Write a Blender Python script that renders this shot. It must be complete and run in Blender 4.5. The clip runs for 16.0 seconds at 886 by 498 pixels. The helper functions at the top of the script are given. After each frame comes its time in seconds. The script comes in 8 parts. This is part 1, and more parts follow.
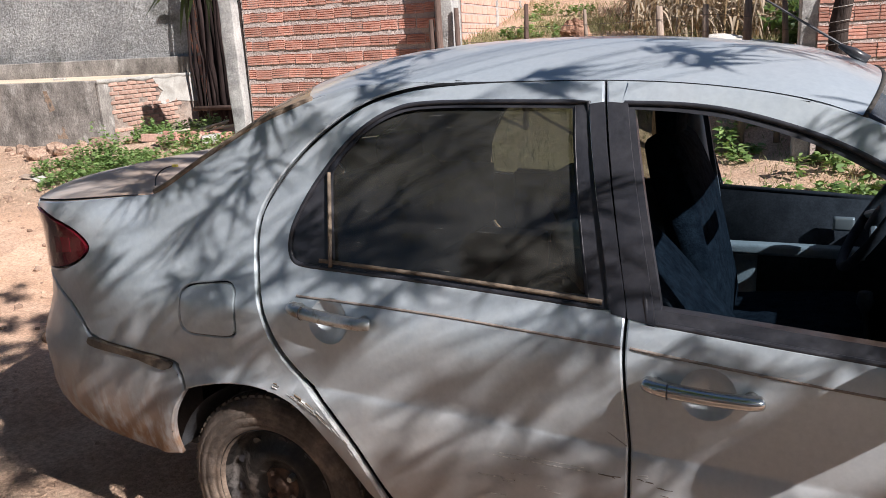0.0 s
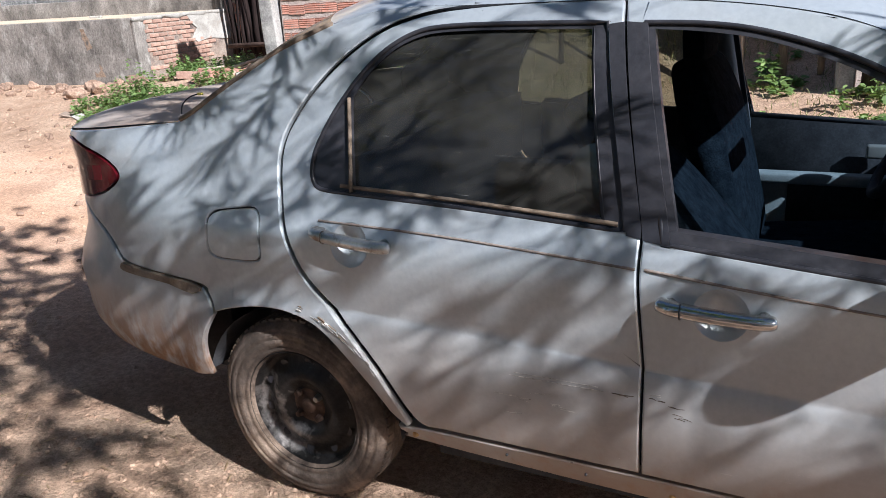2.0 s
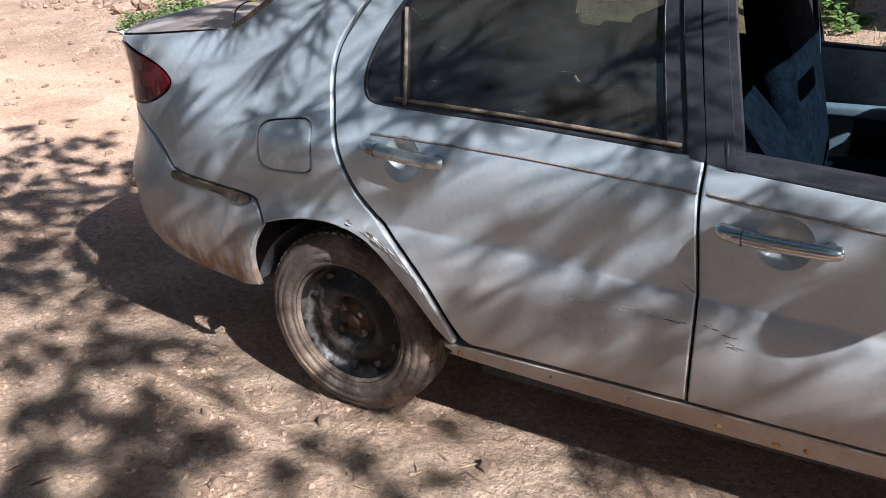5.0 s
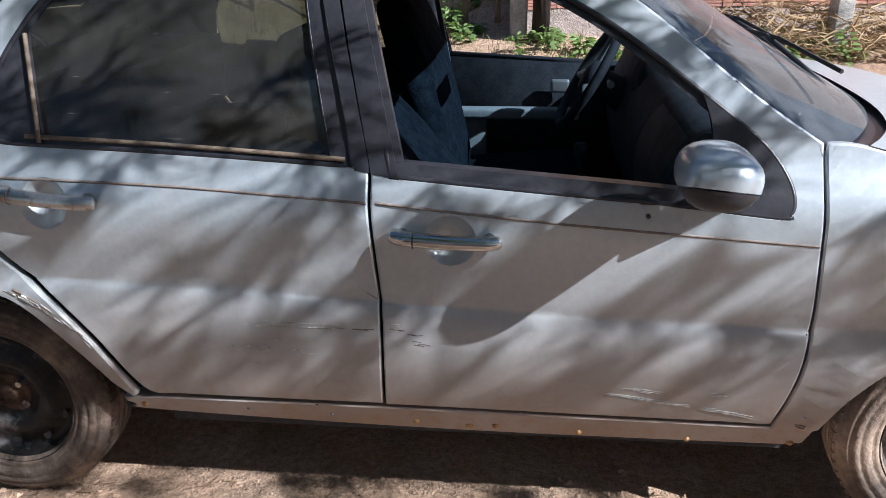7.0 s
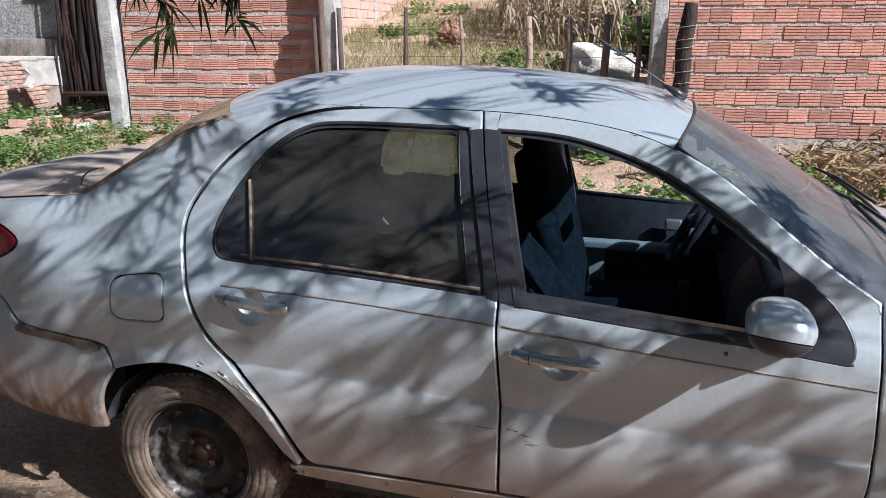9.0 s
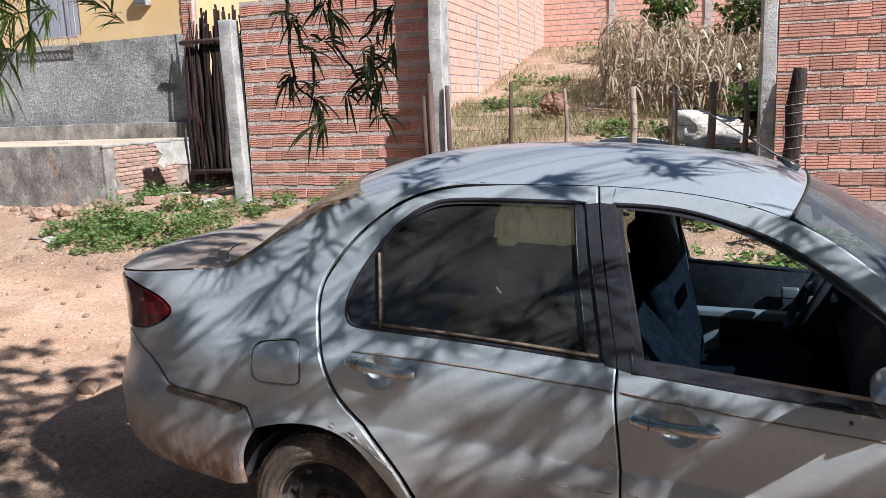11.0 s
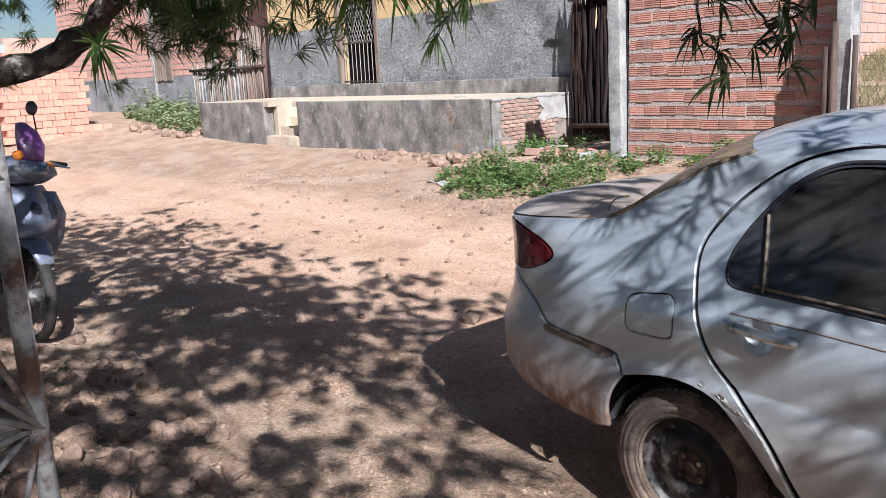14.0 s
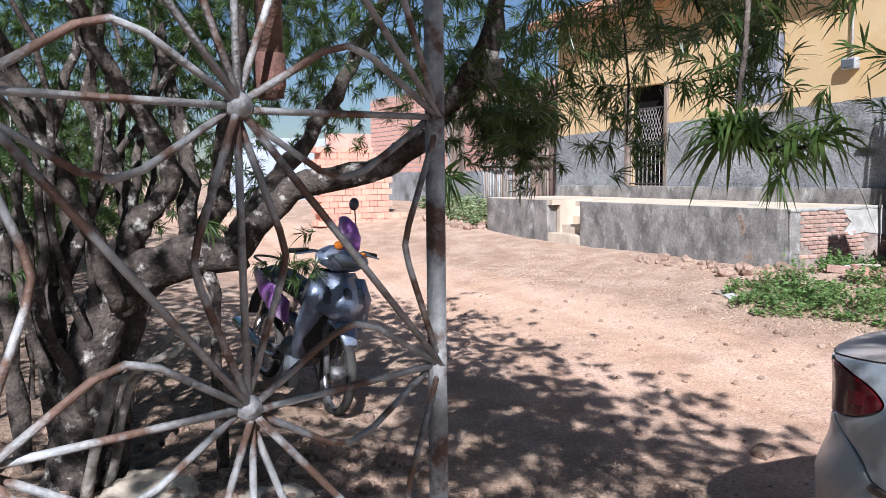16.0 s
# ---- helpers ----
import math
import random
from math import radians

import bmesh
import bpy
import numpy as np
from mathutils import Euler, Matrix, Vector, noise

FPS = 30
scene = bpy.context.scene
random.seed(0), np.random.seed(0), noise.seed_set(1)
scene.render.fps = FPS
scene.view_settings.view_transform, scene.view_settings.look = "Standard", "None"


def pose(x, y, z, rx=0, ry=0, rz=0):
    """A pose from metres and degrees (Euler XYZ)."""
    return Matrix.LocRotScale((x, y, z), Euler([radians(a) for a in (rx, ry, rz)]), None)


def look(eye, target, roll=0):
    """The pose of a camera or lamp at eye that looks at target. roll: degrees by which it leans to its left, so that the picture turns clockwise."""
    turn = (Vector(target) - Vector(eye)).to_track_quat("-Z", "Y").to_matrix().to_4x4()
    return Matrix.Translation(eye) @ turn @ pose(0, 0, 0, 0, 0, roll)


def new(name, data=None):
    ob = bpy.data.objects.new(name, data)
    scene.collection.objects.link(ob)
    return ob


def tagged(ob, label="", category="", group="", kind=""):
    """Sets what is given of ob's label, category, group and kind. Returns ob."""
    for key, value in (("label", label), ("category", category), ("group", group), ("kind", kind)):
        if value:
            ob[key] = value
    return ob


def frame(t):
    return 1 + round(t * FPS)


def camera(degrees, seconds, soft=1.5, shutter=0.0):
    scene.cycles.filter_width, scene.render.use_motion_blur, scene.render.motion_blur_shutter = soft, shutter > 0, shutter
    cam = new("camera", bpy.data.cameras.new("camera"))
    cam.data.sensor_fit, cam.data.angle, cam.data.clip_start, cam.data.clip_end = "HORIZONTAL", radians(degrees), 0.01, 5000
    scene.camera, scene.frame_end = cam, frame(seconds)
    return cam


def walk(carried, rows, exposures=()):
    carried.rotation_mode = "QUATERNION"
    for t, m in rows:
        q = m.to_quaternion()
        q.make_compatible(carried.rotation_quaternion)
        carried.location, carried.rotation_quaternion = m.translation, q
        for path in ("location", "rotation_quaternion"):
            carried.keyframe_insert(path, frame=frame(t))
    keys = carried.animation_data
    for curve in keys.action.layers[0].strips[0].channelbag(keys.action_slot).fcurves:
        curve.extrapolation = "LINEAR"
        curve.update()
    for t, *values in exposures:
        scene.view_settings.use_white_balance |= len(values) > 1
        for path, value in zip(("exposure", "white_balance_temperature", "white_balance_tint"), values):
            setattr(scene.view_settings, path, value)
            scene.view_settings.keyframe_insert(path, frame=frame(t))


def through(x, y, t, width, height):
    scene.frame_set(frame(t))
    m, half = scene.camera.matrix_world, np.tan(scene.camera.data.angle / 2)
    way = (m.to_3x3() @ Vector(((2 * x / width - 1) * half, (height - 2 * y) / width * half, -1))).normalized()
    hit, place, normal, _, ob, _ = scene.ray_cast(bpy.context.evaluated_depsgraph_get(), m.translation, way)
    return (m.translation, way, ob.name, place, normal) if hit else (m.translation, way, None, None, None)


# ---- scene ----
cam = camera(58.0, 16.0, soft=0.8)
PATH = [
    (0, (1.334, -1.58, 1.525), (0.512, 0.174, 1.026), -2.8),
    (0.5, (1.333, -1.599, 1.521), (0.386, 0.074, 0.97), -3.0),
    (1, (1.343, -1.594, 1.503), (0.36, 0.047, 0.918), -3.4),
    (1.5, (1.368, -1.582, 1.492), (0.41, 0.062, 0.876), -3.4),
    (2, (1.388, -1.588, 1.49), (0.493, 0.084, 0.853), -3.6),
    (2.5, (1.339, -1.617, 1.47), (0.451, 0.032, 0.769), -2.6),
    (3, (1.337, -1.638, 1.471), (0.36, -0.052, 0.743), -1.6),
    (5.5, (1.354, -1.578, 1.44), (0.426, 0.002, 0.638), -2.4),
    (6, (1.359, -1.565, 1.463), (0.68, 0.127, 0.642), -0.7),
    (6.5, (1.347, -1.571, 1.477), (0.89, 0.214, 0.7), -0.7),
    (7, (1.325, -1.578, 1.447), (1.131, 0.257, 0.676), -0.8),
    (7.5, (1.307, -1.666, 1.48), (1.132, 0.177, 0.724), 0.1),
    (8, (1.386, -1.811, 1.537), (1.027, 0.065, 0.943), 1.5),
    (8.5, (1.411, -1.902, 1.607), (0.931, -0.042, 1.048), 0.7),
    (10.8, (1.4, -2.111, 1.693), (0.694, -0.277, 1.325), -1.5),
    (11, (1.4, -2.113, 1.692), (0.628, -0.304, 1.329), -2.0),
    (11.5, (1.385, -2.116, 1.679), (0.418, -0.403, 1.317), -3.4),
    (12, (1.382, -2.133, 1.671), (0.29, -0.504, 1.28), -3.4),
    (12.5, (1.38, -2.165, 1.673), (0.146, -0.651, 1.243), -3.3),
    (13, (1.385, -2.175, 1.679), (0.076, -0.726, 1.246), -2.6),
    (13.5, (1.378, -2.171, 1.673), (0.007, -0.782, 1.235), -2.2),
    (14, (1.391, -2.199, 1.693), (-0.091, -0.927, 1.259), -2.6),
    (14.5, (1.342, -2.232, 1.72), (-0.351, -1.253, 1.304), -2.4),
    (15, (1.32, -2.267, 1.755), (-0.493, -1.474, 1.461), -1.0),
    (15.5, (1.309, -2.294, 1.769), (-0.535, -1.551, 1.555), -0.3),
    (16, (1.316, -2.296, 1.787), (-0.536, -1.563, 1.602), -0.6),
]
walk(cam, [(t, look(eye, target, roll)) for t, eye, target, roll in PATH],
     exposures=[(0, 0.76, 6150, 13), (2.5, 0.90, 5750, 11), (5.5, 0.98, 5650, 10), (8.0, 0.84, 5650, 10), (10.8, 0.68, 5850, 11), (12.5, 0.68, 5750, 11), (14, 0.68, 5620, 11), (16, 0.74, 5450, 12)])

# ---- world, sun, exposure ----
LIGHT = Vector((1.26, -0.50, 1.05))
SUN_TO = LIGHT.normalized()
world = bpy.data.worlds.new("sky")
scene.world = world
world.use_nodes = True
_wn = world.node_tree.nodes
_sky = _wn.new("ShaderNodeTexSky")
_sky.sky_type, _sky.sun_disc = "NISHITA", False
_sky.sun_elevation = math.asin(SUN_TO.z)
_sky.sun_rotation = math.atan2(SUN_TO.x, SUN_TO.y)
_sky.dust_density, _sky.ozone_density = 0.6, 1.5
_wn["Background"].inputs[1].default_value = 0.042
world.node_tree.links.new(_sky.outputs[0], _wn["Background"].inputs[0])
_sun = bpy.data.lights.new("sun", "SUN")
_sun.energy, _sun.angle, _sun.color = 5.5, radians(0.55), (1.0, 0.94, 0.86)
sun = new("sun", _sun)
sun.matrix_world = look(SUN_TO * 30, (0, 0, 0))

# ---- helpers for building ----
RNG = random.Random(11)


def part(name, bm, material, parent=None, label="", smooth=False, kind="", category="", group=""):
    """Links a bmesh as one mesh object, under a parent if one is given."""
    me = bpy.data.meshes.new(name)
    bm.to_mesh(me)
    bm.free()
    if smooth:
        me.shade_smooth()
    me.materials.append(material)
    ob = new(name, me)
    if parent:
        ob.parent = parent
    return tagged(ob, label, category, group, kind)


def thing(name, label, category, m=None, group=""):
    """An Empty at the base of a thing that parents its parts."""
    ob = tagged(new(name), label, category, group)
    ob.empty_display_size = 0.1
    if m is not None:
        ob.matrix_basis = m
    return ob


def box(bm, x0, x1, y0, y1, z0, z1, m=None):
    vs = [bm.verts.new((x, y, z)) for x in (x0, x1) for y in (y0, y1) for z in (z0, z1)]
    for q in ((0, 1, 3, 2), (4, 6, 7, 5), (0, 4, 5, 1), (2, 3, 7, 6), (0, 2, 6, 4), (1, 5, 7, 3)):
        bm.faces.new([vs[i] for i in q])
    if m is not None:
        bmesh.ops.transform(bm, matrix=m, verts=vs)
    return vs


def boxed(x0, x1, y0, y1, z0, z1, bevel=0.0, seg=2, m=None):
    bm = bmesh.new()
    box(bm, x0, x1, y0, y1, z0, z1, m)
    if bevel:
        bmesh.ops.bevel(bm, geom=bm.edges[:], offset=bevel, segments=seg, affect="EDGES", profile=0.7)
    return bm


def tube(bm, pts, radii, seg=8, cap=True):
    """A round tube along points, with a radius at each."""
    pts = [Vector(p) for p in pts]
    if not hasattr(radii, "__len__"):
        radii = [radii] * len(pts)
    side, rings = None, []
    for i, p in enumerate(pts):
        d = (pts[min(i + 1, len(pts) - 1)] - pts[max(i - 1, 0)]).normalized()
        if side is None:
            side = d.orthogonal().normalized()
        side = (side - d * side.dot(d)).normalized()
        up = d.cross(side)
        rings.append([bm.verts.new(p + (side * math.cos(a) + up * math.sin(a)) * radii[i]) for a in [2 * math.pi * k / seg for k in range(seg)]])
    for a, b in zip(rings, rings[1:]):
        for k in range(seg):
            bm.faces.new((a[k], a[(k + 1) % seg], b[(k + 1) % seg], b[k]))
    if cap:
        bm.faces.new(rings[0][::-1])
        bm.faces.new(rings[-1])


def tubed(pts, radii, seg=8):
    bm = bmesh.new()
    tube(bm, pts, radii, seg)
    return bm


def spline(pts, n=8):
    """Catmull-Rom points through pts."""
    pts = [Vector(p) for p in pts]
    out = []
    for i in range(len(pts) - 1):
        a, b, c, d = pts[max(i - 1, 0)], pts[i], pts[i + 1], pts[min(i + 2, len(pts) - 1)]
        for k in range(n):
            t = k / n
            out.append(0.5 * (2 * b + (c - a) * t + (2 * a - 5 * b + 4 * c - d) * t * t + (3 * b - a - 3 * c + d) * t ** 3))
    return out + [pts[-1]]


def lathe(bm, profile, seg=32, axis="Y", centre=(0, 0, 0), closed=False):
    """Turns (radius, along) points round an axis."""
    c = Vector(centre)
    rings = []
    for r, h in profile:
        ring = []
        for k in range(seg):
            a = 2 * math.pi * k / seg
            v = Vector((r * math.cos(a), h, r * math.sin(a))) if axis == "Y" else Vector((r * math.cos(a), r * math.sin(a), h)) if axis == "Z" else Vector((h, r * math.cos(a), r * math.sin(a)))
            ring.append(bm.verts.new(c + v))
        rings.append(ring)
    pairs = list(zip(rings, rings[1:])) + ([(rings[-1], rings[0])] if closed else [])
    for a, b in pairs:
        for k in range(seg):
            bm.faces.new((a[k], a[(k + 1) % seg], b[(k + 1) % seg], b[k]))


def lathed(profile, seg=32, axis="Y", centre=(0, 0, 0), closed=False):
    bm = bmesh.new()
    lathe(bm, profile, seg, axis, centre, closed)
    bmesh.ops.recalc_face_normals(bm, faces=bm.faces[:])
    return bm


def lerp(table, x):
    """Linear table of (x, value)."""
    return float(np.interp(x, [a for a, _ in table], [b for _, b in table]))


# ---- materials ----
def nodes_of(name):
    mt = bpy.data.materials.new(name)
    mt.use_nodes = True
    return mt, mt.node_tree.nodes, mt.node_tree.links


def surface(name, a, b, rough=0.8, scale=6.0, metal=0.0, bump=0.3, fine=60.0, fine_amount=0.25, c=None, c_scale=1.2, c_cut=(0.5, 0.65), per_piece=0.0, spec=0.3, detail=8.0, dist=0.02, coords="Object", stretch=None):
    """A two-scale stained material: colours a and b mixed by noise, grain by finer noise, patches of c."""
    mt, n, l = nodes_of(name)
    p = n["Principled BSDF"]
    p.inputs["Roughness"].default_value, p.inputs["Metallic"].default_value = rough, metal
    p.inputs["Specular IOR Level"].default_value = spec
    tc = n.new("ShaderNodeTexCoord")
    src = tc.outputs[coords]
    if stretch:
        mp = n.new("ShaderNodeMapping")
        mp.inputs["Scale"].default_value = stretch
        l.new(src, mp.inputs[0])
        src = mp.outputs[0]

    def noise_tex(sc, det=detail, rg=0.6):
        t = n.new("ShaderNodeTexNoise")
        t.inputs["Scale"].default_value, t.inputs["Detail"].default_value, t.inputs["Roughness"].default_value = sc, det, rg
        l.new(src, t.inputs["Vector"])
        return t.outputs[0]

    def ramp(fac, lo, hi):
        r = n.new("ShaderNodeMapRange")
        r.inputs["From Min"].default_value, r.inputs["From Max"].default_value = lo, hi
        l.new(fac, r.inputs[0])
        return r.outputs[0]

    def mix(fac, x, y, mode="MIX"):
        m = n.new("ShaderNodeMix")
        m.data_type, m.blend_type = "RGBA", mode
        for sock, v in ((0, fac), (6, x), (7, y)):
            if hasattr(v, "is_output"):
                l.new(v, m.inputs[sock])
            else:
                m.inputs[sock].default_value = v if sock == 0 else (*v, 1)
        return m.outputs[2]

    col = mix(ramp(noise_tex(scale), 0.35, 0.65), a, b)
    if c:
        col = mix(ramp(noise_tex(c_scale, 6.0), *c_cut), col, c)
    f = noise_tex(fine, 4.0, 0.7)
    grain = n.new("ShaderNodeMapRange")
    for k, v in zip(("From Min", "From Max", "To Min", "To Max"), (0.3, 0.7, 1 - fine_amount, 1 + fine_amount)):
        grain.inputs[k].default_value = v
    l.new(f, grain.inputs[0])
    mul = n.new("ShaderNodeVectorMath")
    mul.operation = "SCALE"
    l.new(col, mul.inputs[0])
    l.new(grain.outputs[0], mul.inputs["Scale"])
    out = mul.outputs[0]
    if per_piece:
        info = n.new("ShaderNodeObjectInfo")
        rr = n.new("ShaderNodeMapRange")
        rr.inputs["To Min"].default_value, rr.inputs["To Max"].default_value = 1 - per_piece, 1 + per_piece
        l.new(info.outputs["Random"], rr.inputs[0])
        m2 = n.new("ShaderNodeVectorMath")
        m2.operation = "SCALE"
        l.new(out, m2.inputs[0])
        l.new(rr.outputs[0], m2.inputs["Scale"])
        out = m2.outputs[0]
    l.new(out, p.inputs["Base Color"])
    if bump:
        bp = n.new("ShaderNodeBump")
        bp.inputs["Strength"].default_value, bp.inputs["Distance"].default_value = bump, dist
        add = n.new("ShaderNodeMath")
        add.operation = "ADD"
        l.new(f, add.inputs[0])
        l.new(noise_tex(scale * 3), add.inputs[1])
        l.new(add.outputs[0], bp.inputs["Height"])
        l.new(bp.outputs[0], p.inputs["Normal"])
    return mt


def plain(name, col, rough=0.5, metal=0.0, spec=0.5, coat=0.0):
    """A plain material with faint unevenness in its gloss."""
    mt, n, l = nodes_of(name)
    p = n["Principled BSDF"]
    p.inputs["Base Color"].default_value = (*col, 1)
    p.inputs["Metallic"].default_value, p.inputs["Specular IOR Level"].default_value = metal, spec
    p.inputs["Coat Weight"].default_value = coat
    t, r = n.new("ShaderNodeTexNoise"), n.new("ShaderNodeMapRange")
    t.inputs["Scale"].default_value = 25
    r.inputs["To Min"].default_value, r.inputs["To Max"].default_value = max(rough - 0.12, 0.02), min(rough + 0.12, 1)
    l.new(t.outputs[0], r.inputs[0])
    l.new(r.outputs[0], p.inputs["Roughness"])
    return mt


def earth_mat():
    """Red earth: a paler trodden track, stony verges, darker brown earth under the tree."""
    mt, n, l = nodes_of("red_earth")
    p = n["Principled BSDF"]
    p.inputs["Roughness"].default_value, p.inputs["Specular IOR Level"].default_value = 0.95, 0.1
    tc, sep = n.new("ShaderNodeTexCoord"), n.new("ShaderNodeSeparateXYZ")
    l.new(tc.outputs["Object"], sep.inputs[0])

    def tex(sc, det=8.0, rough=0.6, stretch=None):
        t = n.new("ShaderNodeTexNoise")
        t.inputs["Scale"].default_value, t.inputs["Detail"].default_value, t.inputs["Roughness"].default_value = sc, det, rough
        src = tc.outputs["Object"]
        if stretch:
            mp = n.new("ShaderNodeMapping")
            mp.inputs["Rotation"].default_value, mp.inputs["Scale"].default_value = (0, 0, radians(-6.7)), stretch
            l.new(src, mp.inputs[0])
            src = mp.outputs[0]
        l.new(src, t.inputs["Vector"])
        return t.outputs[0]

    def rng(v, a, b, c=0.0, d=1.0):
        r = n.new("ShaderNodeMapRange")
        r.interpolation_type = "SMOOTHSTEP"
        for k, x in zip(("From Min", "From Max", "To Min", "To Max"), (a, b, c, d)):
            r.inputs[k].default_value = x
        l.new(v, r.inputs[0])
        return r.outputs[0]

    def op(kind, a, b):
        m = n.new("ShaderNodeMath")
        m.operation = kind
        for i, v in enumerate((a, b)):
            if hasattr(v, "is_output"):
                l.new(v, m.inputs[i])
            else:
                m.inputs[i].default_value = v
        return m.outputs[0]

    def mix(f, a, b):
        m = n.new("ShaderNodeMix")
        m.data_type = "RGBA"
        l.new(f, m.inputs[0])
        for sock, v in ((6, a), (7, b)):
            if hasattr(v, "is_output"):
                l.new(v, m.inputs[sock])
            else:
                m.inputs[sock].default_value = (*v, 1)
        return m.outputs[2]

    wobble = tex(0.7, 5.0)
    # v: across the road, away from the camera's side
    v = op("ADD", op("SUBTRACT", sep.outputs[1], op("MULTIPLY", sep.outputs[0], 0.117)), op("MULTIPLY", op("SUBTRACT", wobble, 0.5), 1.6))
    track = op("MULTIPLY", rng(v, 0.6, 1.8), rng(v, 4.6, 3.6))
    stony = mix(rng(tex(2.4), 0.35, 0.65), (0.42, 0.285, 0.20), (0.55, 0.40, 0.295))
    trodden = mix(rng(tex(1.3, 7.0, 0.6, (0.35, 1.6, 1)), 0.35, 0.65), (0.53, 0.340, 0.232), (0.63, 0.430, 0.315))
    col = mix(track, stony, trodden)
    col = mix(op("MULTIPLY", rng(tex(0.9, 8.0, 0.7), 0.50, 0.64), 0.55), col, (0.36, 0.235, 0.165))
    dark_earth = op("MULTIPLY", rng(v, -0.2, -1.4), rng(sep.outputs[0], -0.4, -2.4))
    dark_earth = op("MULTIPLY", dark_earth, rng(tex(3.2, 8.0, 0.7), 0.36, 0.56, 0.45, 1.0))
    col = mix(dark_earth, col, mix(rng(tex(14, 6.0), 0.4, 0.6), (0.15, 0.108, 0.083), (0.30, 0.215, 0.16)))
    grain = tex(42, 5.0, 0.7)
    sc = n.new("ShaderNodeVectorMath")
    sc.operation = "SCALE"
    l.new(col, sc.inputs[0])
    l.new(op("MULTIPLY", rng(grain, 0.3, 0.7, 0.72, 1.24), rng(tex(150, 3.0, 0.6), 0.36, 0.52, 0.80, 1.06)), sc.inputs["Scale"])
    l.new(sc.outputs[0], p.inputs["Base Color"])
    bp = n.new("ShaderNodeBump")
    bp.inputs["Distance"].default_value = 0.03
    l.new(rng(track, 0, 1, 1.0, 0.6), bp.inputs["Strength"])
    l.new(op("ADD", op("ADD", op("MULTIPLY", grain, 0.7), op("MULTIPLY", tex(130, 3.0, 0.6), 0.22)), tex(11, 8.0, 0.65)), bp.inputs["Height"])
    l.new(bp.outputs[0], p.inputs["Normal"])
    return mt


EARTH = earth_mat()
STONE = surface("earth_stone", (0.25, 0.165, 0.12), (0.40, 0.285, 0.215), 0.9, 2.2, bump=0.6, fine=9, per_piece=0.25, spec=0.15)
GRIT = surface("grit", (0.33, 0.215, 0.15), (0.50, 0.355, 0.26), 0.95, 25, spec=0.1)
BRICK = surface("hollow_brick", (0.47, 0.225, 0.17), (0.56, 0.32, 0.255), 0.85, 5, bump=0.3, fine=80, fine_amount=0.2, c=(0.50, 0.40, 0.35), c_scale=16, c_cut=(0.60, 0.74), per_piece=0.22, spec=0.15)
MORTAR = surface("grey_mortar", (0.37, 0.31, 0.28), (0.50, 0.43, 0.395), 0.92, 11, bump=0.7, fine=55, fine_amount=0.20, spec=0.15)
CONCRETE = surface("stained_concrete", (0.115, 0.105, 0.096), (0.30, 0.275, 0.25), 0.9, 3.4, bump=0.5, fine=50, fine_amount=0.35, c=(0.42, 0.40, 0.37), c_scale=4.0, c_cut=(0.56, 0.72), spec=0.2, stretch=(1, 1, 0.6))
PALE_CONCRETE = surface("pale_concrete", (0.30, 0.295, 0.285), (0.47, 0.46, 0.44), 0.88, 5.0, bump=0.6, fine=55, fine_amount=0.3, c=(0.24, 0.235, 0.23), c_scale=4, spec=0.2)
SLAB_TOP = surface("sandy_screed", (0.55, 0.45, 0.34), (0.64, 0.55, 0.43), 0.92, 2.0, bump=0.2, fine=40, c=(0.44, 0.36, 0.28), c_scale=1.0, spec=0.15)
ROUGHCAST = surface("grey_roughcast", (0.22, 0.22, 0.22), (0.34, 0.34, 0.335), 0.95, 2.0, bump=1.0, fine=28, fine_amount=0.35, c=(0.12, 0.12, 0.11), c_scale=1.3, c_cut=(0.55, 0.7), spec=0.1, dist=0.04)
OCHRE = surface("ochre_paint", (0.55, 0.40, 0.215), (0.61, 0.455, 0.255), 0.8, 1.5, bump=0.15, fine=60, fine_amount=0.06, c=(0.55, 0.37, 0.17), c_scale=0.8, spec=0.2)
WOOD_GREY = surface("weathered_wood", (0.20, 0.15, 0.12), (0.32, 0.26, 0.21), 0.9, 8, bump=0.6, fine=50, per_piece=0.25, spec=0.15, stretch=(1, 1, 0.15))
WOOD_DARK = surface("dark_wood", (0.075, 0.05, 0.042), (0.13, 0.09, 0.075), 0.9, 8, bump=0.6, fine=50, per_piece=0.3, spec=0.15, stretch=(1, 1, 0.15))

# ---- the street's own axes: u along the walls, v away from the road ----
STREET = pose(-4.75, 6.1, 0, 0, 0, 6.7)
INV = STREET.inverted()


def smooth(a, b, x):
    t = min(max((x - a) / (b - a), 0.0), 1.0)
    return t * t * (3 - 2 * t)


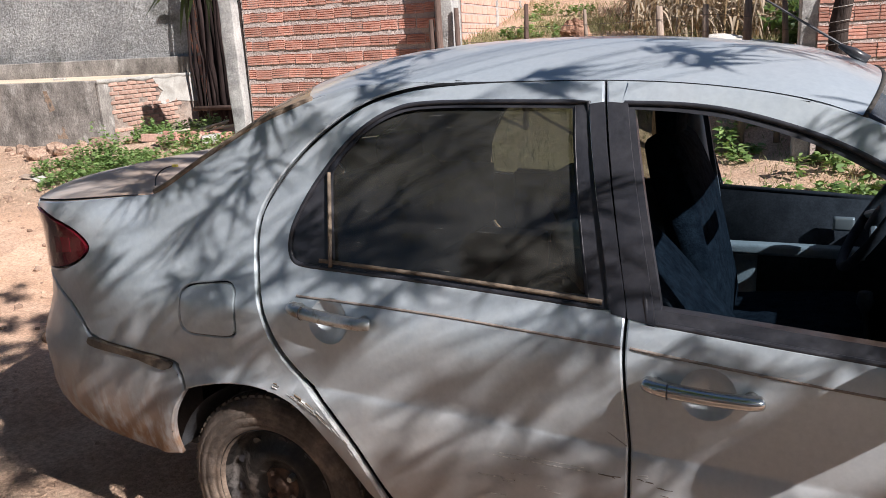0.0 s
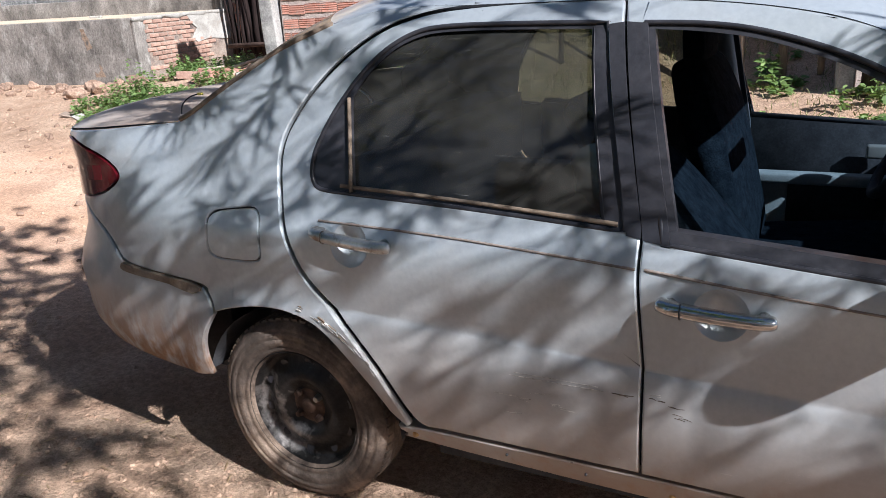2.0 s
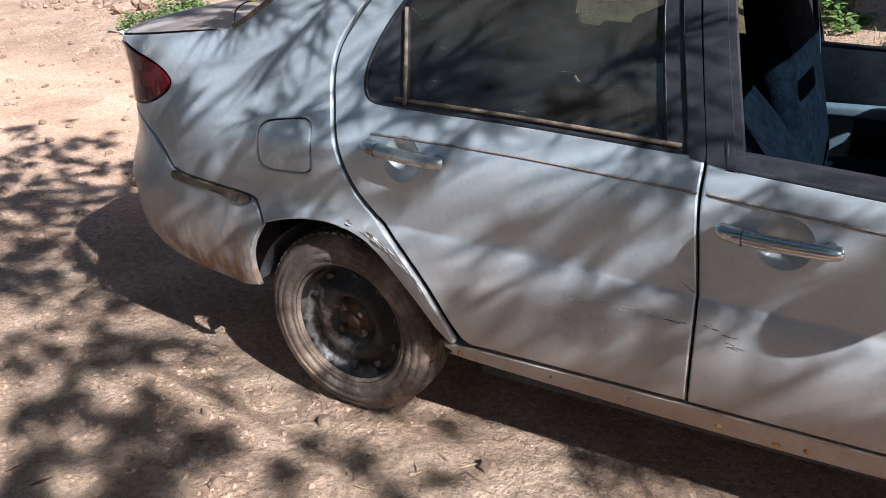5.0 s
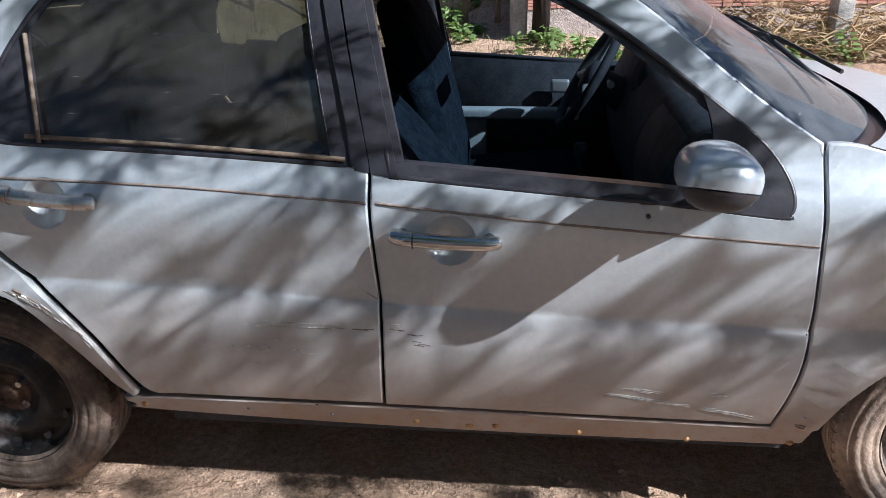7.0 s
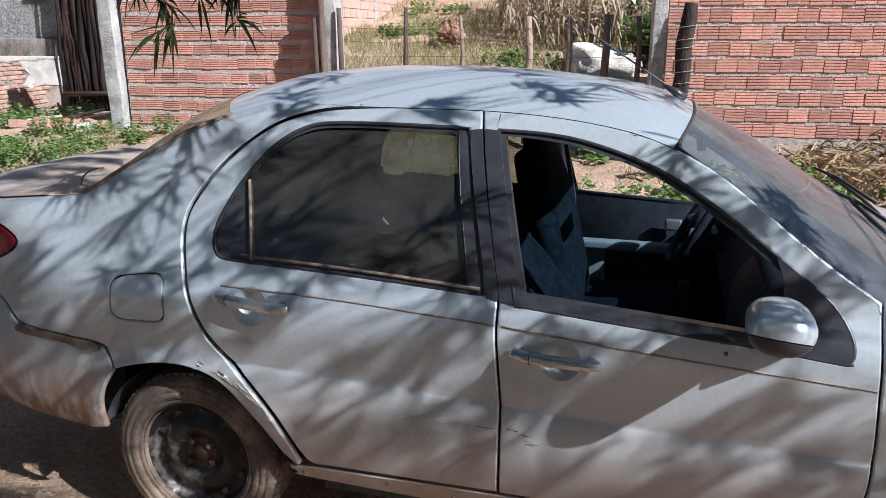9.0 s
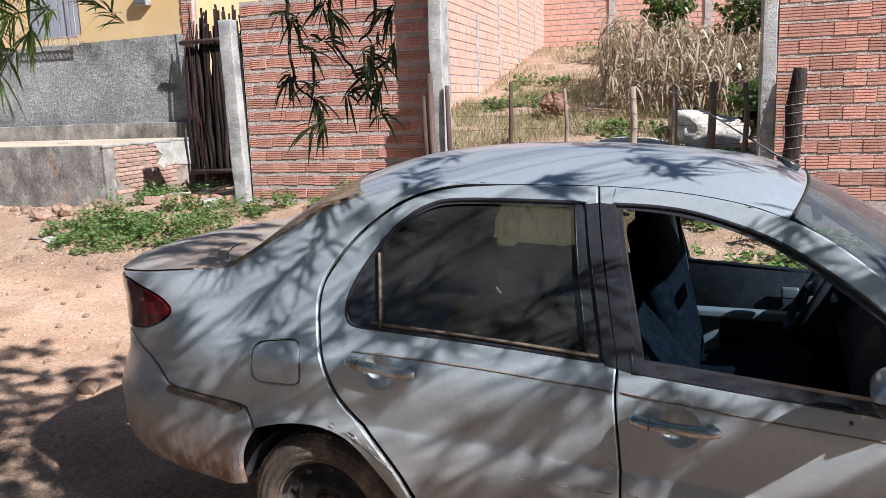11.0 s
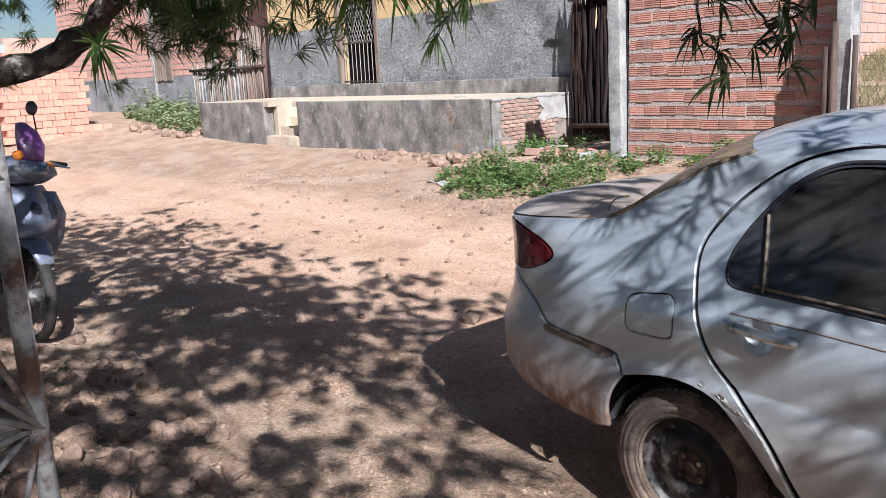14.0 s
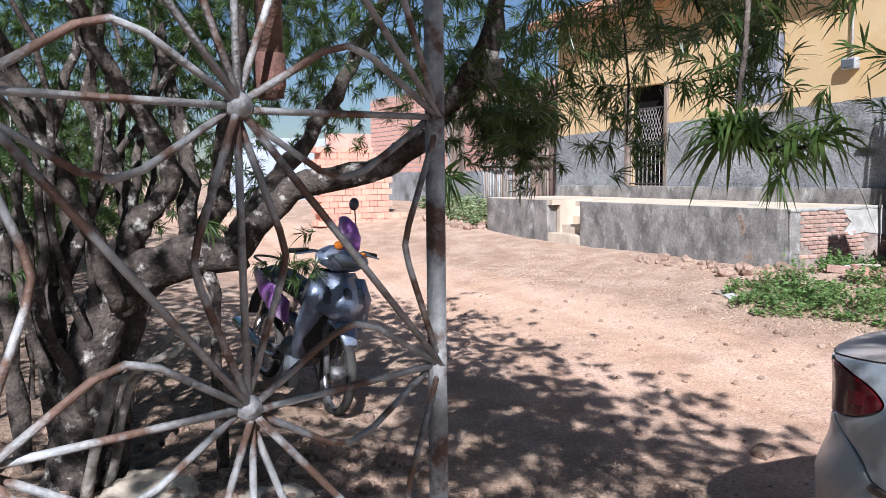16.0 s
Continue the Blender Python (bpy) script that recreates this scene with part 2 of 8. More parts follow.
def ground_z(x, y):
    """The height of the ground at a place of the world."""
    p = INV @ Vector((x, y, 0))
    u, v = p.x, p.y
    z = 0.24 * smooth(-4.6, -1.6, v) + (0.30 - 0.10 * (1 - smooth(-2.6, -0.6, u))) * smooth(-2.0, 0.1, v)
    # the lot behind the fence climbs towards its far wall, the road climbs gently to the far left
    lot = 0.48 * smooth(0.0, 1.3, v) + 0.115 * max(v - 1.2, 0) + 0.06 * max(v - 8, 0)
    z += min(lot, 2.9) * smooth(0.3, 1.2, u + 0.02 * v) * (1 - smooth(18, 40, u))
    z -= 0.26 * smooth(2.9, 4.6, u) * smooth(-3.6, -1.2, v) * (1 - smooth(0.2, 2.2, v)) * (1 - smooth(18, 40, u))
    z += 0.45 * smooth(-11, -23, x)
    z += 0.13 * smooth(-0.3, -1.7, y) * smooth(0.5, -3.0, x)
    far = smooth(30, 60, math.hypot(x, y))
    # ruts and lumps
    k = noise.noise(Vector((x * 0.55, y * 0.55, 0.3))) * 0.035 + noise.noise(Vector((x * 1.9, y * 1.9, 4.0))) * 0.016 + noise.noise(Vector((x * 6, y * 6, 8.0))) * 0.008 + noise.noise(Vector((x * 15, y * 15, 2.0))) * 0.0045
    calm = 1 - 0.75 * math.exp(-((x - 1.0) ** 2 / 4 + (y - 0.8) ** 2 / 1.5))
    return z + k * calm * (1 - 0.7 * far)


def build_ground():
    def axis(lo, hi, step, far):
        core = list(np.arange(lo, hi + 1e-6, step))
        d, out = step, []
        p = hi
        while p < far:
            d *= 1.25
            p += d
            out.append(p)
        left, d, p = [], step, lo
        while p > -far:
            d *= 1.25
            p -= d
            left.append(p)
        return left[::-1] + core + out

    xs, ys = axis(-12, 3.6, 0.05, 900), axis(-3.4, 6.2, 0.045, 900)
    verts = [(x, y, ground_z(x, y)) for y in ys for x in xs]
    w = len(xs)
    faces = [(j * w + i, j * w + i + 1, (j + 1) * w + i + 1, (j + 1) * w + i) for j in range(len(ys) - 1) for i in range(w - 1)]
    me = bpy.data.meshes.new("ground")
    me.from_pydata(verts, [], faces)
    me.shade_smooth()
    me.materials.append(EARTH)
    tagged(new("ground", me), "bare red earth road with ruts and loose grit", "ground", kind="structure")


build_ground()


def in_street(ob):
    ob.matrix_basis = STREET
    return ob


# ---- hollow-brick walls of the lot ----
BRICK_L, COURSE = 0.200, 0.164


def brick_mesh(length, BRICK_H):
    """One ribbed hollow brick, its ribbed face towards -y, at the origin's corner."""
    bm = bmesh.new()
    prof = [(0.10, 0.0), (0.0, 0.0)]
    for k in range(4):
        z0 = 0.004 + k * (BRICK_H - 0.008) / 4
        z1 = z0 + (BRICK_H - 0.008) / 4
        prof += [(0.0, z0 + 0.003), (0.0, z1 - 0.009), (0.009, z1 - 0.006), (0.009, z1 - 0.001)]
    prof += [(0.0, BRICK_H), (0.10, BRICK_H)]
    a = [bm.verts.new((0, y, z)) for y, z in prof]
    b = [bm.verts.new((length, y, z)) for y, z in prof]
    for i in range(len(prof) - 1):
        bm.faces.new((a[i], b[i], b[i + 1], a[i + 1]))
    bm.faces.new(a[::-1])
    bm.faces.new(b)
    bmesh.ops.recalc_face_normals(bm, faces=bm.faces[:])
    me = bpy.data.meshes.new("brick")
    bm.to_mesh(me)
    bm.free()
    me.materials.append(BRICK)
    return me


BRICK_MESHES = {}


def lay_bricks(parent, u0, u1, z0, z1, v, rng, high=0.126, course=COURSE):
    """Ribbed bricks in running bond as pieces of a wall, proud of its mortar."""
    row, z = 0, z0
    while z + high < z1:
        u = u0 - (0.0 if row % 2 else 0.105) - rng.uniform(0, 0.02)
        while u < u1:
            a, b = max(u, u0), min(u + BRICK_L + rng.uniform(-0.006, 0.004), u1)
            if b - a > 0.05:
                key = (round(b - a, 2), high)
                if key not in BRICK_MESHES:
                    BRICK_MESHES[key] = brick_mesh(*key)
                me = BRICK_MESHES[key]
                ob = new("brick", me)
                ob.parent = parent
                ob.matrix_basis = pose(a, v - 0.013 + rng.uniform(-0.004, 0.004), z + rng.uniform(-0.006, 0.006), rng.uniform(-1.2, 1.2), rng.uniform(-0.8, 0.8), rng.uniform(-0.7, 0.7))
            u += BRICK_L + 0.009
        z += course
        row += 1


def mortar_wall(name, u0, u1, v, z0, z1, label, depth=0.12):
    """The mortar body of a brick wall with an uneven face."""
    bm = bmesh.new()
    nx, nz = max(int((u1 - u0) / 0.035), 2), max(int((z1 - z0) / 0.02), 2)
    grid = [[bm.verts.new((u0 + (u1 - u0) * i / nx, v - 0.002 + 0.005 * noise.noise(Vector((i * 0.37, j * 0.21, u0))) + 0.006 * noise.noise(Vector((i * 1.1, j * 0.7, u0 + 3))), z0 + (z1 - z0) * j / nz)) for i in range(nx + 1)] for j in range(nz + 1)]
    for j in range(nz):
        for i in range(nx):
            bm.faces.new((grid[j][i], grid[j][i + 1], grid[j + 1][i + 1], grid[j + 1][i]))
    box(bm, u0, u1, v + 0.018, v + depth, z0, z1)
    return in_street(part(name, bm, MORTAR, None, label, True, "structure", "wall"))


wall_left = mortar_wall("wall_1", 0.10, 2.66, 0.0, 0.35, 2.94, "red hollow-brick wall with thick grey mortar joints")
wall_right = mortar_wall("wall_2", 6.12, 12.0, 0.0, 0.2, 3.75, "red hollow-brick wall with rough grey mortar joints")


def concrete_post(name, u, v, w, d, z0, z1, label, lean=0.0, bevel=0.012):
    bm = boxed(-w / 2, w / 2, -d / 2, d / 2, z0, z1, bevel)
    bmesh.ops.subdivide_edges(bm, edges=[e for e in bm.edges if abs(e.verts[0].co.z - e.verts[1].co.z) > 1], cuts=24)
    for p in bm.verts:
        p.co.x += noise.noise(p.co * 3.1) * 0.014
        p.co.y += noise.noise(p.co * 2.7 + Vector((5, 1, 2))) * 0.014
    ob = part(name, bm, PALE_CONCRETE, None, label, True, "structure", "post")
    ob.matrix_basis = STREET @ pose(u, v, 0, 0, lean, 0)
    return ob


concrete_post("pillar_1", 0.0, -0.02, 0.17, 0.2, 0.3, 2.74, "chipped pale concrete pillar beside the stake gate", -1.2)
concrete_post("pillar_2", 2.60, -0.10, 0.15, 0.32, 0.3, 3.9, "pale concrete pillar at the end of the brick wall")
concrete_post("pillar_3", 6.02, -0.05, 0.14, 0.26, 0.3, 3.9, "pale concrete pillar at the opening of the lot")

# ---- the raised porch of the house ----
OLD_MORTAR = surface("old_mortar", (0.28, 0.215, 0.175), (0.38, 0.32, 0.275), 0.95, 8, bump=0.8, fine=50, fine_amount=0.3, c=(0.14, 0.11, 0.10), c_scale=4, spec=0.1)
TOP = 1.275


def plastered(name, bm, mat, label, category="porch", amount=0.006, cuts=0.12):
    """Cuts a block finely and makes its faces uneven."""
    for ax in range(3):
        lo, hi = min(p.co[ax] for p in bm.verts), max(p.co[ax] for p in bm.verts)
        k = int((hi - lo) / cuts)
        no = Vector((ax == 0, ax == 1, ax == 2))
        for i in range(1, k):
            bmesh.ops.bisect_plane(bm, geom=bm.verts[:] + bm.edges[:] + bm.faces[:], plane_co=no * (lo + (hi - lo) * i / k), plane_no=no)
    for p in bm.verts:
        q = p.co * 2.3
        p.co += Vector((noise.noise(q), noise.noise(q + Vector((7, 0, 0))), 0.5 * noise.noise(q + Vector((0, 7, 0))))) * amount
    return in_street(part(name, bm, mat, None, label, True, "structure", category))


plastered("porch_wall_1", boxed(-6.82, -2.24, 0.23, 0.45, 0.1, TOP - 0.005, 0.015), CONCRETE, "low porch wall of stained grey render")
plastered("porch_wall_2", boxed(-10.1, -7.84, 0.23, 0.45, 0.1, TOP - 0.005, 0.015), CONCRETE, "low porch wall of stained grey render")
porch_side = plastered("porch_wall_3", boxed(-2.40, -2.245, 0.45, 2.33, 0.2, TOP - 0.005, 0.01), OLD_MORTAR, "porch end wall of bare bricks and old render")
plastered("porch_wall_4", boxed(-10.1, -9.9, 0.45, 2.33, 0.1, TOP - 0.005, 0.01), CONCRETE, "stained end wall of the porch")
plastered("porch_wall_5", boxed(-7.84, -7.70, 0.45, 1.25, 0.1, TOP - 0.005, 0.01), SLAB_TOP, "worn cheek wall of the porch steps")
plastered("porch_wall_6", boxed(-6.96, -6.82, 0.45, 1.25, 0.1, TOP - 0.005, 0.01), SLAB_TOP, "worn cheek wall of the porch steps")
bm = bmesh.new()
box(bm, -6.96, -2.25, 0.24, 2.33, TOP - 0.1, TOP)
box(bm, -10.09, -7.70, 0.24, 2.33, TOP - 0.1, TOP)
box(bm, -7.70, -6.96, 1.25, 2.33, TOP - 0.1, TOP)
in_street(part("porch_floor", bm, SLAB_TOP, None, "sandy screed floor of the raised porch", False, "structure", "porch"))
for i in range(4):
    top = 0.63 + 0.165 * i
    plastered("step_%d" % (i + 1), boxed(-7.70 if i else -7.84, -6.96 if i else -6.82, 0.235 + 0.26 * i, 1.25, 0.1, top, 0.015), SLAB_TOP, "worn screed step up to the porch", "step", 0.004)
plastered("porch_curb", boxed(-10.3, -2.2, 2.22, 2.40, TOP - 0.05, 1.52, 0.015), CONCRETE, "dark stained plinth along the house wall")

# ---- the ochre house ----
HV = 2.38


def wall_with_openings(u0, u1, z0, z1, v0, v1, holes):
    """A wall of blocks round rectangular holes (ua, ub, za, zb)."""
    bm = bmesh.new()
    us = sorted({u0, u1, *[h[0] for h in holes], *[h[1] for h in holes]})
    zs = sorted({z0, z1, *[h[2] for h in holes], *[h[3] for h in holes]})
    for a, b in zip(us, us[1:]):
        for c, d in zip(zs, zs[1:]):
            if not any(h[0] <= a and b <= h[1] and h[2] <= c and d <= h[3] for h in holes):
                box(bm, a, b, v0, v1, c, d)
    return bm


DOOR = (-7.95, -6.85, 1.52, 3.55)
WINDOW = (-5.2, -4.15, 2.95, 4.1)
house = wall_with_openings(-10.4, -2.27, 1.2, 5.2, HV, HV + 0.2, [DOOR, WINDOW])
in_street(part("house_wall_1", house, OCHRE, None, "ochre painted upper wall of the house", False, "structure", "wall"))
bm = bmesh.new()
# the roughcast dado, proud of the paint, its top climbing slightly
for a, b in ((-10.42, DOOR[0] - 0.03), (DOOR[1] + 0.03, -2.25)):
    nx, nz = int((b - a) / 0.05), 28
    top = lambda u: 2.65 + (u + 10.4) * 0.027
    rows = [[bm.verts.new((a + (b - a) * i / nx, HV - 0.03 + 0.012 * noise.noise(Vector((i * 0.9, j * 0.9, 3))), 1.45 + (top(a + (b - a) * i / nx) - 1.45) * j / nz)) for i in range(nx + 1)] for j in range(nz + 1)]
    for j in range(nz):
        for i in range(nx):
            bm.faces.new((rows[j][i], rows[j][i + 1], rows[j + 1][i + 1], rows[j + 1][i]))
    back = [bm.verts.new((q.co.x, HV + 0.001, q.co.z)) for q in rows[-1]]
    for i in range(nx):
        bm.faces.new((rows[-1][i], rows[-1][i + 1], back[i + 1], back[i]))
    for col in (0, nx):
        e = [bm.verts.new((q[col].co.x, HV + 0.001, q[col].co.z)) for q in rows]
        for j in range(nz):
            bm.faces.new((rows[j][col], rows[j + 1][col], e[j + 1], e[j]))
in_street(part("dado", bm, ROUGHCAST, None, "grey roughcast dado on the house wall", False, "structure", "wall"))
in_street(part("house_wall_2", boxed(-2.47, -2.27, HV + 0.2, 9.0, 0.4, 5.2), OCHRE, None, "ochre side wall of the house", False, "structure", "wall"))
in_street(part("house_wall_3", boxed(-10.4, -10.2, HV + 0.2, 9.0, 0.4, 5.2), OCHRE, None, "ochre side wall of the house", False, "structure", "wall"))
in_street(part("house_wall_4", boxed(-10.2, -2.47, 8.8, 9.0, 0.4, 5.2), OCHRE, None, "ochre back wall of the house", False, "structure", "wall"))

# unseen plain walls, added behind the camera to cut fill light and darken reflections
BLOCKER = surface("fill_blocker_paint", (0.40, 0.36, 0.31), (0.48, 0.44, 0.38), 0.85, 1.5, bump=0.2, fine=50, fine_amount=0.1, c=(0.30, 0.26, 0.22), c_scale=1.1, spec=0.15)
part("yard_wall_1", boxed(-1.5, 11.0, -5.0, -4.8, -0.1, 3.3), BLOCKER, None, "unseen plain wall added behind the gate to cut fill light", False, "structure", "wall")
part("yard_wall_2", boxed(-1.7, -1.5, -12.0, -4.8, -0.1, 3.3), BLOCKER, None, "unseen plain side wall added to cut fill light", False, "structure", "wall")

# ---- the silver saloon car: x forward, its near side at y = 0 ----
WIDTH = 1.64
SIDE = [(0.20, 0.11), (0.27, 0.075), (0.33, 0.045), (0.38, 0.027), (0.43, 0.014), (0.48, 0.004), (0.52, 0.000), (0.55, 0.001), (0.58, 0.0055), (0.607, 0.0130), (0.612, 0.0185), (0.65, 0.0150), (0.70, 0.0132), (0.76, 0.0125), (0.80, 0.013), (0.86, 0.018), (0.90, 0.034), (0.94, 0.055), (0.97, 0.07), (1.08, 0.105), (1.20, 0.15), (1.30, 0.20), (1.38, 0.255), (1.42, 0.295), (1.46, 0.335)]
REAR_PLAN = [(-0.40, 0.0), (-0.608, 0.010), (-0.770, 0.042), (-0.896, 0.098), (-0.988, 0.18), (-1.052, 0.29), (-1.092, 0.45), (-1.115, 0.62), (-1.121, 0.82)]
FRONT_PLAN = [(2.45, 0.0), (2.62, 0.03), (2.78, 0.085), (2.90, 0.17), (2.98, 0.29), (3.04, 0.48), (3.07, 0.65), (3.08, 0.82)]


def plan_table(points, start):
    """Arc lengths along a plan curve that goes on from the side, with smoothed points."""
    pts = spline([(*p, 0) for p in points], 6)
    out, s = [], 0.0
    for i, p in enumerate(pts):
        if i:
            s += (p - pts[i - 1]).length
        d = (pts[min(i + 1, len(pts) - 1)] - pts[max(i - 1, 0)]).normalized()
        out.append((s, p.x, p.y, d.x, d.y))
    return out


REAR_T, FRONT_T = plan_table(REAR_PLAN, -0.40), plan_table(FRONT_PLAN, 2.45)


def hull(s, z, deep=0.0):
    """A point of the car's skin: s runs along the side as x and goes on round the corners; z up; deep: inwards."""
    # the low crease falls slightly towards the front; the arches have rolled lips
    crease = 0.61 - lerp([(0.3, 0.669), (0.66, 0.660), (1.02, 0.638), (1.43, 0.618), (2.06, 0.598)], s)
    inset = lerp(SIDE, z + crease * math.exp(-(((z + crease - 0.61) / 0.16) ** 2)))
    for wx in (0.0, 2.373):
        r = math.hypot(s - wx, z - 0.29)
        inset -= 0.013 * math.exp(-(((r - 0.375) / 0.035) ** 2)) * (1 if z > 0.33 else 0)
    if -0.40 <= s <= 2.45:
        bow = 0.012 * ((s - 1.0) / 1.4) ** 2
        return Vector((s, inset + bow + deep, z))
    table, arc = (REAR_T, -0.40 - s) if s < -0.40 else (FRONT_T, s - 2.45)
    cols = list(zip(*table))
    x, y, dx, dy = (float(np.interp(arc, cols[0], c)) for c in cols[1:])
    # inwards is the curve's normal towards the car's middle
    nx, ny = (-dy, dx) if s > 0 else (dy, -dx)
    w = min(arc / 0.35, 1.0)
    if s < 0:
        tail = lerp([(0.25, 0.16), (0.36, 0.07), (0.48, 0.01), (0.66, 0.0), (0.74, 0.03), (0.80, 0.05), (1.0, 0.055), (1.08, 0.045), (1.12, 0.06), (1.16, 0.10)], z)
    else:
        tail = lerp([(0.2, 0.1), (0.3, 0.02), (0.5, 0.0), (0.6, 0.03), (0.75, 0.12), (0.85, 0.22)], z)
    k = inset * (1 - w) + tail * w + deep
    bow = 0.012 * (1 - w)
    return Vector((x + nx * k, y + ny * k + bow, z))


def panel(loops, step=0.05, thick=0.018, lip=0.0, deep=0.0, mirror=False, crease=()):
    """A sheet-metal panel over the hull from outlines in (s, z): the first the rim, the rest holes; its rim turned in."""
    bm = bmesh.new()
    edges = []
    for loop in loops:
        vs = [bm.verts.new((s, 0, z)) for s, z in loop]
        edges += [bm.edges.new((vs[i], vs[(i + 1) % len(vs)])) for i in range(len(vs))]
    bmesh.ops.triangle_fill(bm, edges=edges, use_beauty=True, use_dissolve=False, normal=(0, -1, 0))
    xs, zs = [p.co.x for p in bm.verts], [p.co.z for p in bm.verts]
    for lo, hi, no in ((min(xs), max(xs), Vector((1, 0, 0))), (min(zs), max(zs), Vector((0, 0, 1)))):
        n = int((hi - lo) / step)
        cuts = [lo + (hi - lo) * i / (n + 1) for i in range(1, n + 1)]
        for c in cuts:
            bmesh.ops.bisect_plane(bm, geom=bm.verts[:] + bm.edges[:] + bm.faces[:], plane_co=no * c, plane_no=no)
    # tight cuts along the low crease keep its edge sharp
    for (s0, z0), (s1, z1) in crease:
        for dz in (-0.10, -0.06, -0.03, -0.0035, 0.0015, 0.01, 0.04):
            bmesh.ops.bisect_plane(bm, geom=bm.verts[:] + bm.edges[:] + bm.faces[:], plane_co=Vector((s0, 0, z0 + dz)), plane_no=Vector((z0 - z1, 0, s1 - s0)).normalized())
    bmesh.ops.recalc_face_normals(bm, faces=bm.faces[:])
    if sum(f.normal.y for f in bm.faces) > 0:
        bmesh.ops.reverse_faces(bm, faces=bm.faces[:])
    if lip:
        ring = set(bmesh.ops.inset_region(bm, faces=bm.faces[:], thickness=lip, use_boundary=True, use_even_offset=True)["faces"])
        for e in bm.edges:
            if len({f in ring for f in e.link_faces}) == 2:
                e.smooth = False
    rim = [e for e in bm.edges if e.is_boundary]
    edge_verts = {p for e in rim for p in e.verts}
    flat = {p: (p.co.x, p.co.z) for p in bm.verts}
    made = bmesh.ops.extrude_edge_only(bm, edges=rim)["geom"]
    inner = {p for p in made if isinstance(p, bmesh.types.BMVert)}
    for p in inner:
        p.co = hull(p.co.x, p.co.z, deep + thick)
    for p, (s, z) in flat.items():
        p.co = hull(s, z, deep + (0.0035 if lip and p in edge_verts else 0.0))
    if mirror:
        for p in bm.verts:
            p.co.y = WIDTH - p.co.y
        bmesh.ops.reverse_faces(bm, faces=bm.faces[:])
    for e in bm.edges:
        if len(e.link_faces) == 2 and e.calc_face_angle(0) > 0.6:
            e.smooth = False
    return bm


def rounded(points, n=5):
    """A smooth outline through (s, z) points; a point given with a third value stays a corner."""
    runs, run = [], []
    start = next((i for i, p in enumerate(points) if len(p) > 2), None)
    if start is None:
        pts = spline([(p[0], 0, p[1]) for p in points + points[:1]], n)
        return [(p.x, p.z) for p in pts[:-1]]
    pts = points[start:] + points[:start + 1]
    out = []
    for p in pts:
        run.append(p)
        if len(p) > 2 and len(run) > 1:
            runs.append(run)
            run = [p]
    for r in runs:
        q = spline([(p[0], 0, p[1]) for p in r], n) if len(r) > 2 else [Vector((p[0], 0, p[1])) for p in r]
        out += [(v.x, v.z) for v in q[:-1]]
    return out


C = 1  # marks a corner
REAR_DOOR = [(0.43, 0.36, C), (0.405, 0.385), (0.335, 0.518), (0.254, 0.617), (0.110, 0.754), (0.045, 0.886), (0.012, 0.985), (0.008, 1.08), (0.035, 1.15), (0.12, 1.262), (0.24, 1.358), (0.37, 1.404), (0.53, 1.420), (0.72, 1.424), (0.888, 1.422, C), (0.992, 0.935, C), (0.994, 0.84), (1.011, 0.60), (1.004, 0.36, C)]
REAR_OPEN = [(0.112, 1.006), (0.105, 1.037), (0.114, 1.087), (0.147, 1.156), (0.183, 1.211), (0.225, 1.268), (0.290, 1.330), (0.361, 1.366), (0.44, 1.379), (0.60, 1.381), (0.862, 1.377, C), (0.960, 0.946, C), (0.60, 0.965), (0.235, 0.979), (0.165, 0.982), (0.130, 0.988)]
FRONT_DOOR = [(0.895, 1.422, C), (1.05, 1.414), (1.20, 1.398), (1.33, 1.374), (1.44, 1.338), (1.57, 1.268), (1.76, 1.125), (1.86, 1.055), (1.938, 1.005, C), (1.944, 0.80), (1.952, 0.62), (1.938, 0.48), (1.912, 0.345, C), (1.011, 0.358, C), (1.018, 0.60), (1.001, 0.84), (0.999, 0.935, C)]
FRONT_OPEN = [(0.945, 1.374, C), (1.08, 1.368), (1.20, 1.350), (1.348, 1.307), (1.463, 1.254), (1.58, 1.180), (1.704, 1.090), (1.804, 1.014), (1.848, 0.968), (1.875, 0.922), (1.881, 0.888), (1.874, 0.869), (1.855, 0.862), (1.63, 0.884), (1.30, 0.908), (1.040, 0.928, C)]
QUARTER = [(0.375, 0.352, C), (0.385, 0.375), (0.322, 0.508), (0.243, 0.607), (0.098, 0.746), (0.033, 0.884), (0.0, 0.985), (-0.004, 1.08), (0.024, 1.156), (0.112, 1.270), (0.236, 1.368), (0.368, 1.414), (0.53, 1.430, C), (0.36, 1.432), (0.22, 1.424), (0.10, 1.398), (-0.05, 1.338), (-0.20, 1.255), (-0.33, 1.175), (-0.40, 1.140, C), (-0.62, 1.124), (-0.80, 1.112), (-0.96, 1.098, C), (-0.93, 1.090), (-0.80, 1.076), (-0.688, 1.040), (-0.626, 0.998), (-0.626, 0.968), (-0.675, 0.934), (-0.74, 0.912), (-0.84, 0.895), (-0.93, 0.888, C), (-0.80, 0.828), (-0.68, 0.776), (-0.60, 0.722), (-0.45, 0.700), (-0.30, 0.684), (-0.262, 0.660), (-0.232, 0.612, C), (-0.17, 0.632), (-0.09, 0.648), (0.0, 0.652), (0.09, 0.638), (0.165, 0.600), (0.26, 0.495), (0.335, 0.392, C)]
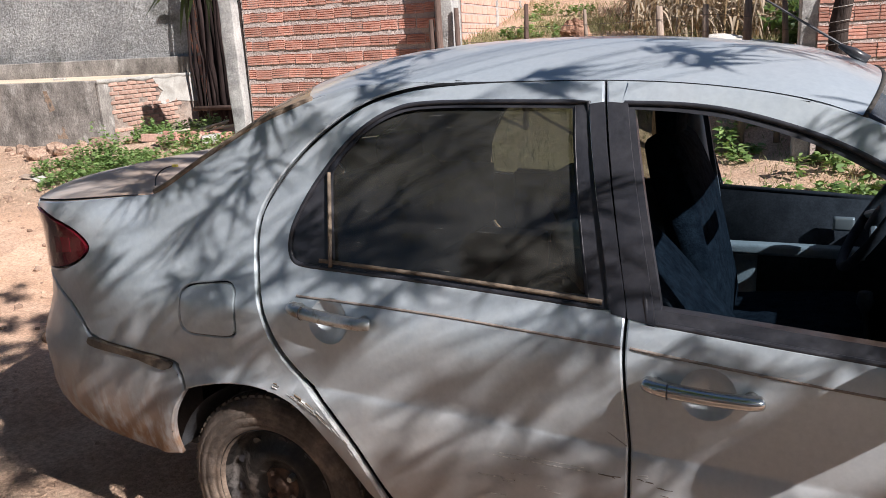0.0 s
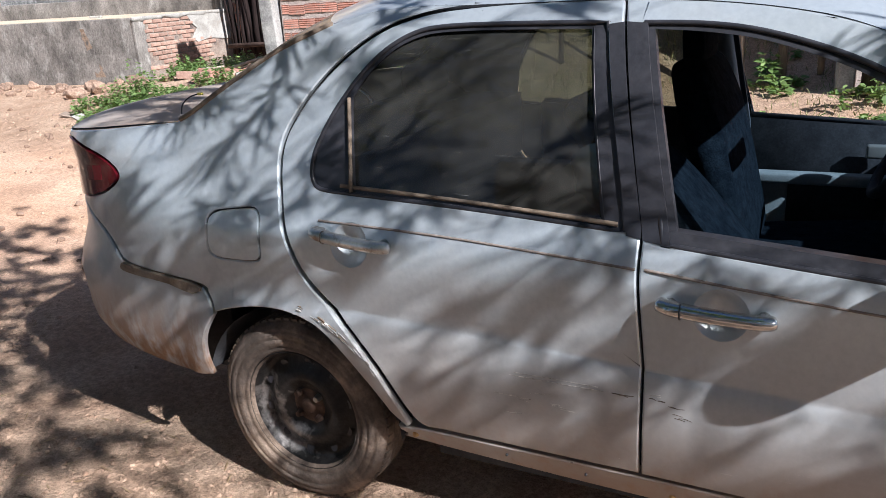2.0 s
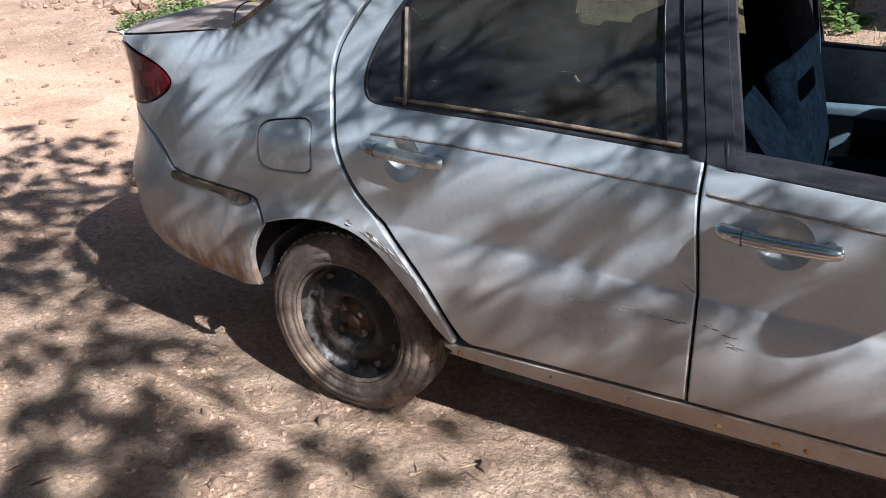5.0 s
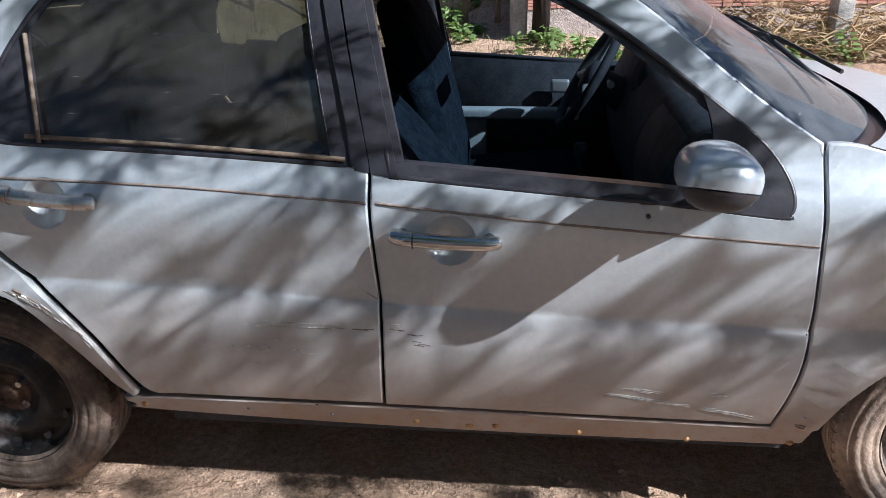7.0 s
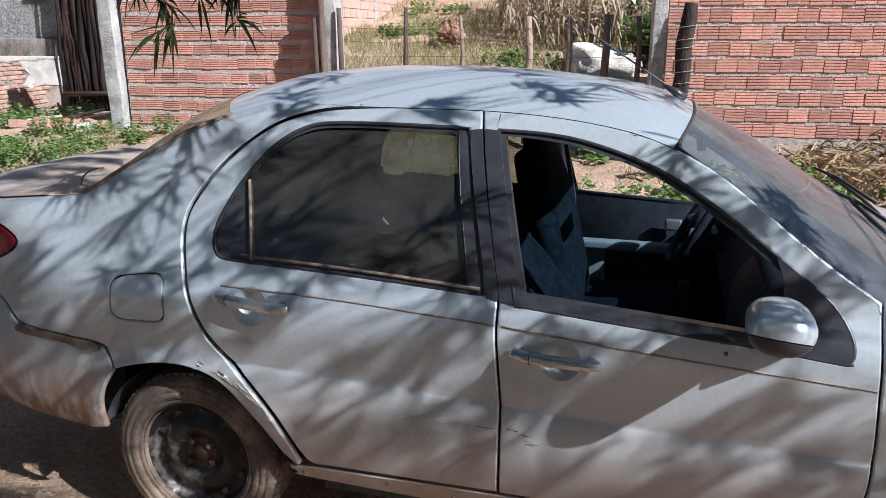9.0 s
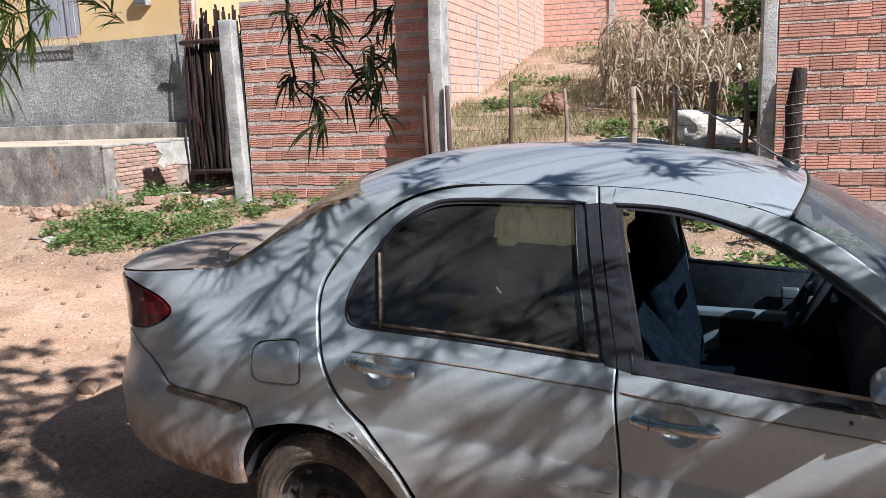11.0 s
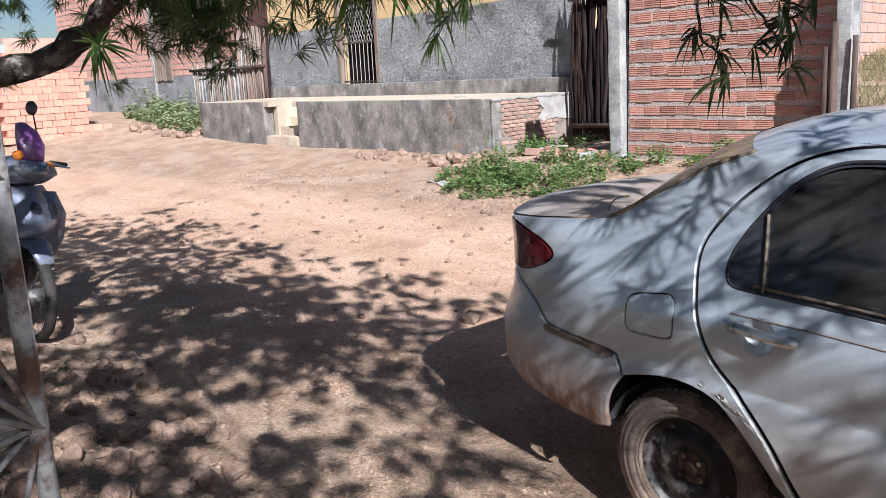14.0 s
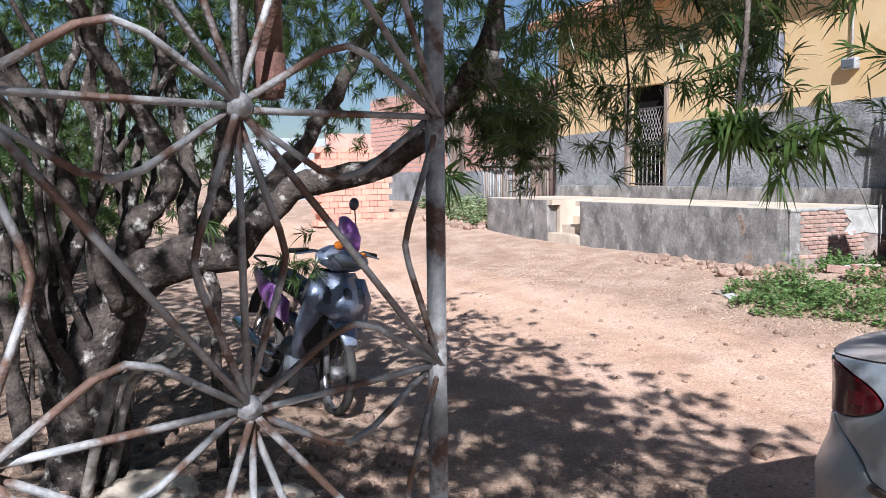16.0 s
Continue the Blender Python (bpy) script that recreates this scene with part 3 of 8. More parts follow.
BUMPER = [(-0.238, 0.604, C), (-0.268, 0.652), (-0.306, 0.676), (-0.45, 0.692), (-0.605, 0.714), (-0.686, 0.768), (-0.80, 0.820), (-0.93, 0.880, C), (-1.1, 0.855), (-1.6, 0.845, C), (-1.6, 0.40, C), (-1.0, 0.40), (-0.65, 0.385), (-0.45, 0.372), (-0.315, 0.378, C), (-0.31, 0.45), (-0.285, 0.53)]
FENDER = [(1.944, 1.004, C), (1.950, 0.80), (1.958, 0.62), (1.944, 0.48), (1.919, 0.345), (1.914, 0.27, C), (2.005, 0.268, C), (2.02, 0.34), (2.06, 0.43), (2.12, 0.505), (2.22, 0.565), (2.34, 0.59), (2.47, 0.57), (2.60, 0.50), (2.66, 0.42), (2.70, 0.30, C), (2.74, 0.55), (2.78, 0.70, C), (2.70, 0.80), (2.45, 0.88), (2.20, 0.95), (2.02, 1.00)]
BOOT_FACE = [(-0.97, 1.100, C), (-1.2, 1.108), (-1.6, 1.112, C), (-1.6, 0.853, C), (-1.2, 0.862), (-0.945, 0.886, C), (-0.99, 1.0)]
TAIL_LAMP = [(-0.93, 1.086, C), (-0.80, 1.070), (-0.693, 1.035), (-0.633, 0.994), (-0.634, 0.968), (-0.680, 0.940), (-0.745, 0.918), (-0.84, 0.901), (-0.935, 0.892, C), (-0.982, 0.99)]
FUEL = [(-0.236, 0.870), (-0.232, 0.895), (-0.206, 0.912), (-0.140, 0.922), (-0.080, 0.928), (-0.053, 0.914), (-0.045, 0.885), (-0.043, 0.815), (-0.052, 0.788), (-0.080, 0.780), (-0.140, 0.777), (-0.205, 0.778), (-0.232, 0.795), (-0.238, 0.825)]
SILL = [(0.345, 0.345, C), (1.0, 0.348), (1.915, 0.335, C), (1.99, 0.262, C), (1.2, 0.262), (0.42, 0.288), (0.36, 0.310)]


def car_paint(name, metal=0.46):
    """Silver-grey metallic paint under road dust, browner low down where the ground's reflection is painted in too,
    with fine scratches.
    """
    mt, n, l = nodes_of(name)
    p = n["Principled BSDF"]
    tc = n.new("ShaderNodeTexCoord")
    sep = n.new("ShaderNodeSeparateXYZ")
    l.new(tc.outputs["Object"], sep.inputs[0])

    def tex(sc, det=6.0, stretch=None):
        t = n.new("ShaderNodeTexNoise")
        t.inputs["Scale"].default_value, t.inputs["Detail"].default_value, t.inputs["Roughness"].default_value = sc, det, 0.65
        src = tc.outputs["Object"]
        if stretch:
            mp = n.new("ShaderNodeMapping")
            mp.inputs["Scale"].default_value = stretch
            l.new(src, mp.inputs[0])
            src = mp.outputs[0]
        l.new(src, t.inputs["Vector"])
        return t.outputs[0]

    def rng(v, a, b, c=0.0, d=1.0):
        r = n.new("ShaderNodeMapRange")
        for k, x in zip(("From Min", "From Max", "To Min", "To Max"), (a, b, c, d)):
            r.inputs[k].default_value = x
        l.new(v, r.inputs[0])
        return r.outputs[0]

    def math_node(op, a, b):
        m = n.new("ShaderNodeMath")
        m.operation = op
        m.use_clamp = True
        for i, v in enumerate((a, b)):
            if hasattr(v, "is_output"):
                l.new(v, m.inputs[i])
            else:
                m.inputs[i].default_value = v
        return m.outputs[0]

    def mix(f, a, b):
        m = n.new("ShaderNodeMix")
        m.data_type = "RGBA"
        l.new(f, m.inputs[0])
        for sock, v in ((6, a), (7, b)):
            if hasattr(v, "is_output"):
                l.new(v, m.inputs[sock])
            else:
                m.inputs[sock].default_value = (*v, 1)
        return m.outputs[2]

    # browner downwards: road dust, with the ground's reflection painted into the same colour
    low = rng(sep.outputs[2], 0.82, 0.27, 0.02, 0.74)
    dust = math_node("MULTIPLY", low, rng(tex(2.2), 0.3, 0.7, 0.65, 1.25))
    splash = math_node("MULTIPLY", rng(sep.outputs[2], 0.50, 0.30, 0.0, 1.0), rng(tex(30, 9.0, (1, 1, 0.6)), 0.50, 0.66))
    streak = math_node("MULTIPLY", rng(tex(3.0, 5.0, (1, 1, 0.12)), 0.52, 0.75, 0.0, 0.12), 1.0)
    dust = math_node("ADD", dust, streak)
    geo, face = n.new("ShaderNodeNewGeometry"), n.new("ShaderNodeSeparateXYZ")
    l.new(geo.outputs["Normal"], face.inputs[0])
    settled = math_node("MULTIPLY", rng(face.outputs[2], 0.93, 0.995, 0.0, 1.0), rng(tex(1.6), 0.3, 0.65, 0.6, 1.1))
    settled = math_node("MULTIPLY", settled, rng(sep.outputs[0], 0.5, -0.45, 0.18, 0.85))
    dust = math_node("ADD", dust, settled)
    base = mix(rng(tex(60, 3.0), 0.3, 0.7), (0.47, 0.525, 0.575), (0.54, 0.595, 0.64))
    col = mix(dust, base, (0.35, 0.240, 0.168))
    col = mix(math_node("MULTIPLY", splash, 0.45), col, (0.36, 0.22, 0.13))
    mud = math_node("MULTIPLY", math_node("MULTIPLY", rng(sep.outputs[0], -0.10, -0.34), rng(sep.outputs[2], 0.64, 0.42)), rng(tex(26, 8.0, (1, 1, 0.35)), 0.36, 0.56))
    col = mix(mud, col, (0.27, 0.145, 0.075))
    scr = tex(14, 7.0, (0.5, 1, 16))
    zone = math_node("MULTIPLY", rng(tex(1.7, 2.0), 0.52, 0.60), rng(sep.outputs[2], 0.75, 0.5))
    scratch = math_node("MULTIPLY", rng(scr, 0.66, 0.70), zone)
    col = mix(math_node("MULTIPLY", scratch, 0.7), col, (0.72, 0.70, 0.66))
    l.new(col, p.inputs["Base Color"])
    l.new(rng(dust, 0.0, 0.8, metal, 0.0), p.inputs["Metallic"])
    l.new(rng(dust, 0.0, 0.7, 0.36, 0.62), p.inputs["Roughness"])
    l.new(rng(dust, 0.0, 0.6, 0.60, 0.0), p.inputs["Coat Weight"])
    p.inputs["Coat Roughness"].default_value = 0.10
    bp = n.new("ShaderNodeBump")
    bp.inputs["Strength"].default_value, bp.inputs["Distance"].default_value = 0.05, 0.004
    l.new(tex(9, 4.0), bp.inputs["Height"])
    l.new(bp.outputs[0], p.inputs["Normal"])
    return mt


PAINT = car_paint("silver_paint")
BLACK_TRIM = surface("black_trim", (0.021, 0.022, 0.028), (0.039, 0.039, 0.046), 0.34, 9, bump=0.04, fine=70, fine_amount=0.2, c=(0.05, 0.044, 0.040), c_scale=5, c_cut=(0.60, 0.85), spec=0.45)
RUBBER = surface("rubber", (0.03, 0.028, 0.026), (0.055, 0.048, 0.042), 0.8, 8, bump=0.15, fine=70, spec=0.3)
CABIN = surface("cabin_plastic", (0.040, 0.041, 0.046), (0.064, 0.065, 0.071), 0.75, 20, bump=0.1, fine=120)
GREY_TRIM = surface("grey_cabin_trim", (0.36, 0.40, 0.40), (0.44, 0.48, 0.48), 0.7, 10, bump=0.1, fine=120, fine_amount=0.1)
CLOTH = surface("seat_cloth", (0.009, 0.013, 0.019), (0.020, 0.029, 0.039), 0.95, 30, bump=0.3, fine=140, spec=0.02)
CHROME = plain("chrome", (0.62, 0.61, 0.60), 0.16, 1.0)


def glass_mat(name, tint, rough=0.03, dust=0.0, dust_col=(0.45, 0.36, 0.27)):
    """Tinted glass with a film of dust."""
    mt, n, l = nodes_of(name)
    out = n["Material Output"]
    n.remove(n["Principled BSDF"])
    tr, gl, df, mx, md = n.new("ShaderNodeBsdfTransparent"), n.new("ShaderNodeBsdfGlossy"), n.new("ShaderNodeBsdfDiffuse"), n.new("ShaderNodeMixShader"), n.new("ShaderNodeMixShader")
    tr.inputs[0].default_value = (*tint, 1)
    gl.inputs["Roughness"].default_value = rough
    df.inputs[0].default_value = (*dust_col, 1)
    fr = n.new("ShaderNodeFresnel")
    fr.inputs[0].default_value = 1.5
    l.new(fr.outputs[0], mx.inputs[0])
    l.new(tr.outputs[0], mx.inputs[1])
    l.new(gl.outputs[0], mx.inputs[2])
    t, r, tc = n.new("ShaderNodeTexNoise"), n.new("ShaderNodeMapRange"), n.new("ShaderNodeTexCoord")
    t.inputs["Scale"].default_value, t.inputs["Detail"].default_value, t.inputs["Roughness"].default_value = 7, 9, 0.7
    l.new(tc.outputs["Object"], t.inputs["Vector"])
    for k, v in zip(("From Min", "From Max", "To Min", "To Max"), (0.3, 0.75, dust * 0.5, dust * 1.7)):
        r.inputs[k].default_value = v
    l.new(t.outputs[0], r.inputs[0])
    # fine level scratches and specks
    mp, t2, r2, mx2 = n.new("ShaderNodeMapping"), n.new("ShaderNodeTexNoise"), n.new("ShaderNodeMapRange"), n.new("ShaderNodeMath")
    mp.inputs["Scale"].default_value = (10, 10, 120)
    l.new(tc.outputs["Object"], mp.inputs[0])
    l.new(mp.outputs[0], t2.inputs["Vector"])
    t2.inputs["Scale"].default_value, t2.inputs["Detail"].default_value, t2.inputs["Roughness"].default_value = 1.0, 5, 0.7
    for k, v in zip(("From Min", "From Max", "To Min", "To Max"), (0.66, 0.76, 0.0, 0.35 if dust > 0.02 else 0.10)):
        r2.inputs[k].default_value = v
    l.new(t2.outputs[0], r2.inputs[0])
    mx2.operation = "ADD"
    l.new(r.outputs[0], mx2.inputs[0])
    l.new(r2.outputs[0], mx2.inputs[1])
    l.new(mx2.outputs[0], md.inputs[0])
    l.new(mx.outputs[0], md.inputs[1])
    l.new(df.outputs[0], md.inputs[2])
    l.new(md.outputs[0], out.inputs[0])
    return mt


TINTED = glass_mat("tinted_glass", (0.30, 0.34, 0.29), dust=0.066, dust_col=(0.36, 0.355, 0.33))
CLEAR = glass_mat("dusty_windscreen", (0.28, 0.37, 0.46), dust=0.14, dust_col=(0.38, 0.40, 0.43))

DUSTED = glass_mat("dusty_rear_window", (0.25, 0.29, 0.30), rough=0.15, dust=0.45, dust_col=(0.36, 0.28, 0.215))

car = thing("car", "dusty silver-grey four-door saloon car with dented doors", "car")



def ring_of(s, z, r, n=20):
    return [(s + r * math.cos(2 * math.pi * k / n), z + r * math.sin(2 * math.pi * k / n)) for k in range(n)]


CUP_R, CUP_F, CUP = (0.252, 0.858), (1.172, 0.797), 0.054
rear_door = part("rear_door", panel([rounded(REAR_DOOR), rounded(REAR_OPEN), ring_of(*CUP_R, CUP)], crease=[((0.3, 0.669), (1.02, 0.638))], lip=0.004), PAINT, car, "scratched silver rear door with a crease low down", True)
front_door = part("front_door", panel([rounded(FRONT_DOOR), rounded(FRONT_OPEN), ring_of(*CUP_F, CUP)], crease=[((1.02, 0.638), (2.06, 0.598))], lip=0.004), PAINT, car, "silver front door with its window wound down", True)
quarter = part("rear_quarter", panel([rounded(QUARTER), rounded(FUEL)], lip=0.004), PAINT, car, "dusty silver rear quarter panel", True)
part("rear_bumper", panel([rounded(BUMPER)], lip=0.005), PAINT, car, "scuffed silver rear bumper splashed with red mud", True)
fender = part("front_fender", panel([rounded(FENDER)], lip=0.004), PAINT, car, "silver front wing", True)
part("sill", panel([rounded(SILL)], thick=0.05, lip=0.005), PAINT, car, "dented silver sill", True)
for outline, name in ((REAR_DOOR, "far_rear_door"), (FRONT_DOOR, "far_front_door")):
    hole = REAR_OPEN if "rear" in name else FRONT_OPEN
    part(name, panel([rounded(outline), rounded(hole)], step=0.1, mirror=True), PAINT, car, "", True)
for outline, name in ((QUARTER, "far_rear_quarter"), (BUMPER, "far_bumper_half"), (FENDER, "far_front_fender"), (SILL, "far_sill")):
    part(name, panel([rounded(outline)], step=0.1, mirror=True), PAINT, car, "", True)

# roof, windscreen, rear window, boot and bonnet: sheets across the car
ROOF_EDGE = [(0.09, 1.394), (0.22, 1.421), (0.36, 1.429), (0.53, 1.427), (0.72, 1.4265), (0.89, 1.4245), (1.05, 1.4165), (1.20, 1.4005), (1.33, 1.3765), (1.425, 1.345)]
ROOF_MID = [(-0.06, 1.435), (0.08, 1.478), (0.22, 1.505), (0.50, 1.524), (0.865, 1.518), (1.158, 1.492), (1.342, 1.462), (1.48, 1.41)]


def across(edge_a, edge_b, rows=12, cols=20, bulge=None):
    """A sheet between two curves given as functions of 0..1 at the near rim; each row crosses the car: point(row) -> (edge, middle)."""
    bm = bmesh.new()
    grid = []
    for j in range(rows + 1):
        e, m = edge_a(j / rows), edge_b(j / rows)
        row = []
        for i in range(cols + 1):
            t = 2 * i / cols - 1
            w = 1 - abs(t) ** (bulge or 2.4)
            y = e.y + (WIDTH - 2 * e.y) * (i / cols)
            row.append(bm.verts.new((e.x + (m.x - e.x) * w, y, e.z + (m.z - e.z) * w)))
        grid.append(row)
    for j in range(rows):
        for i in range(cols):
            bm.faces.new((grid[j][i], grid[j][i + 1], grid[j + 1][i + 1], grid[j + 1][i]))
    bmesh.ops.recalc_face_normals(bm, faces=bm.faces[:])
    if sum(f.normal.z for f in bm.faces) < 0:
        bmesh.ops.reverse_faces(bm, faces=bm.faces[:])
    return bm


def curve_at(points, t):
    k = [0.0]
    for a, b in zip(points, points[1:]):
        k.append(k[-1] + (Vector(b) - Vector(a)).length)
    return Vector([float(np.interp(t * k[-1], k, [p[i] for p in points])) for i in range(len(points[0]))])


def on_hull(points, n=6, lift=0.0):
    return [tuple(hull(p.x, p.z) + Vector((0, 0, lift))) for p in spline([(s, 0, z) for s, z in points], n)]


roof_rim = on_hull(ROOF_EDGE, lift=0.0)
roof_mid = [tuple(p) for p in spline([(x, WIDTH / 2, z) for x, z in ROOF_MID], 5)]
part("roof", across(lambda t: curve_at(roof_rim, t), lambda t: curve_at(roof_mid, t), 22, 28, 2.6), PAINT, car, "silver roof under red dust", True)
RW = [(-0.385, 1.150), (-0.33, 1.177), (-0.20, 1.257), (-0.05, 1.340), (0.095, 1.397)]
rear_rim = on_hull(RW, lift=-0.002)
rear_mid = [(-0.50, WIDTH / 2, 1.150), (-0.36, WIDTH / 2, 1.27), (-0.22, WIDTH / 2, 1.37), (-0.07, WIDTH / 2, 1.437)]
part("rear_window", across(lambda t: curve_at(rear_rim, t), lambda t: curve_at(rear_mid, t), 10, 20, 2.4), DUSTED, car, "dusty rear window", True)
screen_rim = [tuple(hull(s, z, 0.012)) for s, z in ((1.43, 1.345), (1.57, 1.262), (1.76, 1.119), (1.90, 1.02), (1.965, 0.985))]
screen_mid = [(1.49, WIDTH / 2, 1.405), (1.68, WIDTH / 2, 1.30), (1.95, WIDTH / 2, 1.13), (2.22, WIDTH / 2, 0.975)]
part("windscreen", across(lambda t: curve_at(screen_rim, t), lambda t: curve_at(screen_mid, t), 12, 22, 2.2), CLEAR, car, "dusty windscreen", True)
lid_rim = [tuple(hull(s, z) + Vector((0, 0.004, 0.004))) for s, z in ((-0.40, 1.138), (-0.56, 1.130), (-0.72, 1.120), (-0.86, 1.110), (-0.97, 1.102))]
lid_mid = [(-0.50, WIDTH / 2, 1.150), (-0.64, WIDTH / 2, 1.165), (-0.86, WIDTH / 2, 1.160), (-1.06, WIDTH / 2, 1.125)]
part("boot_lid", across(lambda t: curve_at(lid_rim, t), lambda t: curve_at(lid_mid, t), 8, 22, 3.0), PAINT, car, "dusty silver boot lid", True)
part("boot_face", panel([rounded(BOOT_FACE)]), PAINT, car, "silver tail panel", True)
part("far_boot_face", panel([rounded(BOOT_FACE)], mirror=True), PAINT, car, "", True)
hood_rim = [tuple(hull(s, z) + Vector((0, 0.004, 0.003))) for s, z in ((2.03, 0.998), (2.20, 0.953), (2.45, 0.883), (2.70, 0.803), (2.80, 0.74))]
hood_mid = [(2.22, WIDTH / 2, 0.985), (2.45, WIDTH / 2, 0.965), (2.70, WIDTH / 2, 0.90), (2.90, WIDTH / 2, 0.82), (2.99, WIDTH / 2, 0.75)]
part("bonnet", across(lambda t: curve_at(hood_rim, t), lambda t: curve_at(hood_mid, t), 10, 22, 2.8), PAINT, car, "dusty silver bonnet", True)
front_bumper = [(2.745, 0.56, C), (2.79, 0.72, C), (3.1, 0.66), (3.6, 0.64, C), (3.6, 0.24, C), (3.1, 0.25), (2.715, 0.30, C)]
part("front_bumper", panel([rounded(front_bumper)], step=0.1), PAINT, car, "silver front bumper", True)
part("far_front_bumper", panel([rounded(front_bumper)], step=0.1, mirror=True), PAINT, car, "", True)
# dark inner shell behind the gaps
bm = bmesh.new()
box(bm, 0.42, 1.98, 0.13, WIDTH - 0.13, 0.22, 0.33)
box(bm, -0.78, -0.32, 0.16, WIDTH - 0.16, 0.34, 0.80)
box(bm, -0.32, 0.42, 0.30, WIDTH - 0.30, 0.28, 0.80)
box(bm, 1.98, 2.95, 0.30, WIDTH - 0.30, 0.25, 0.72)
part("underbody", bm, CABIN, car, "dark dirty underbody")


def arch_liner(cx, y0, y1, r=0.335, z=0.30, ends=(0, 164)):
    bm = bmesh.new()
    n = 22
    a0, a1 = radians(ends[0]), radians(ends[1])
    ring = [(cx + r * math.cos(a0 + (a1 - a0) * i / n), z + r * math.sin(a0 + (a1 - a0) * i / n)) for i in range(n + 1)]
    p = [bm.verts.new((x, y0, zz)) for x, zz in ring]
    q = [bm.verts.new((x, y1, zz)) for x, zz in ring]
    for i in range(n):
        bm.faces.new((p[i], p[i + 1], q[i + 1], q[i]))
    c = bm.verts.new((cx, y1, z))
    for i in range(n):
        bm.faces.new((q[i], q[i + 1], c))
    return bm


for cx in (0.0, 2.373):
    part("arch_liner", arch_liner(cx, 0.05, 0.32, 0.345, 0.29, (0, 164) if cx < 1 else (5, 182)), CABIN, car, "", True)
    part("arch_liner", arch_liner(cx, WIDTH - 0.05, WIDTH - 0.32, 0.345, 0.29, (0, 164) if cx < 1 else (5, 182)), CABIN, car, "", True)

# glass and black window trim
part("rear_glass", panel([rounded([(0.232, 0.978, C), (0.198, 1.218, C), (0.232, 1.270), (0.295, 1.329), (0.36, 1.362), (0.44, 1.375), (0.60, 1.377), (0.850, 1.374, C), (0.935, 0.945, C)])], deep=0.016, thick=0.004), TINTED, car, "dark tinted glass wound up, dusty and scratched", True)
part("far_rear_glass", panel([rounded([(0.125, 0.99, C), (0.145, 1.15), (0.285, 1.325), (0.37, 1.367), (0.47, 1.370), (0.60, 1.374), (0.855, 1.372, C), (0.95, 0.945, C)])], deep=0.016, thick=0.004, mirror=True, step=0.1), TINTED, car, "", True)

# the cant rail under the roof's rim closes the joint between roof and doors
rail = [(p, hull(p[0], p[2] - 0.012, 0.020), hull(p[0], p[2] - 0.06, 0.05)) for p in roof_rim]
for flip in (False, True):
    bm = bmesh.new()
    rows = [[bm.verts.new((q[0], WIDTH - q[1] if flip else q[1], q[2])) for q in r] for r in rail]
    for a, b in zip(rows, rows[1:]):
        for k in range(2):
            bm.faces.new((a[k], b[k], b[k + 1], a[k + 1]))
    part("roof_gutter", bm, BLACK_TRIM, car)


def strip(points, half, material, name, label="", lift=0.002, n=6, parent=None):
    """A thin band on the hull along (s, z) points."""
    pts = spline([(s, 0, z) for s, z in points], n)
    bm = bmesh.new()
    up = [bm.verts.new(hull(p.x, p.z + half, -lift)) for p in pts]
    dn = [bm.verts.new(hull(p.x, p.z - half, -lift)) for p in pts]
    up2 = [bm.verts.new(hull(p.x, p.z + half, 0.004)) for p in pts]
    dn2 = [bm.verts.new(hull(p.x, p.z - half, 0.004)) for p in pts]
    for a, b in ((dn, up), (up, up2), (dn2, dn)):
        for i in range(len(pts) - 1):
            bm.faces.new((a[i], a[i + 1], b[i + 1], b[i]))
    return part(name, bm, material, parent or car, label, True)


GLUE = surface("old_glue", (0.20, 0.165, 0.145), (0.29, 0.25, 0.225), 0.8, 20, bump=0.1)
DUSTY_RUBBER = surface("dusty_rubber", (0.10, 0.08, 0.065), (0.30, 0.23, 0.17), 0.9, 10, bump=0.2)
strip([(0.15, 0.912), (0.55, 0.902), (0.99, 0.876)], 0.0026, GLUE, "glue_line", "brown line of old glue", 0.0012, parent=rear_door)
strip([(1.01, 0.877), (1.42, 0.840), (1.94, 0.803)], 0.0026, GLUE, "glue_line", "brown line of old glue", 0.0012, parent=front_door)
# handle cups and chrome handles
WORN_CHROME = surface("worn_chrome", (0.60, 0.59, 0.57), (0.70, 0.69, 0.67), 0.34, 14, metal=0.95, bump=0.05, fine=90, fine_amount=0.12, c=(0.34, 0.28, 0.23), c_scale=24, c_cut=(0.52, 0.62))
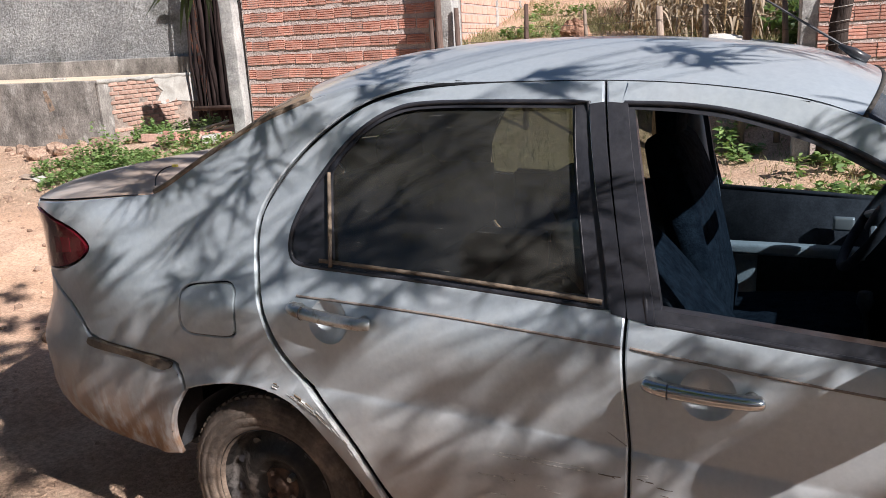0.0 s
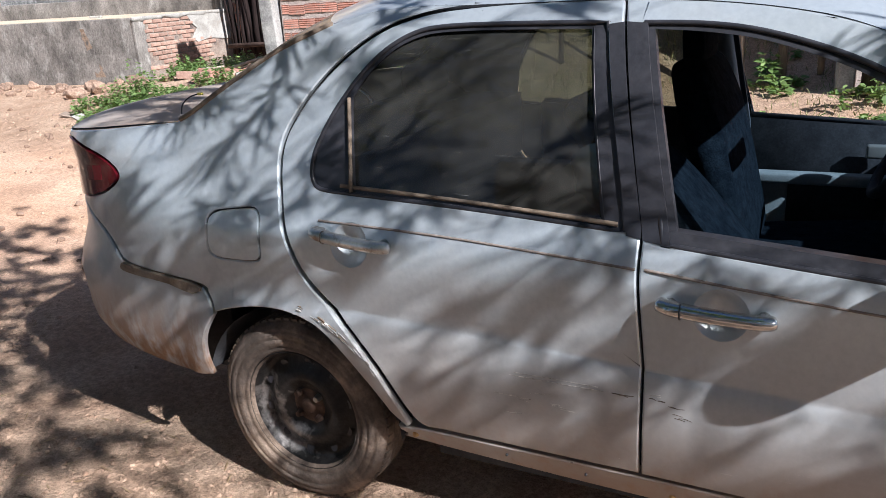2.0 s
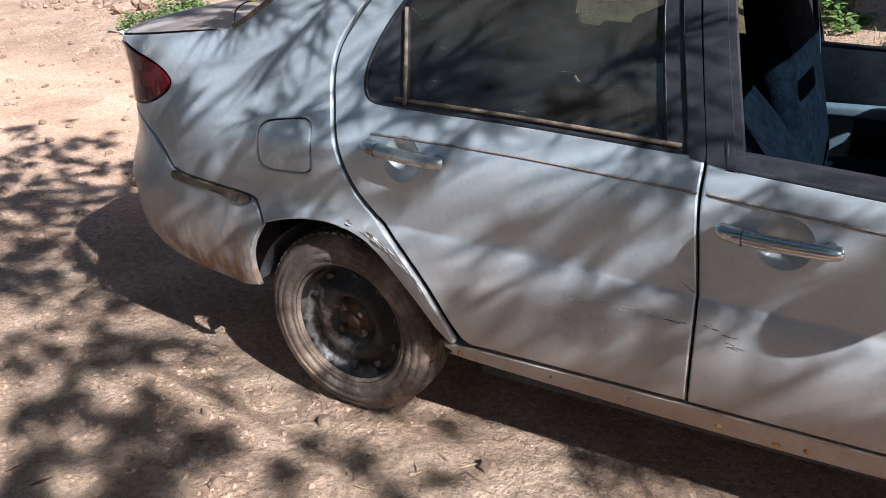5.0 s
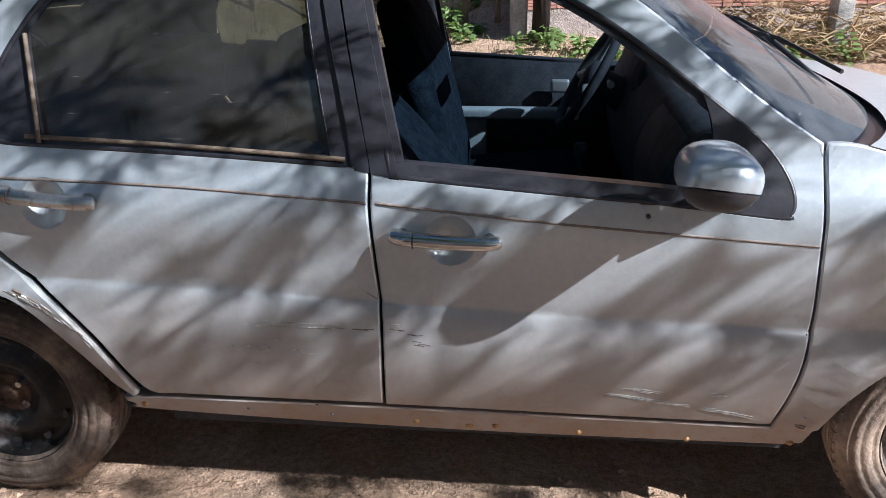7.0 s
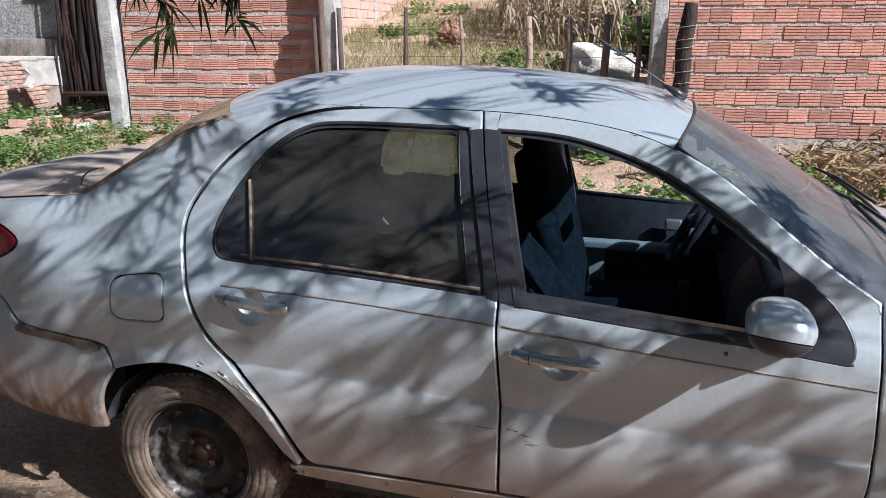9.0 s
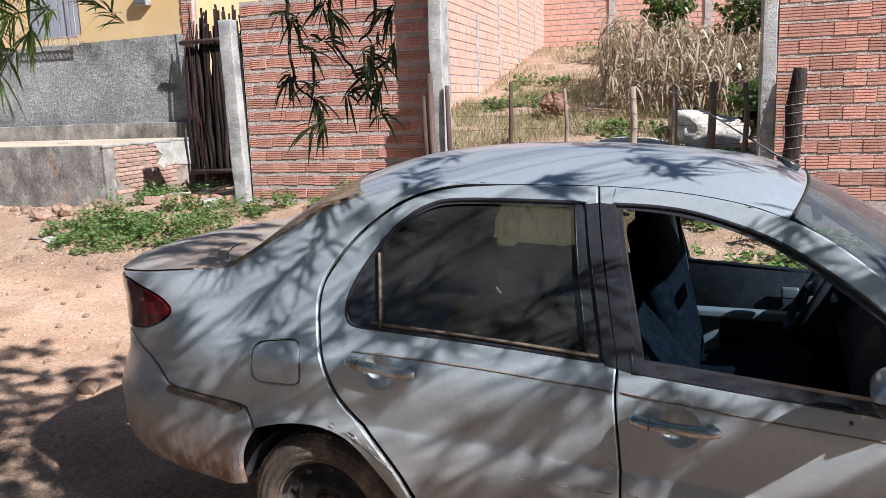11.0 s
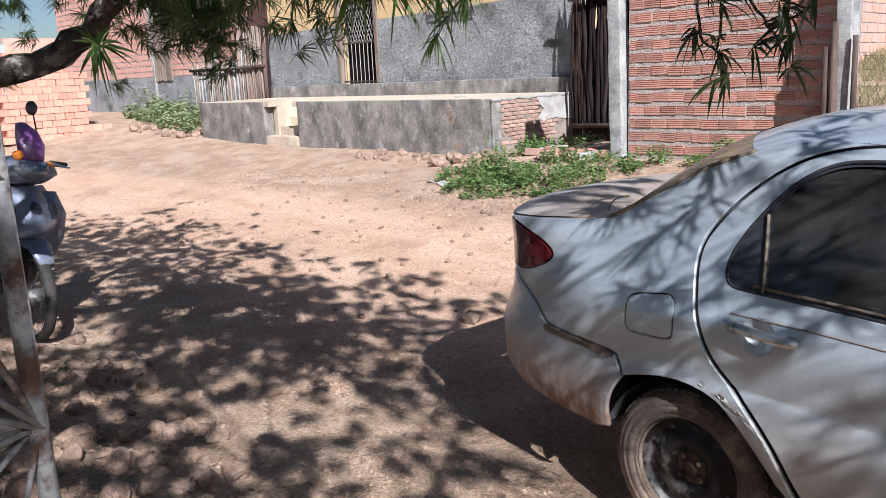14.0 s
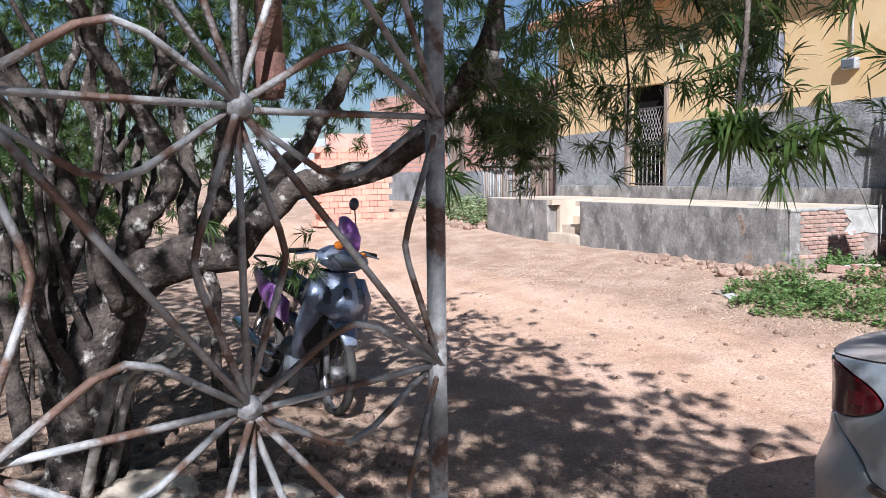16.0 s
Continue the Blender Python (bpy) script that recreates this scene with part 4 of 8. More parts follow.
# pale scratches in the doors' lower halves, some showing dark primer
SCRATCH = surface("scratched_paint", (0.36, 0.36, 0.35), (0.62, 0.61, 0.58), 0.6, 60, bump=0.1)
PRIMER = surface("bare_primer", (0.10, 0.08, 0.07), (0.20, 0.16, 0.13), 0.8, 60, bump=0.1)
srng = random.Random(77)
for door, mt, x0, z0, x1, z1, k in ((rear_door, SCRATCH, 0.69, 0.584, 0.93, 0.581, 7), (rear_door, SCRATCH, 0.65, 0.527, 0.745, 0.518, 5), (rear_door, SCRATCH, 0.80, 0.518, 0.86, 0.510, 4), (rear_door, SCRATCH, 0.675, 0.475, 0.725, 0.478, 2), (rear_door, SCRATCH, 0.74, 0.544, 0.81, 0.551, 3),
                                 (rear_door, PRIMER, 0.93, 0.577, 1.0, 0.574, 2), (rear_door, PRIMER, 0.735, 0.520, 0.75, 0.519, 1), (front_door, PRIMER, 1.025, 0.580, 1.075, 0.579, 3), (front_door, PRIMER, 1.03, 0.553, 1.135, 0.547, 3), (front_door, PRIMER, 1.05, 0.567, 1.11, 0.569, 2), (front_door, SCRATCH, 1.03, 0.586, 1.06, 0.590, 2), (front_door, SCRATCH, 1.52, 0.425, 1.72, 0.395, 14), (front_door, SCRATCH, 1.56, 0.445, 1.66, 0.435, 5), (front_door, SCRATCH, 1.74, 0.395, 1.87, 0.365, 12), (front_door, SCRATCH, 1.72, 0.44, 1.80, 0.435, 4), (fender, SCRATCH, 1.955, 0.385, 1.985, 0.375, 5), (fender, PRIMER, 1.95, 0.35, 1.99, 0.345, 3)):
    for i in range(k):
        a, b = sorted((srng.uniform(0, 1), srng.uniform(0, 1)))
        dz = srng.uniform(-0.005, 0.005)
        pa, pb = (x0 + (x1 - x0) * a, z0 + (z1 - z0) * a + dz), (x0 + (x1 - x0) * min(b + 0.1, 1), z0 + (z1 - z0) * b + dz + srng.uniform(-0.003, 0.003))
        strip([pa, ((pa[0] + pb[0]) / 2, (pa[1] + pb[1]) / 2 + srng.uniform(-0.002, 0.002)), pb], srng.uniform(0.0004, 0.0010), mt, "scratch", "", 0.0007, 5, door)
for k in range(26):
    a0 = radians(srng.choice((srng.uniform(28, 60), srng.uniform(55, 82))))
    r0, da = 0.372 + srng.uniform(0, 0.016), radians(srng.uniform(2, 6))
    strip([(r0 * math.cos(a0 + da * j), 0.29 + r0 * math.sin(a0 + da * j)) for j in (0, 0.5, 1)], srng.uniform(0.0008, 0.003), SCRATCH if k % 3 else DUSTY_RUBBER, "scratch", "", 0.0007, 4, quarter)
for cup, door, a, b, lock in ((CUP_R, rear_door, (0.143, 0.886), (0.384, 0.869), False), (CUP_F, front_door, (1.046, 0.811), (1.280, 0.802), True)):
    c = hull(*cup)
    bowl = lathed([(0.0005, 0.036), (0.018, 0.034), (0.034, 0.026), (0.045, 0.014), (CUP + 0.002, 0.001)], 24, "Y")
    for p in bowl.verts:
        p.co += Vector((c.x, hull(c.x, min(max(c.z + p.co.z, 0.3), 1.0)).y, c.z))
    part("handle_cup", bowl, PAINT, door, "", True)
    mid = ((a[0] + b[0]) / 2, (a[1] + b[1]) / 2)
    path = [hull(a[0] + (b[0] - a[0]) * f, a[1] + (b[1] - a[1]) * f, -d) for f, d in ((0.0, 0.012), (0.06, 0.022), (0.18, 0.029), (0.5, 0.034), (0.82, 0.031), (0.94, 0.026), (1.0, 0.018))]
    line = spline(path, 6)
    n = len(line) - 1
    # round ends, a thick lock end and a bar that thins towards its tip
    bm = tubed(line, [max(0.0172 * (1 - 0.14 * i / n) * min(1.0, math.sqrt(1 - (1 - min(min(i, n - i) / 3.2, 1)) ** 2)), 0.002) for i in range(n + 1)], 14)
    for p in bm.verts:
        p.co.y += 0.25 * (0.03 + p.co.y) if p.co.y > -0.03 else 0.0
    for f in (0.10, 0.90):
        h0 = hull(a[0] + (b[0] - a[0]) * f, a[1] + (b[1] - a[1]) * f)
        tube(bm, [h0 + Vector((0, 0.004, 0)), h0 + Vector((0, -0.026, 0))], [0.015, 0.012], 10)
    handle = part("door_handle", bm, CHROME if lock else WORN_CHROME, door, "chrome door handle with a key lock" if lock else "worn chrome door handle", True)
    if lock:
        k = hull(a[0] + 0.026, a[1] - 0.001, -0.041)
        part("lock", lathed([(0.0005, -0.001), (0.007, -0.001), (0.008, 0.006)], 14, "Y", k), CHROME, handle, "round key lock", True)
    k = hull(a[0] + 0.050, a[1] - 0.003, -0.0305)
    bm = bmesh.new()
    lathe(bm, [(0.0158, -0.0012), (0.0176, -0.0012), (0.0176, 0.0012), (0.0158, 0.0012)], 16, "X", k, True)
    part("joint", bm, BLACK_TRIM if lock else GLUE, handle)
# fuel flap, bumper strip, lamps
flap = [(-0.138 + (x + 0.141) * 0.945, 0.852 + (z - 0.852) * 0.935) for x, z in FUEL]
part("fuel_flap", panel([rounded(flap)], deep=-0.003, thick=0.012), PAINT, quarter, "square fuel flap standing slightly ajar", True)
part("flap_well", panel([rounded([(-0.141 + (x + 0.141) * 1.1, 0.852 + (z - 0.852) * 1.1) for x, z in FUEL])], deep=0.020, thick=0.004, step=0.1), BLACK_TRIM, quarter)
part("rubbing_strip", panel([rounded([(-0.615, 0.716, C), (-0.605, 0.694), (-0.45, 0.676), (-0.318, 0.655, C), (-0.292, 0.664, C), (-0.310, 0.681), (-0.45, 0.697)])], deep=-0.010, thick=0.014, step=0.04), DUSTY_RUBBER, car, "faded brown rubbing strip", True)
RED_LAMP = plain("red_lamp", (0.07, 0.004, 0.008), 0.12, 0, 0.6, 0.6)
lamp = part("tail_lamp", panel([rounded(TAIL_LAMP)], deep=-0.004, thick=0.03, step=0.04), RED_LAMP, car, "dark red tail lamp", True)
part("reflector", panel([rounded([(-0.70, 0.965, C), (-0.70, 1.01, C), (-0.79, 1.005, C), (-0.79, 0.955, C)])], deep=-0.0055, thick=0.003), plain("brake_lens", (0.13, 0.012, 0.018), 0.2, 0, 0.6), lamp)
part("far_tail_lamp", panel([rounded(TAIL_LAMP)], deep=-0.004, thick=0.03, step=0.08, mirror=True), RED_LAMP, car, "", True)
HEAD = glass_mat("headlamp_glass", (0.8, 0.8, 0.8), 0.05, 0.15)
HEADLAMP = [(2.70, 0.785, C), (2.60, 0.72), (2.76, 0.665), (3.05, 0.655, C), (3.12, 0.72), (3.0, 0.76)]
for side in (False, True):
    part("headlamp", panel([rounded(HEADLAMP)], deep=-0.003, thick=0.03, mirror=side), HEAD, car, "clear headlamp", True)

# window trim
trim = part("window_trim", panel([rounded(REAR_OPEN), rounded([(0.242, 0.992, C), (0.207, 1.212, C), (0.240, 1.262), (0.300, 1.320), (0.365, 1.353), (0.44, 1.366), (0.60, 1.368), (0.826, 1.364, C), (0.900, 0.968, C)])], deep=0.006, thick=0.012), BLACK_TRIM, rear_door, "black window frame with a fixed corner panel", True)
strip([(0.832, 1.366), (0.868, 1.17), (0.908, 0.965)], 0.004, BLACK_TRIM, "glass_channel", parent=rear_door, lift=-0.002)
strip([(0.20, 0.998), (0.56, 0.983), (0.940, 0.960)], 0.0045, DUSTY_RUBBER, "weather_strip", "dusty rubber strip", -0.001, parent=rear_door)
div = [hull(0.237, 0.984, 0.0), hull(0.222, 1.10, 0.0), hull(0.203, 1.214, 0.0)]
part("divider_bar", tubed(spline(div, 4), 0.0055, 8), DUSTY_RUBBER, rear_door, "", True)
part("pillar_cover", panel([[(0.866, 1.374), (0.8995, 1.378), (0.9925, 0.955), (0.9945, 0.936), (0.962, 0.940)]], deep=-0.0025, thick=0.006), BLACK_TRIM, rear_door, "black pillar cover", True)
part("pillar_cover", panel([[(0.9065, 1.378), (0.953, 1.374), (1.058, 0.925), (0.9985, 0.934)]], deep=-0.0025, thick=0.006), BLACK_TRIM, front_door, "black pillar cover", True)
part("belt_trim", panel([rounded([(1.042, 0.928, C), (1.30, 0.908), (1.63, 0.884), (1.855, 0.862, C), (1.86, 0.890, C), (1.63, 0.914), (1.30, 0.938), (1.040, 0.956, C)])], deep=0.004, thick=0.03), BLACK_TRIM, front_door, "black belt strip", True)
part("mirror_panel", panel([rounded([(1.690, 1.103, C), (1.758, 1.049), (1.804, 1.013), (1.848, 0.967), (1.874, 0.922), (1.880, 0.889), (1.873, 0.870), (1.854, 0.863), (1.68, 0.879, C), (1.716, 0.96), (1.712, 1.04)])], deep=-0.002, thick=0.02), BLACK_TRIM, front_door, "black corner panel behind the mirror", True)
part("window_frame", panel([rounded(FRONT_OPEN), rounded([(0.970, 1.360, C), (1.08, 1.352), (1.20, 1.333), (1.34, 1.290), (1.450, 1.238), (1.565, 1.164), (1.690, 1.073), (1.775, 1.008), (1.80, 0.95), (1.80, 0.92), (1.63, 0.910), (1.30, 0.932), (1.068, 0.948, C)])], deep=0.007, thick=0.02), BLACK_TRIM, front_door, "black frame round the open window", True)
for outline, door in ((FRONT_OPEN, front_door), (REAR_OPEN, rear_door)):
    rim = rounded(outline)
    bm = bmesh.new()
    pts = [hull(s, z, 0.004) for s, z in rim]
    tube(bm, pts + pts[:2], 0.0065, 6, False)
    part("window_seal", bm, BLACK_TRIM, door, "", True)
    bm = bmesh.new()
    tube(bm, [Vector((p.x, WIDTH - p.y, p.z)) for p in pts + pts[:2]], 0.0065, 6, False)
    part("far_window_seal", bm, BLACK_TRIM, car, "", True)

# door mirror
bm = bmesh.new()
bmesh.ops.create_uvsphere(bm, u_segments=24, v_segments=14, radius=1)
for p in bm.verts:
    x, y, z = p.co
    k = 0.80 + 0.20 * (1 if x < 0 else (1 - x * x * 0.9))
    p.co = Vector((1.688 + 0.076 * math.copysign(abs(x) ** 0.8, x), -0.105 + 0.098 * math.copysign(abs(y) ** 0.55, y) * k, 0.984 + 0.057 * math.copysign(abs(z) ** 0.85, z) * k + 0.008))
upper = bm.copy()
bmesh.ops.bisect_plane(upper, geom=upper.verts[:] + upper.edges[:] + upper.faces[:], plane_co=(1.69, -0.10, 0.962), plane_no=Vector((0.10, 0.30, 1)), clear_inner=True)
bmesh.ops.bisect_plane(bm, geom=bm.verts[:] + bm.edges[:] + bm.faces[:], plane_co=(1.69, -0.10, 0.959), plane_no=Vector((0.10, 0.30, 1)), clear_outer=True)
mirror = part("door_mirror", bm, BLACK_TRIM, front_door, "door mirror with a silver cap", True)
part("mirror_cap", upper, PAINT, mirror, "silver mirror cap", True)
part("mirror_arm", tubed([(1.72, -0.05, 0.945), (1.74, 0.0, 0.925), (1.75, 0.06, 0.91)], [0.03, 0.032, 0.036], 10), BLACK_TRIM, mirror, "", True)

# sill plugs, and a black disc that stands for the door's small hole
RUST = surface("rusty_brass", (0.40, 0.24, 0.10), (0.55, 0.36, 0.18), 0.5, 30, metal=0.5, bump=0.2)
for s, z, r in ((0.388, 0.316, 0.010), (0.66, 0.318, 0.004), (0.87, 0.310, 0.004), (1.08, 0.297, 0.009), (1.21, 0.286, 0.010), (1.275, 0.292, 0.009), (1.475, 0.281, 0.010), (1.735, 0.272, 0.008), (1.975, 0.275, 0.009)):
    c = hull(s, z)
    part("sill_plug", lathed([(0.0005, -0.006), (r * 0.7, -0.005), (r, 0.0), (r, 0.01)], 12, "Y", c), RUST if r > 0.005 else BLACK_TRIM, car, "", True)
part("trim_hole", lathed([(0.0005, -0.0015), (0.0045, -0.0015), (0.005, 0.004)], 10, "Y", hull(1.588, 0.861)), BLACK_TRIM, front_door)

# ---- wheels ----
# pale patches: dusty wear with flecks of sun painted among them
STEEL = surface("rusty_steel_sun_flecks", (0.018, 0.018, 0.020), (0.045, 0.042, 0.040), 0.38, 7, metal=0.5, bump=0.2, c=(0.27, 0.25, 0.24), c_scale=7, c_cut=(0.57, 0.66))
HUB = surface("rusty_hub", (0.07, 0.045, 0.035), (0.14, 0.085, 0.06), 0.8, 14, metal=0.3, bump=0.4)
TYRE = surface("dusty_tyre", (0.085, 0.068, 0.058), (0.18, 0.142, 0.118), 0.85, 5, bump=0.25, fine=60, c=(0.46, 0.345, 0.265), c_scale=3.5, c_cut=(0.50, 0.70), spec=0.2)


def make_wheel(m, turned):
    wheel = part("wheel", lathed([(0.192, 0.010), (0.197, 0.012), (0.200, 0.020), (0.195, 0.026), (0.186, 0.032), (0.181, 0.044), (0.175, 0.056), (0.160, 0.058), (0.138, 0.050), (0.120, 0.038), (0.104, 0.032), (0.088, 0.035), (0.080, 0.048), (0.060, 0.054), (0.03, 0.054), (0.0005, 0.054)], 48), STEEL, car, "rusty black steel wheel with a worn dusty tyre", True)
    wheel.matrix_basis = m
    part("tyre", lathed([(0.186, 0.024), (0.196, 0.010), (0.206, 0.006), (0.210, 0.0085), (0.214, 0.003), (0.236, -0.002), (0.239, 0.0005), (0.242, -0.003), (0.258, -0.001), (0.261, 0.003), (0.264, 0.0015), (0.272, 0.004), (0.284, 0.014), (0.293, 0.030), (0.2955, 0.050), (0.2955, 0.058), (0.288, 0.059), (0.288, 0.064), (0.297, 0.065), (0.297, 0.083), (0.289, 0.084), (0.289, 0.089), (0.297, 0.090), (0.297, 0.110), (0.289, 0.111), (0.289, 0.116), (0.2955, 0.117), (0.2955, 0.13), (0.284, 0.160), (0.245, 0.178), (0.19, 0.16)], 72), TYRE, wheel, "worn tyre caked with dust", True)
    # tread blocks at the shoulder
    bm = bmesh.new()
    for k in range(64):
        a = 2 * math.pi * k / 64
        box(bm, -0.010, 0.008, 0.022, 0.046, 0.2880, 0.2958, Matrix.Rotation(a, 4, "Y"))
    part("tread", bm, TYRE, wheel, kind="stuff")
    part("hub", lathed([(0.0005, 0.036), (0.018, 0.036), (0.022, 0.042), (0.026, 0.052), (0.055, 0.053)], 24), HUB, wheel, "rusty hub", True)
    for k in range(4):
        a = math.pi / 4 + 0.35 + k * math.pi / 2
        bolt = bmesh.new()
        lathe(bolt, [(0.0005, 0.034), (0.009, 0.035), (0.0105, 0.046), (0.014, 0.054)], 6, "Y", (0.049 * math.cos(a), 0, 0.049 * math.sin(a)))
        part("wheel_bolt", bolt, HUB if k else plain("bright_bolt", (0.5, 0.48, 0.44), 0.4, 1.0), wheel)
    # flat black discs paint the dark of vent holes onto the steel
    for k in range(10):
        a = 2 * math.pi * k / 10
        hole = bmesh.new()
        lathe(hole, [(0.0005, 0.0), (0.0135, -0.0005)], 12, "Y", (0, 0, 0))
        bmesh.ops.transform(hole, matrix=Matrix.Translation((0.149 * math.cos(a), 0.0518, 0.149 * math.sin(a))) @ Matrix.Rotation(-a, 4, "Y") @ Matrix.Rotation(radians(-20), 4, "Z"), verts=hole.verts[:])
        part("vent_hole", hole, BLACK_TRIM, wheel)


make_wheel(pose(-0.01, 0.055, 0.296, 0, 24, 0), False)
make_wheel(pose(2.373, 0.055, 0.296, 0, 60, -4), True)
make_wheel(pose(-0.01, WIDTH - 0.055, 0.296, 0, 10, 180), False)
make_wheel(pose(2.373, WIDTH - 0.055, 0.296, 0, 10, 176), False)

# ---- cabin ----
bm = bmesh.new()
box(bm, -0.30, 2.0, 0.12, WIDTH - 0.12, 0.30, 0.34)
box(bm, 1.95, 1.98, 0.14, WIDTH - 0.14, 0.34, 0.95)
box(bm, -0.36, 0.15, 0.16, WIDTH - 0.16, 0.80, 1.04)
part("cabin_floor", bm, CABIN, car, "dark carpeted cabin floor and parcel shelf")
# headliner
head = across(lambda t: curve_at(roof_rim, 0.04 + 0.9 * t) - Vector((0, -0.03, 0.03)), lambda t: curve_at(roof_mid, 0.06 + 0.88 * t) - Vector((0, 0, 0.03)), 10, 12, 2.6)
part("headliner", head, GREY_TRIM, car, "", True)


def cushion(profile, y0, y1, r=0.05, seg=5):
    """An upholstered block: a side outline (x, z) swept across the car with softened flanks."""
    out = spline([(x, 0, z) for x, z in profile + profile[:1]], 4)[:-1]
    cx, cz = sum(p.x for p in out) / len(out), sum(p.z for p in out) / len(out)
    bm = bmesh.new()
    rings = []
    for i in range(2 * seg + 2):
        k = math.sin(math.pi / 2 * (i if i <= seg else 2 * seg + 1 - i) / seg)
        y = y0 + r * k if i <= seg else y1 - r * k
        s = 1 - 0.22 * (1 - k)
        rings.append([bm.verts.new((cx + (p.x - cx) * s, y, cz + (p.z - cz) * s)) for p in out])
    for a, b in zip(rings, rings[1:]):
        for k in range(len(out)):
            bm.faces.new((a[k], a[(k + 1) % len(out)], b[(k + 1) % len(out)], b[k]))
    bm.faces.new(rings[0][::-1])
    bm.faces.new(rings[-1])
    bmesh.ops.recalc_face_normals(bm, faces=bm.faces[:])
    return bm


def make_seat(y0, y1, dx=0.0, back=0.0):
    """A front seat, slid along by dx, its backrest leaned back by that many degrees."""
    lean = Matrix.Translation((dx, 0, 0)) @ Matrix.Translation((1.12, 0, 0.58)) @ Matrix.Rotation(radians(-back), 4, "Y") @ Matrix.Translation((-1.12, 0, -0.58))
    seat = part("front_seat", cushion([(1.08, 0.48), (1.10, 0.60), (1.30, 0.63), (1.52, 0.65), (1.57, 0.60), (1.54, 0.50), (1.3, 0.46)], y0, y1, 0.06), CLOTH, car, "dark cloth front seat", True)
    seat.matrix_basis = Matrix.Translation((dx, 0, 0))
    lean = Matrix.Translation((-dx, 0, 0)) @ lean
    part("backrest", cushion([(1.03, 0.55), (1.00, 0.75), (0.94, 1.0), (0.89, 1.17), (0.92, 1.215), (0.99, 1.20), (1.045, 1.10), (1.085, 0.98), (1.12, 0.84), (1.16, 0.65), (1.14, 0.55)], y0 - 0.01, y1 + 0.01, 0.09, 8), CLOTH, seat, "dark patterned cloth backrest", True).matrix_basis = lean
    mid = (y0 + y1) / 2
    part("headrest", cushion([(0.91, 1.25), (0.905, 1.35), (0.93, 1.385), (0.975, 1.37), (0.985, 1.27), (0.96, 1.24)], mid - 0.13, mid + 0.13, 0.05), CLOTH, seat, "", True).matrix_basis = lean @ Matrix.Translation((0, 0, -0.045))
    for d in (-0.05, 0.05):
        part("headrest_post", tubed([(0.945, mid + d, 1.19), (0.95, mid + d, 1.27)], 0.006, 6), CHROME, seat).matrix_basis = lean @ Matrix.Translation((0, 0, -0.03))


make_seat(0.27, 0.76, 0.10, 27)
make_seat(0.88, 1.37, -0.03)
part("rear_seat", cushion([(0.05, 0.50), (0.06, 0.62), (0.30, 0.66), (0.52, 0.64), (0.55, 0.55), (0.5, 0.46)], 0.2, WIDTH - 0.2, 0.06), CLOTH, car, "dark cloth rear bench", True)
part("rear_backrest", cushion([(-0.02, 0.55), (-0.12, 0.9), (-0.16, 1.06), (-0.10, 1.09), (-0.03, 1.02), (0.08, 0.80), (0.14, 0.60)], 0.2, WIDTH - 0.2, 0.06), CLOTH, car, "dark cloth rear backrest", True)
for y in (0.45, 1.19):
    part("rear_headrest", cushion([(-0.17, 1.08), (-0.18, 1.17), (-0.14, 1.20), (-0.09, 1.18), (-0.08, 1.09)], y - 0.12, y + 0.12, 0.04), CLOTH, car, "", True)
# far door trims
for x0, x1, hole in ((0.22, 0.93, 0), (1.02, 1.88, 1)):
    bm = bmesh.new()
    y = WIDTH - 0.125
    vs = box(bm, x0, x1, y - 0.03, y + 0.03, 0.36, 0.97)
    for p in vs:
        if p.co.z > 0.9:
            p.co.z = 0.985 - (p.co.x - 0.22) * 0.055 + 0.02
            p.co.y += 0.035
    bmesh.ops.bevel(bm, geom=bm.edges[:], offset=0.012, segments=2, affect="EDGES")
    inner = part("door_trim", bm, CABIN, car, "dark plastic door trim", True)
    part("armrest", boxed(x0 + 0.04, x1 - 0.30 * hole - 0.05, y - 0.085, y - 0.025, 0.725, 0.765, 0.012), GREY_TRIM, inner, "grey armrest", True)
    part("pocket", boxed(x0 + 0.04, x0 + 0.16, y - 0.055, y - 0.025, 0.50, 0.725, 0.012), GREY_TRIM, inner, "", True)
    part("pull_handle", boxed(x0 + 0.40, x0 + 0.47, y - 0.05, y - 0.025, 0.82, 0.87, 0.01), plain("silver_pull", (0.42, 0.42, 0.40), 0.4, 0.3), inner, "", True)
# far pillar with its belt
part("pillar_lining", tubed([(1.00, WIDTH - 0.15, 0.60), (0.975, WIDTH - 0.16, 0.95), (0.93, WIDTH - 0.27, 1.36)], [0.05, 0.042, 0.035], 8), GREY_TRIM, car, "", True)
part("seat_belt", tubed([(1.06, WIDTH - 0.19, 0.55), (1.035, WIDTH - 0.20, 0.95), (0.985, WIDTH - 0.30, 1.30)], 0.012, 4), plain("belt_grey", (0.12, 0.14, 0.16), 0.8), car)
# dashboard, steering wheel
part("dashboard", cushion([(1.66, 0.62), (1.63, 0.80), (1.66, 0.93), (1.72, 1.005), (1.82, 1.00), (2.0, 0.955), (2.05, 0.80), (1.98, 0.55), (1.8, 0.52)], 0.12, WIDTH - 0.12, 0.05), CABIN, car, "black plastic dashboard", True)
part("instrument_hood", cushion([(1.655, 0.93), (1.66, 1.0), (1.70, 1.055), (1.78, 1.05), (1.86, 1.0), (1.80, 0.9)], 0.92, 1.36, 0.05), CABIN, car, "", True)
part("glovebox", cushion([(1.64, 0.66), (1.625, 0.84), (1.67, 0.96), (1.75, 1.0), (1.82, 0.9), (1.8, 0.62)], 0.16, 0.62, 0.05), CABIN, car, "", True)
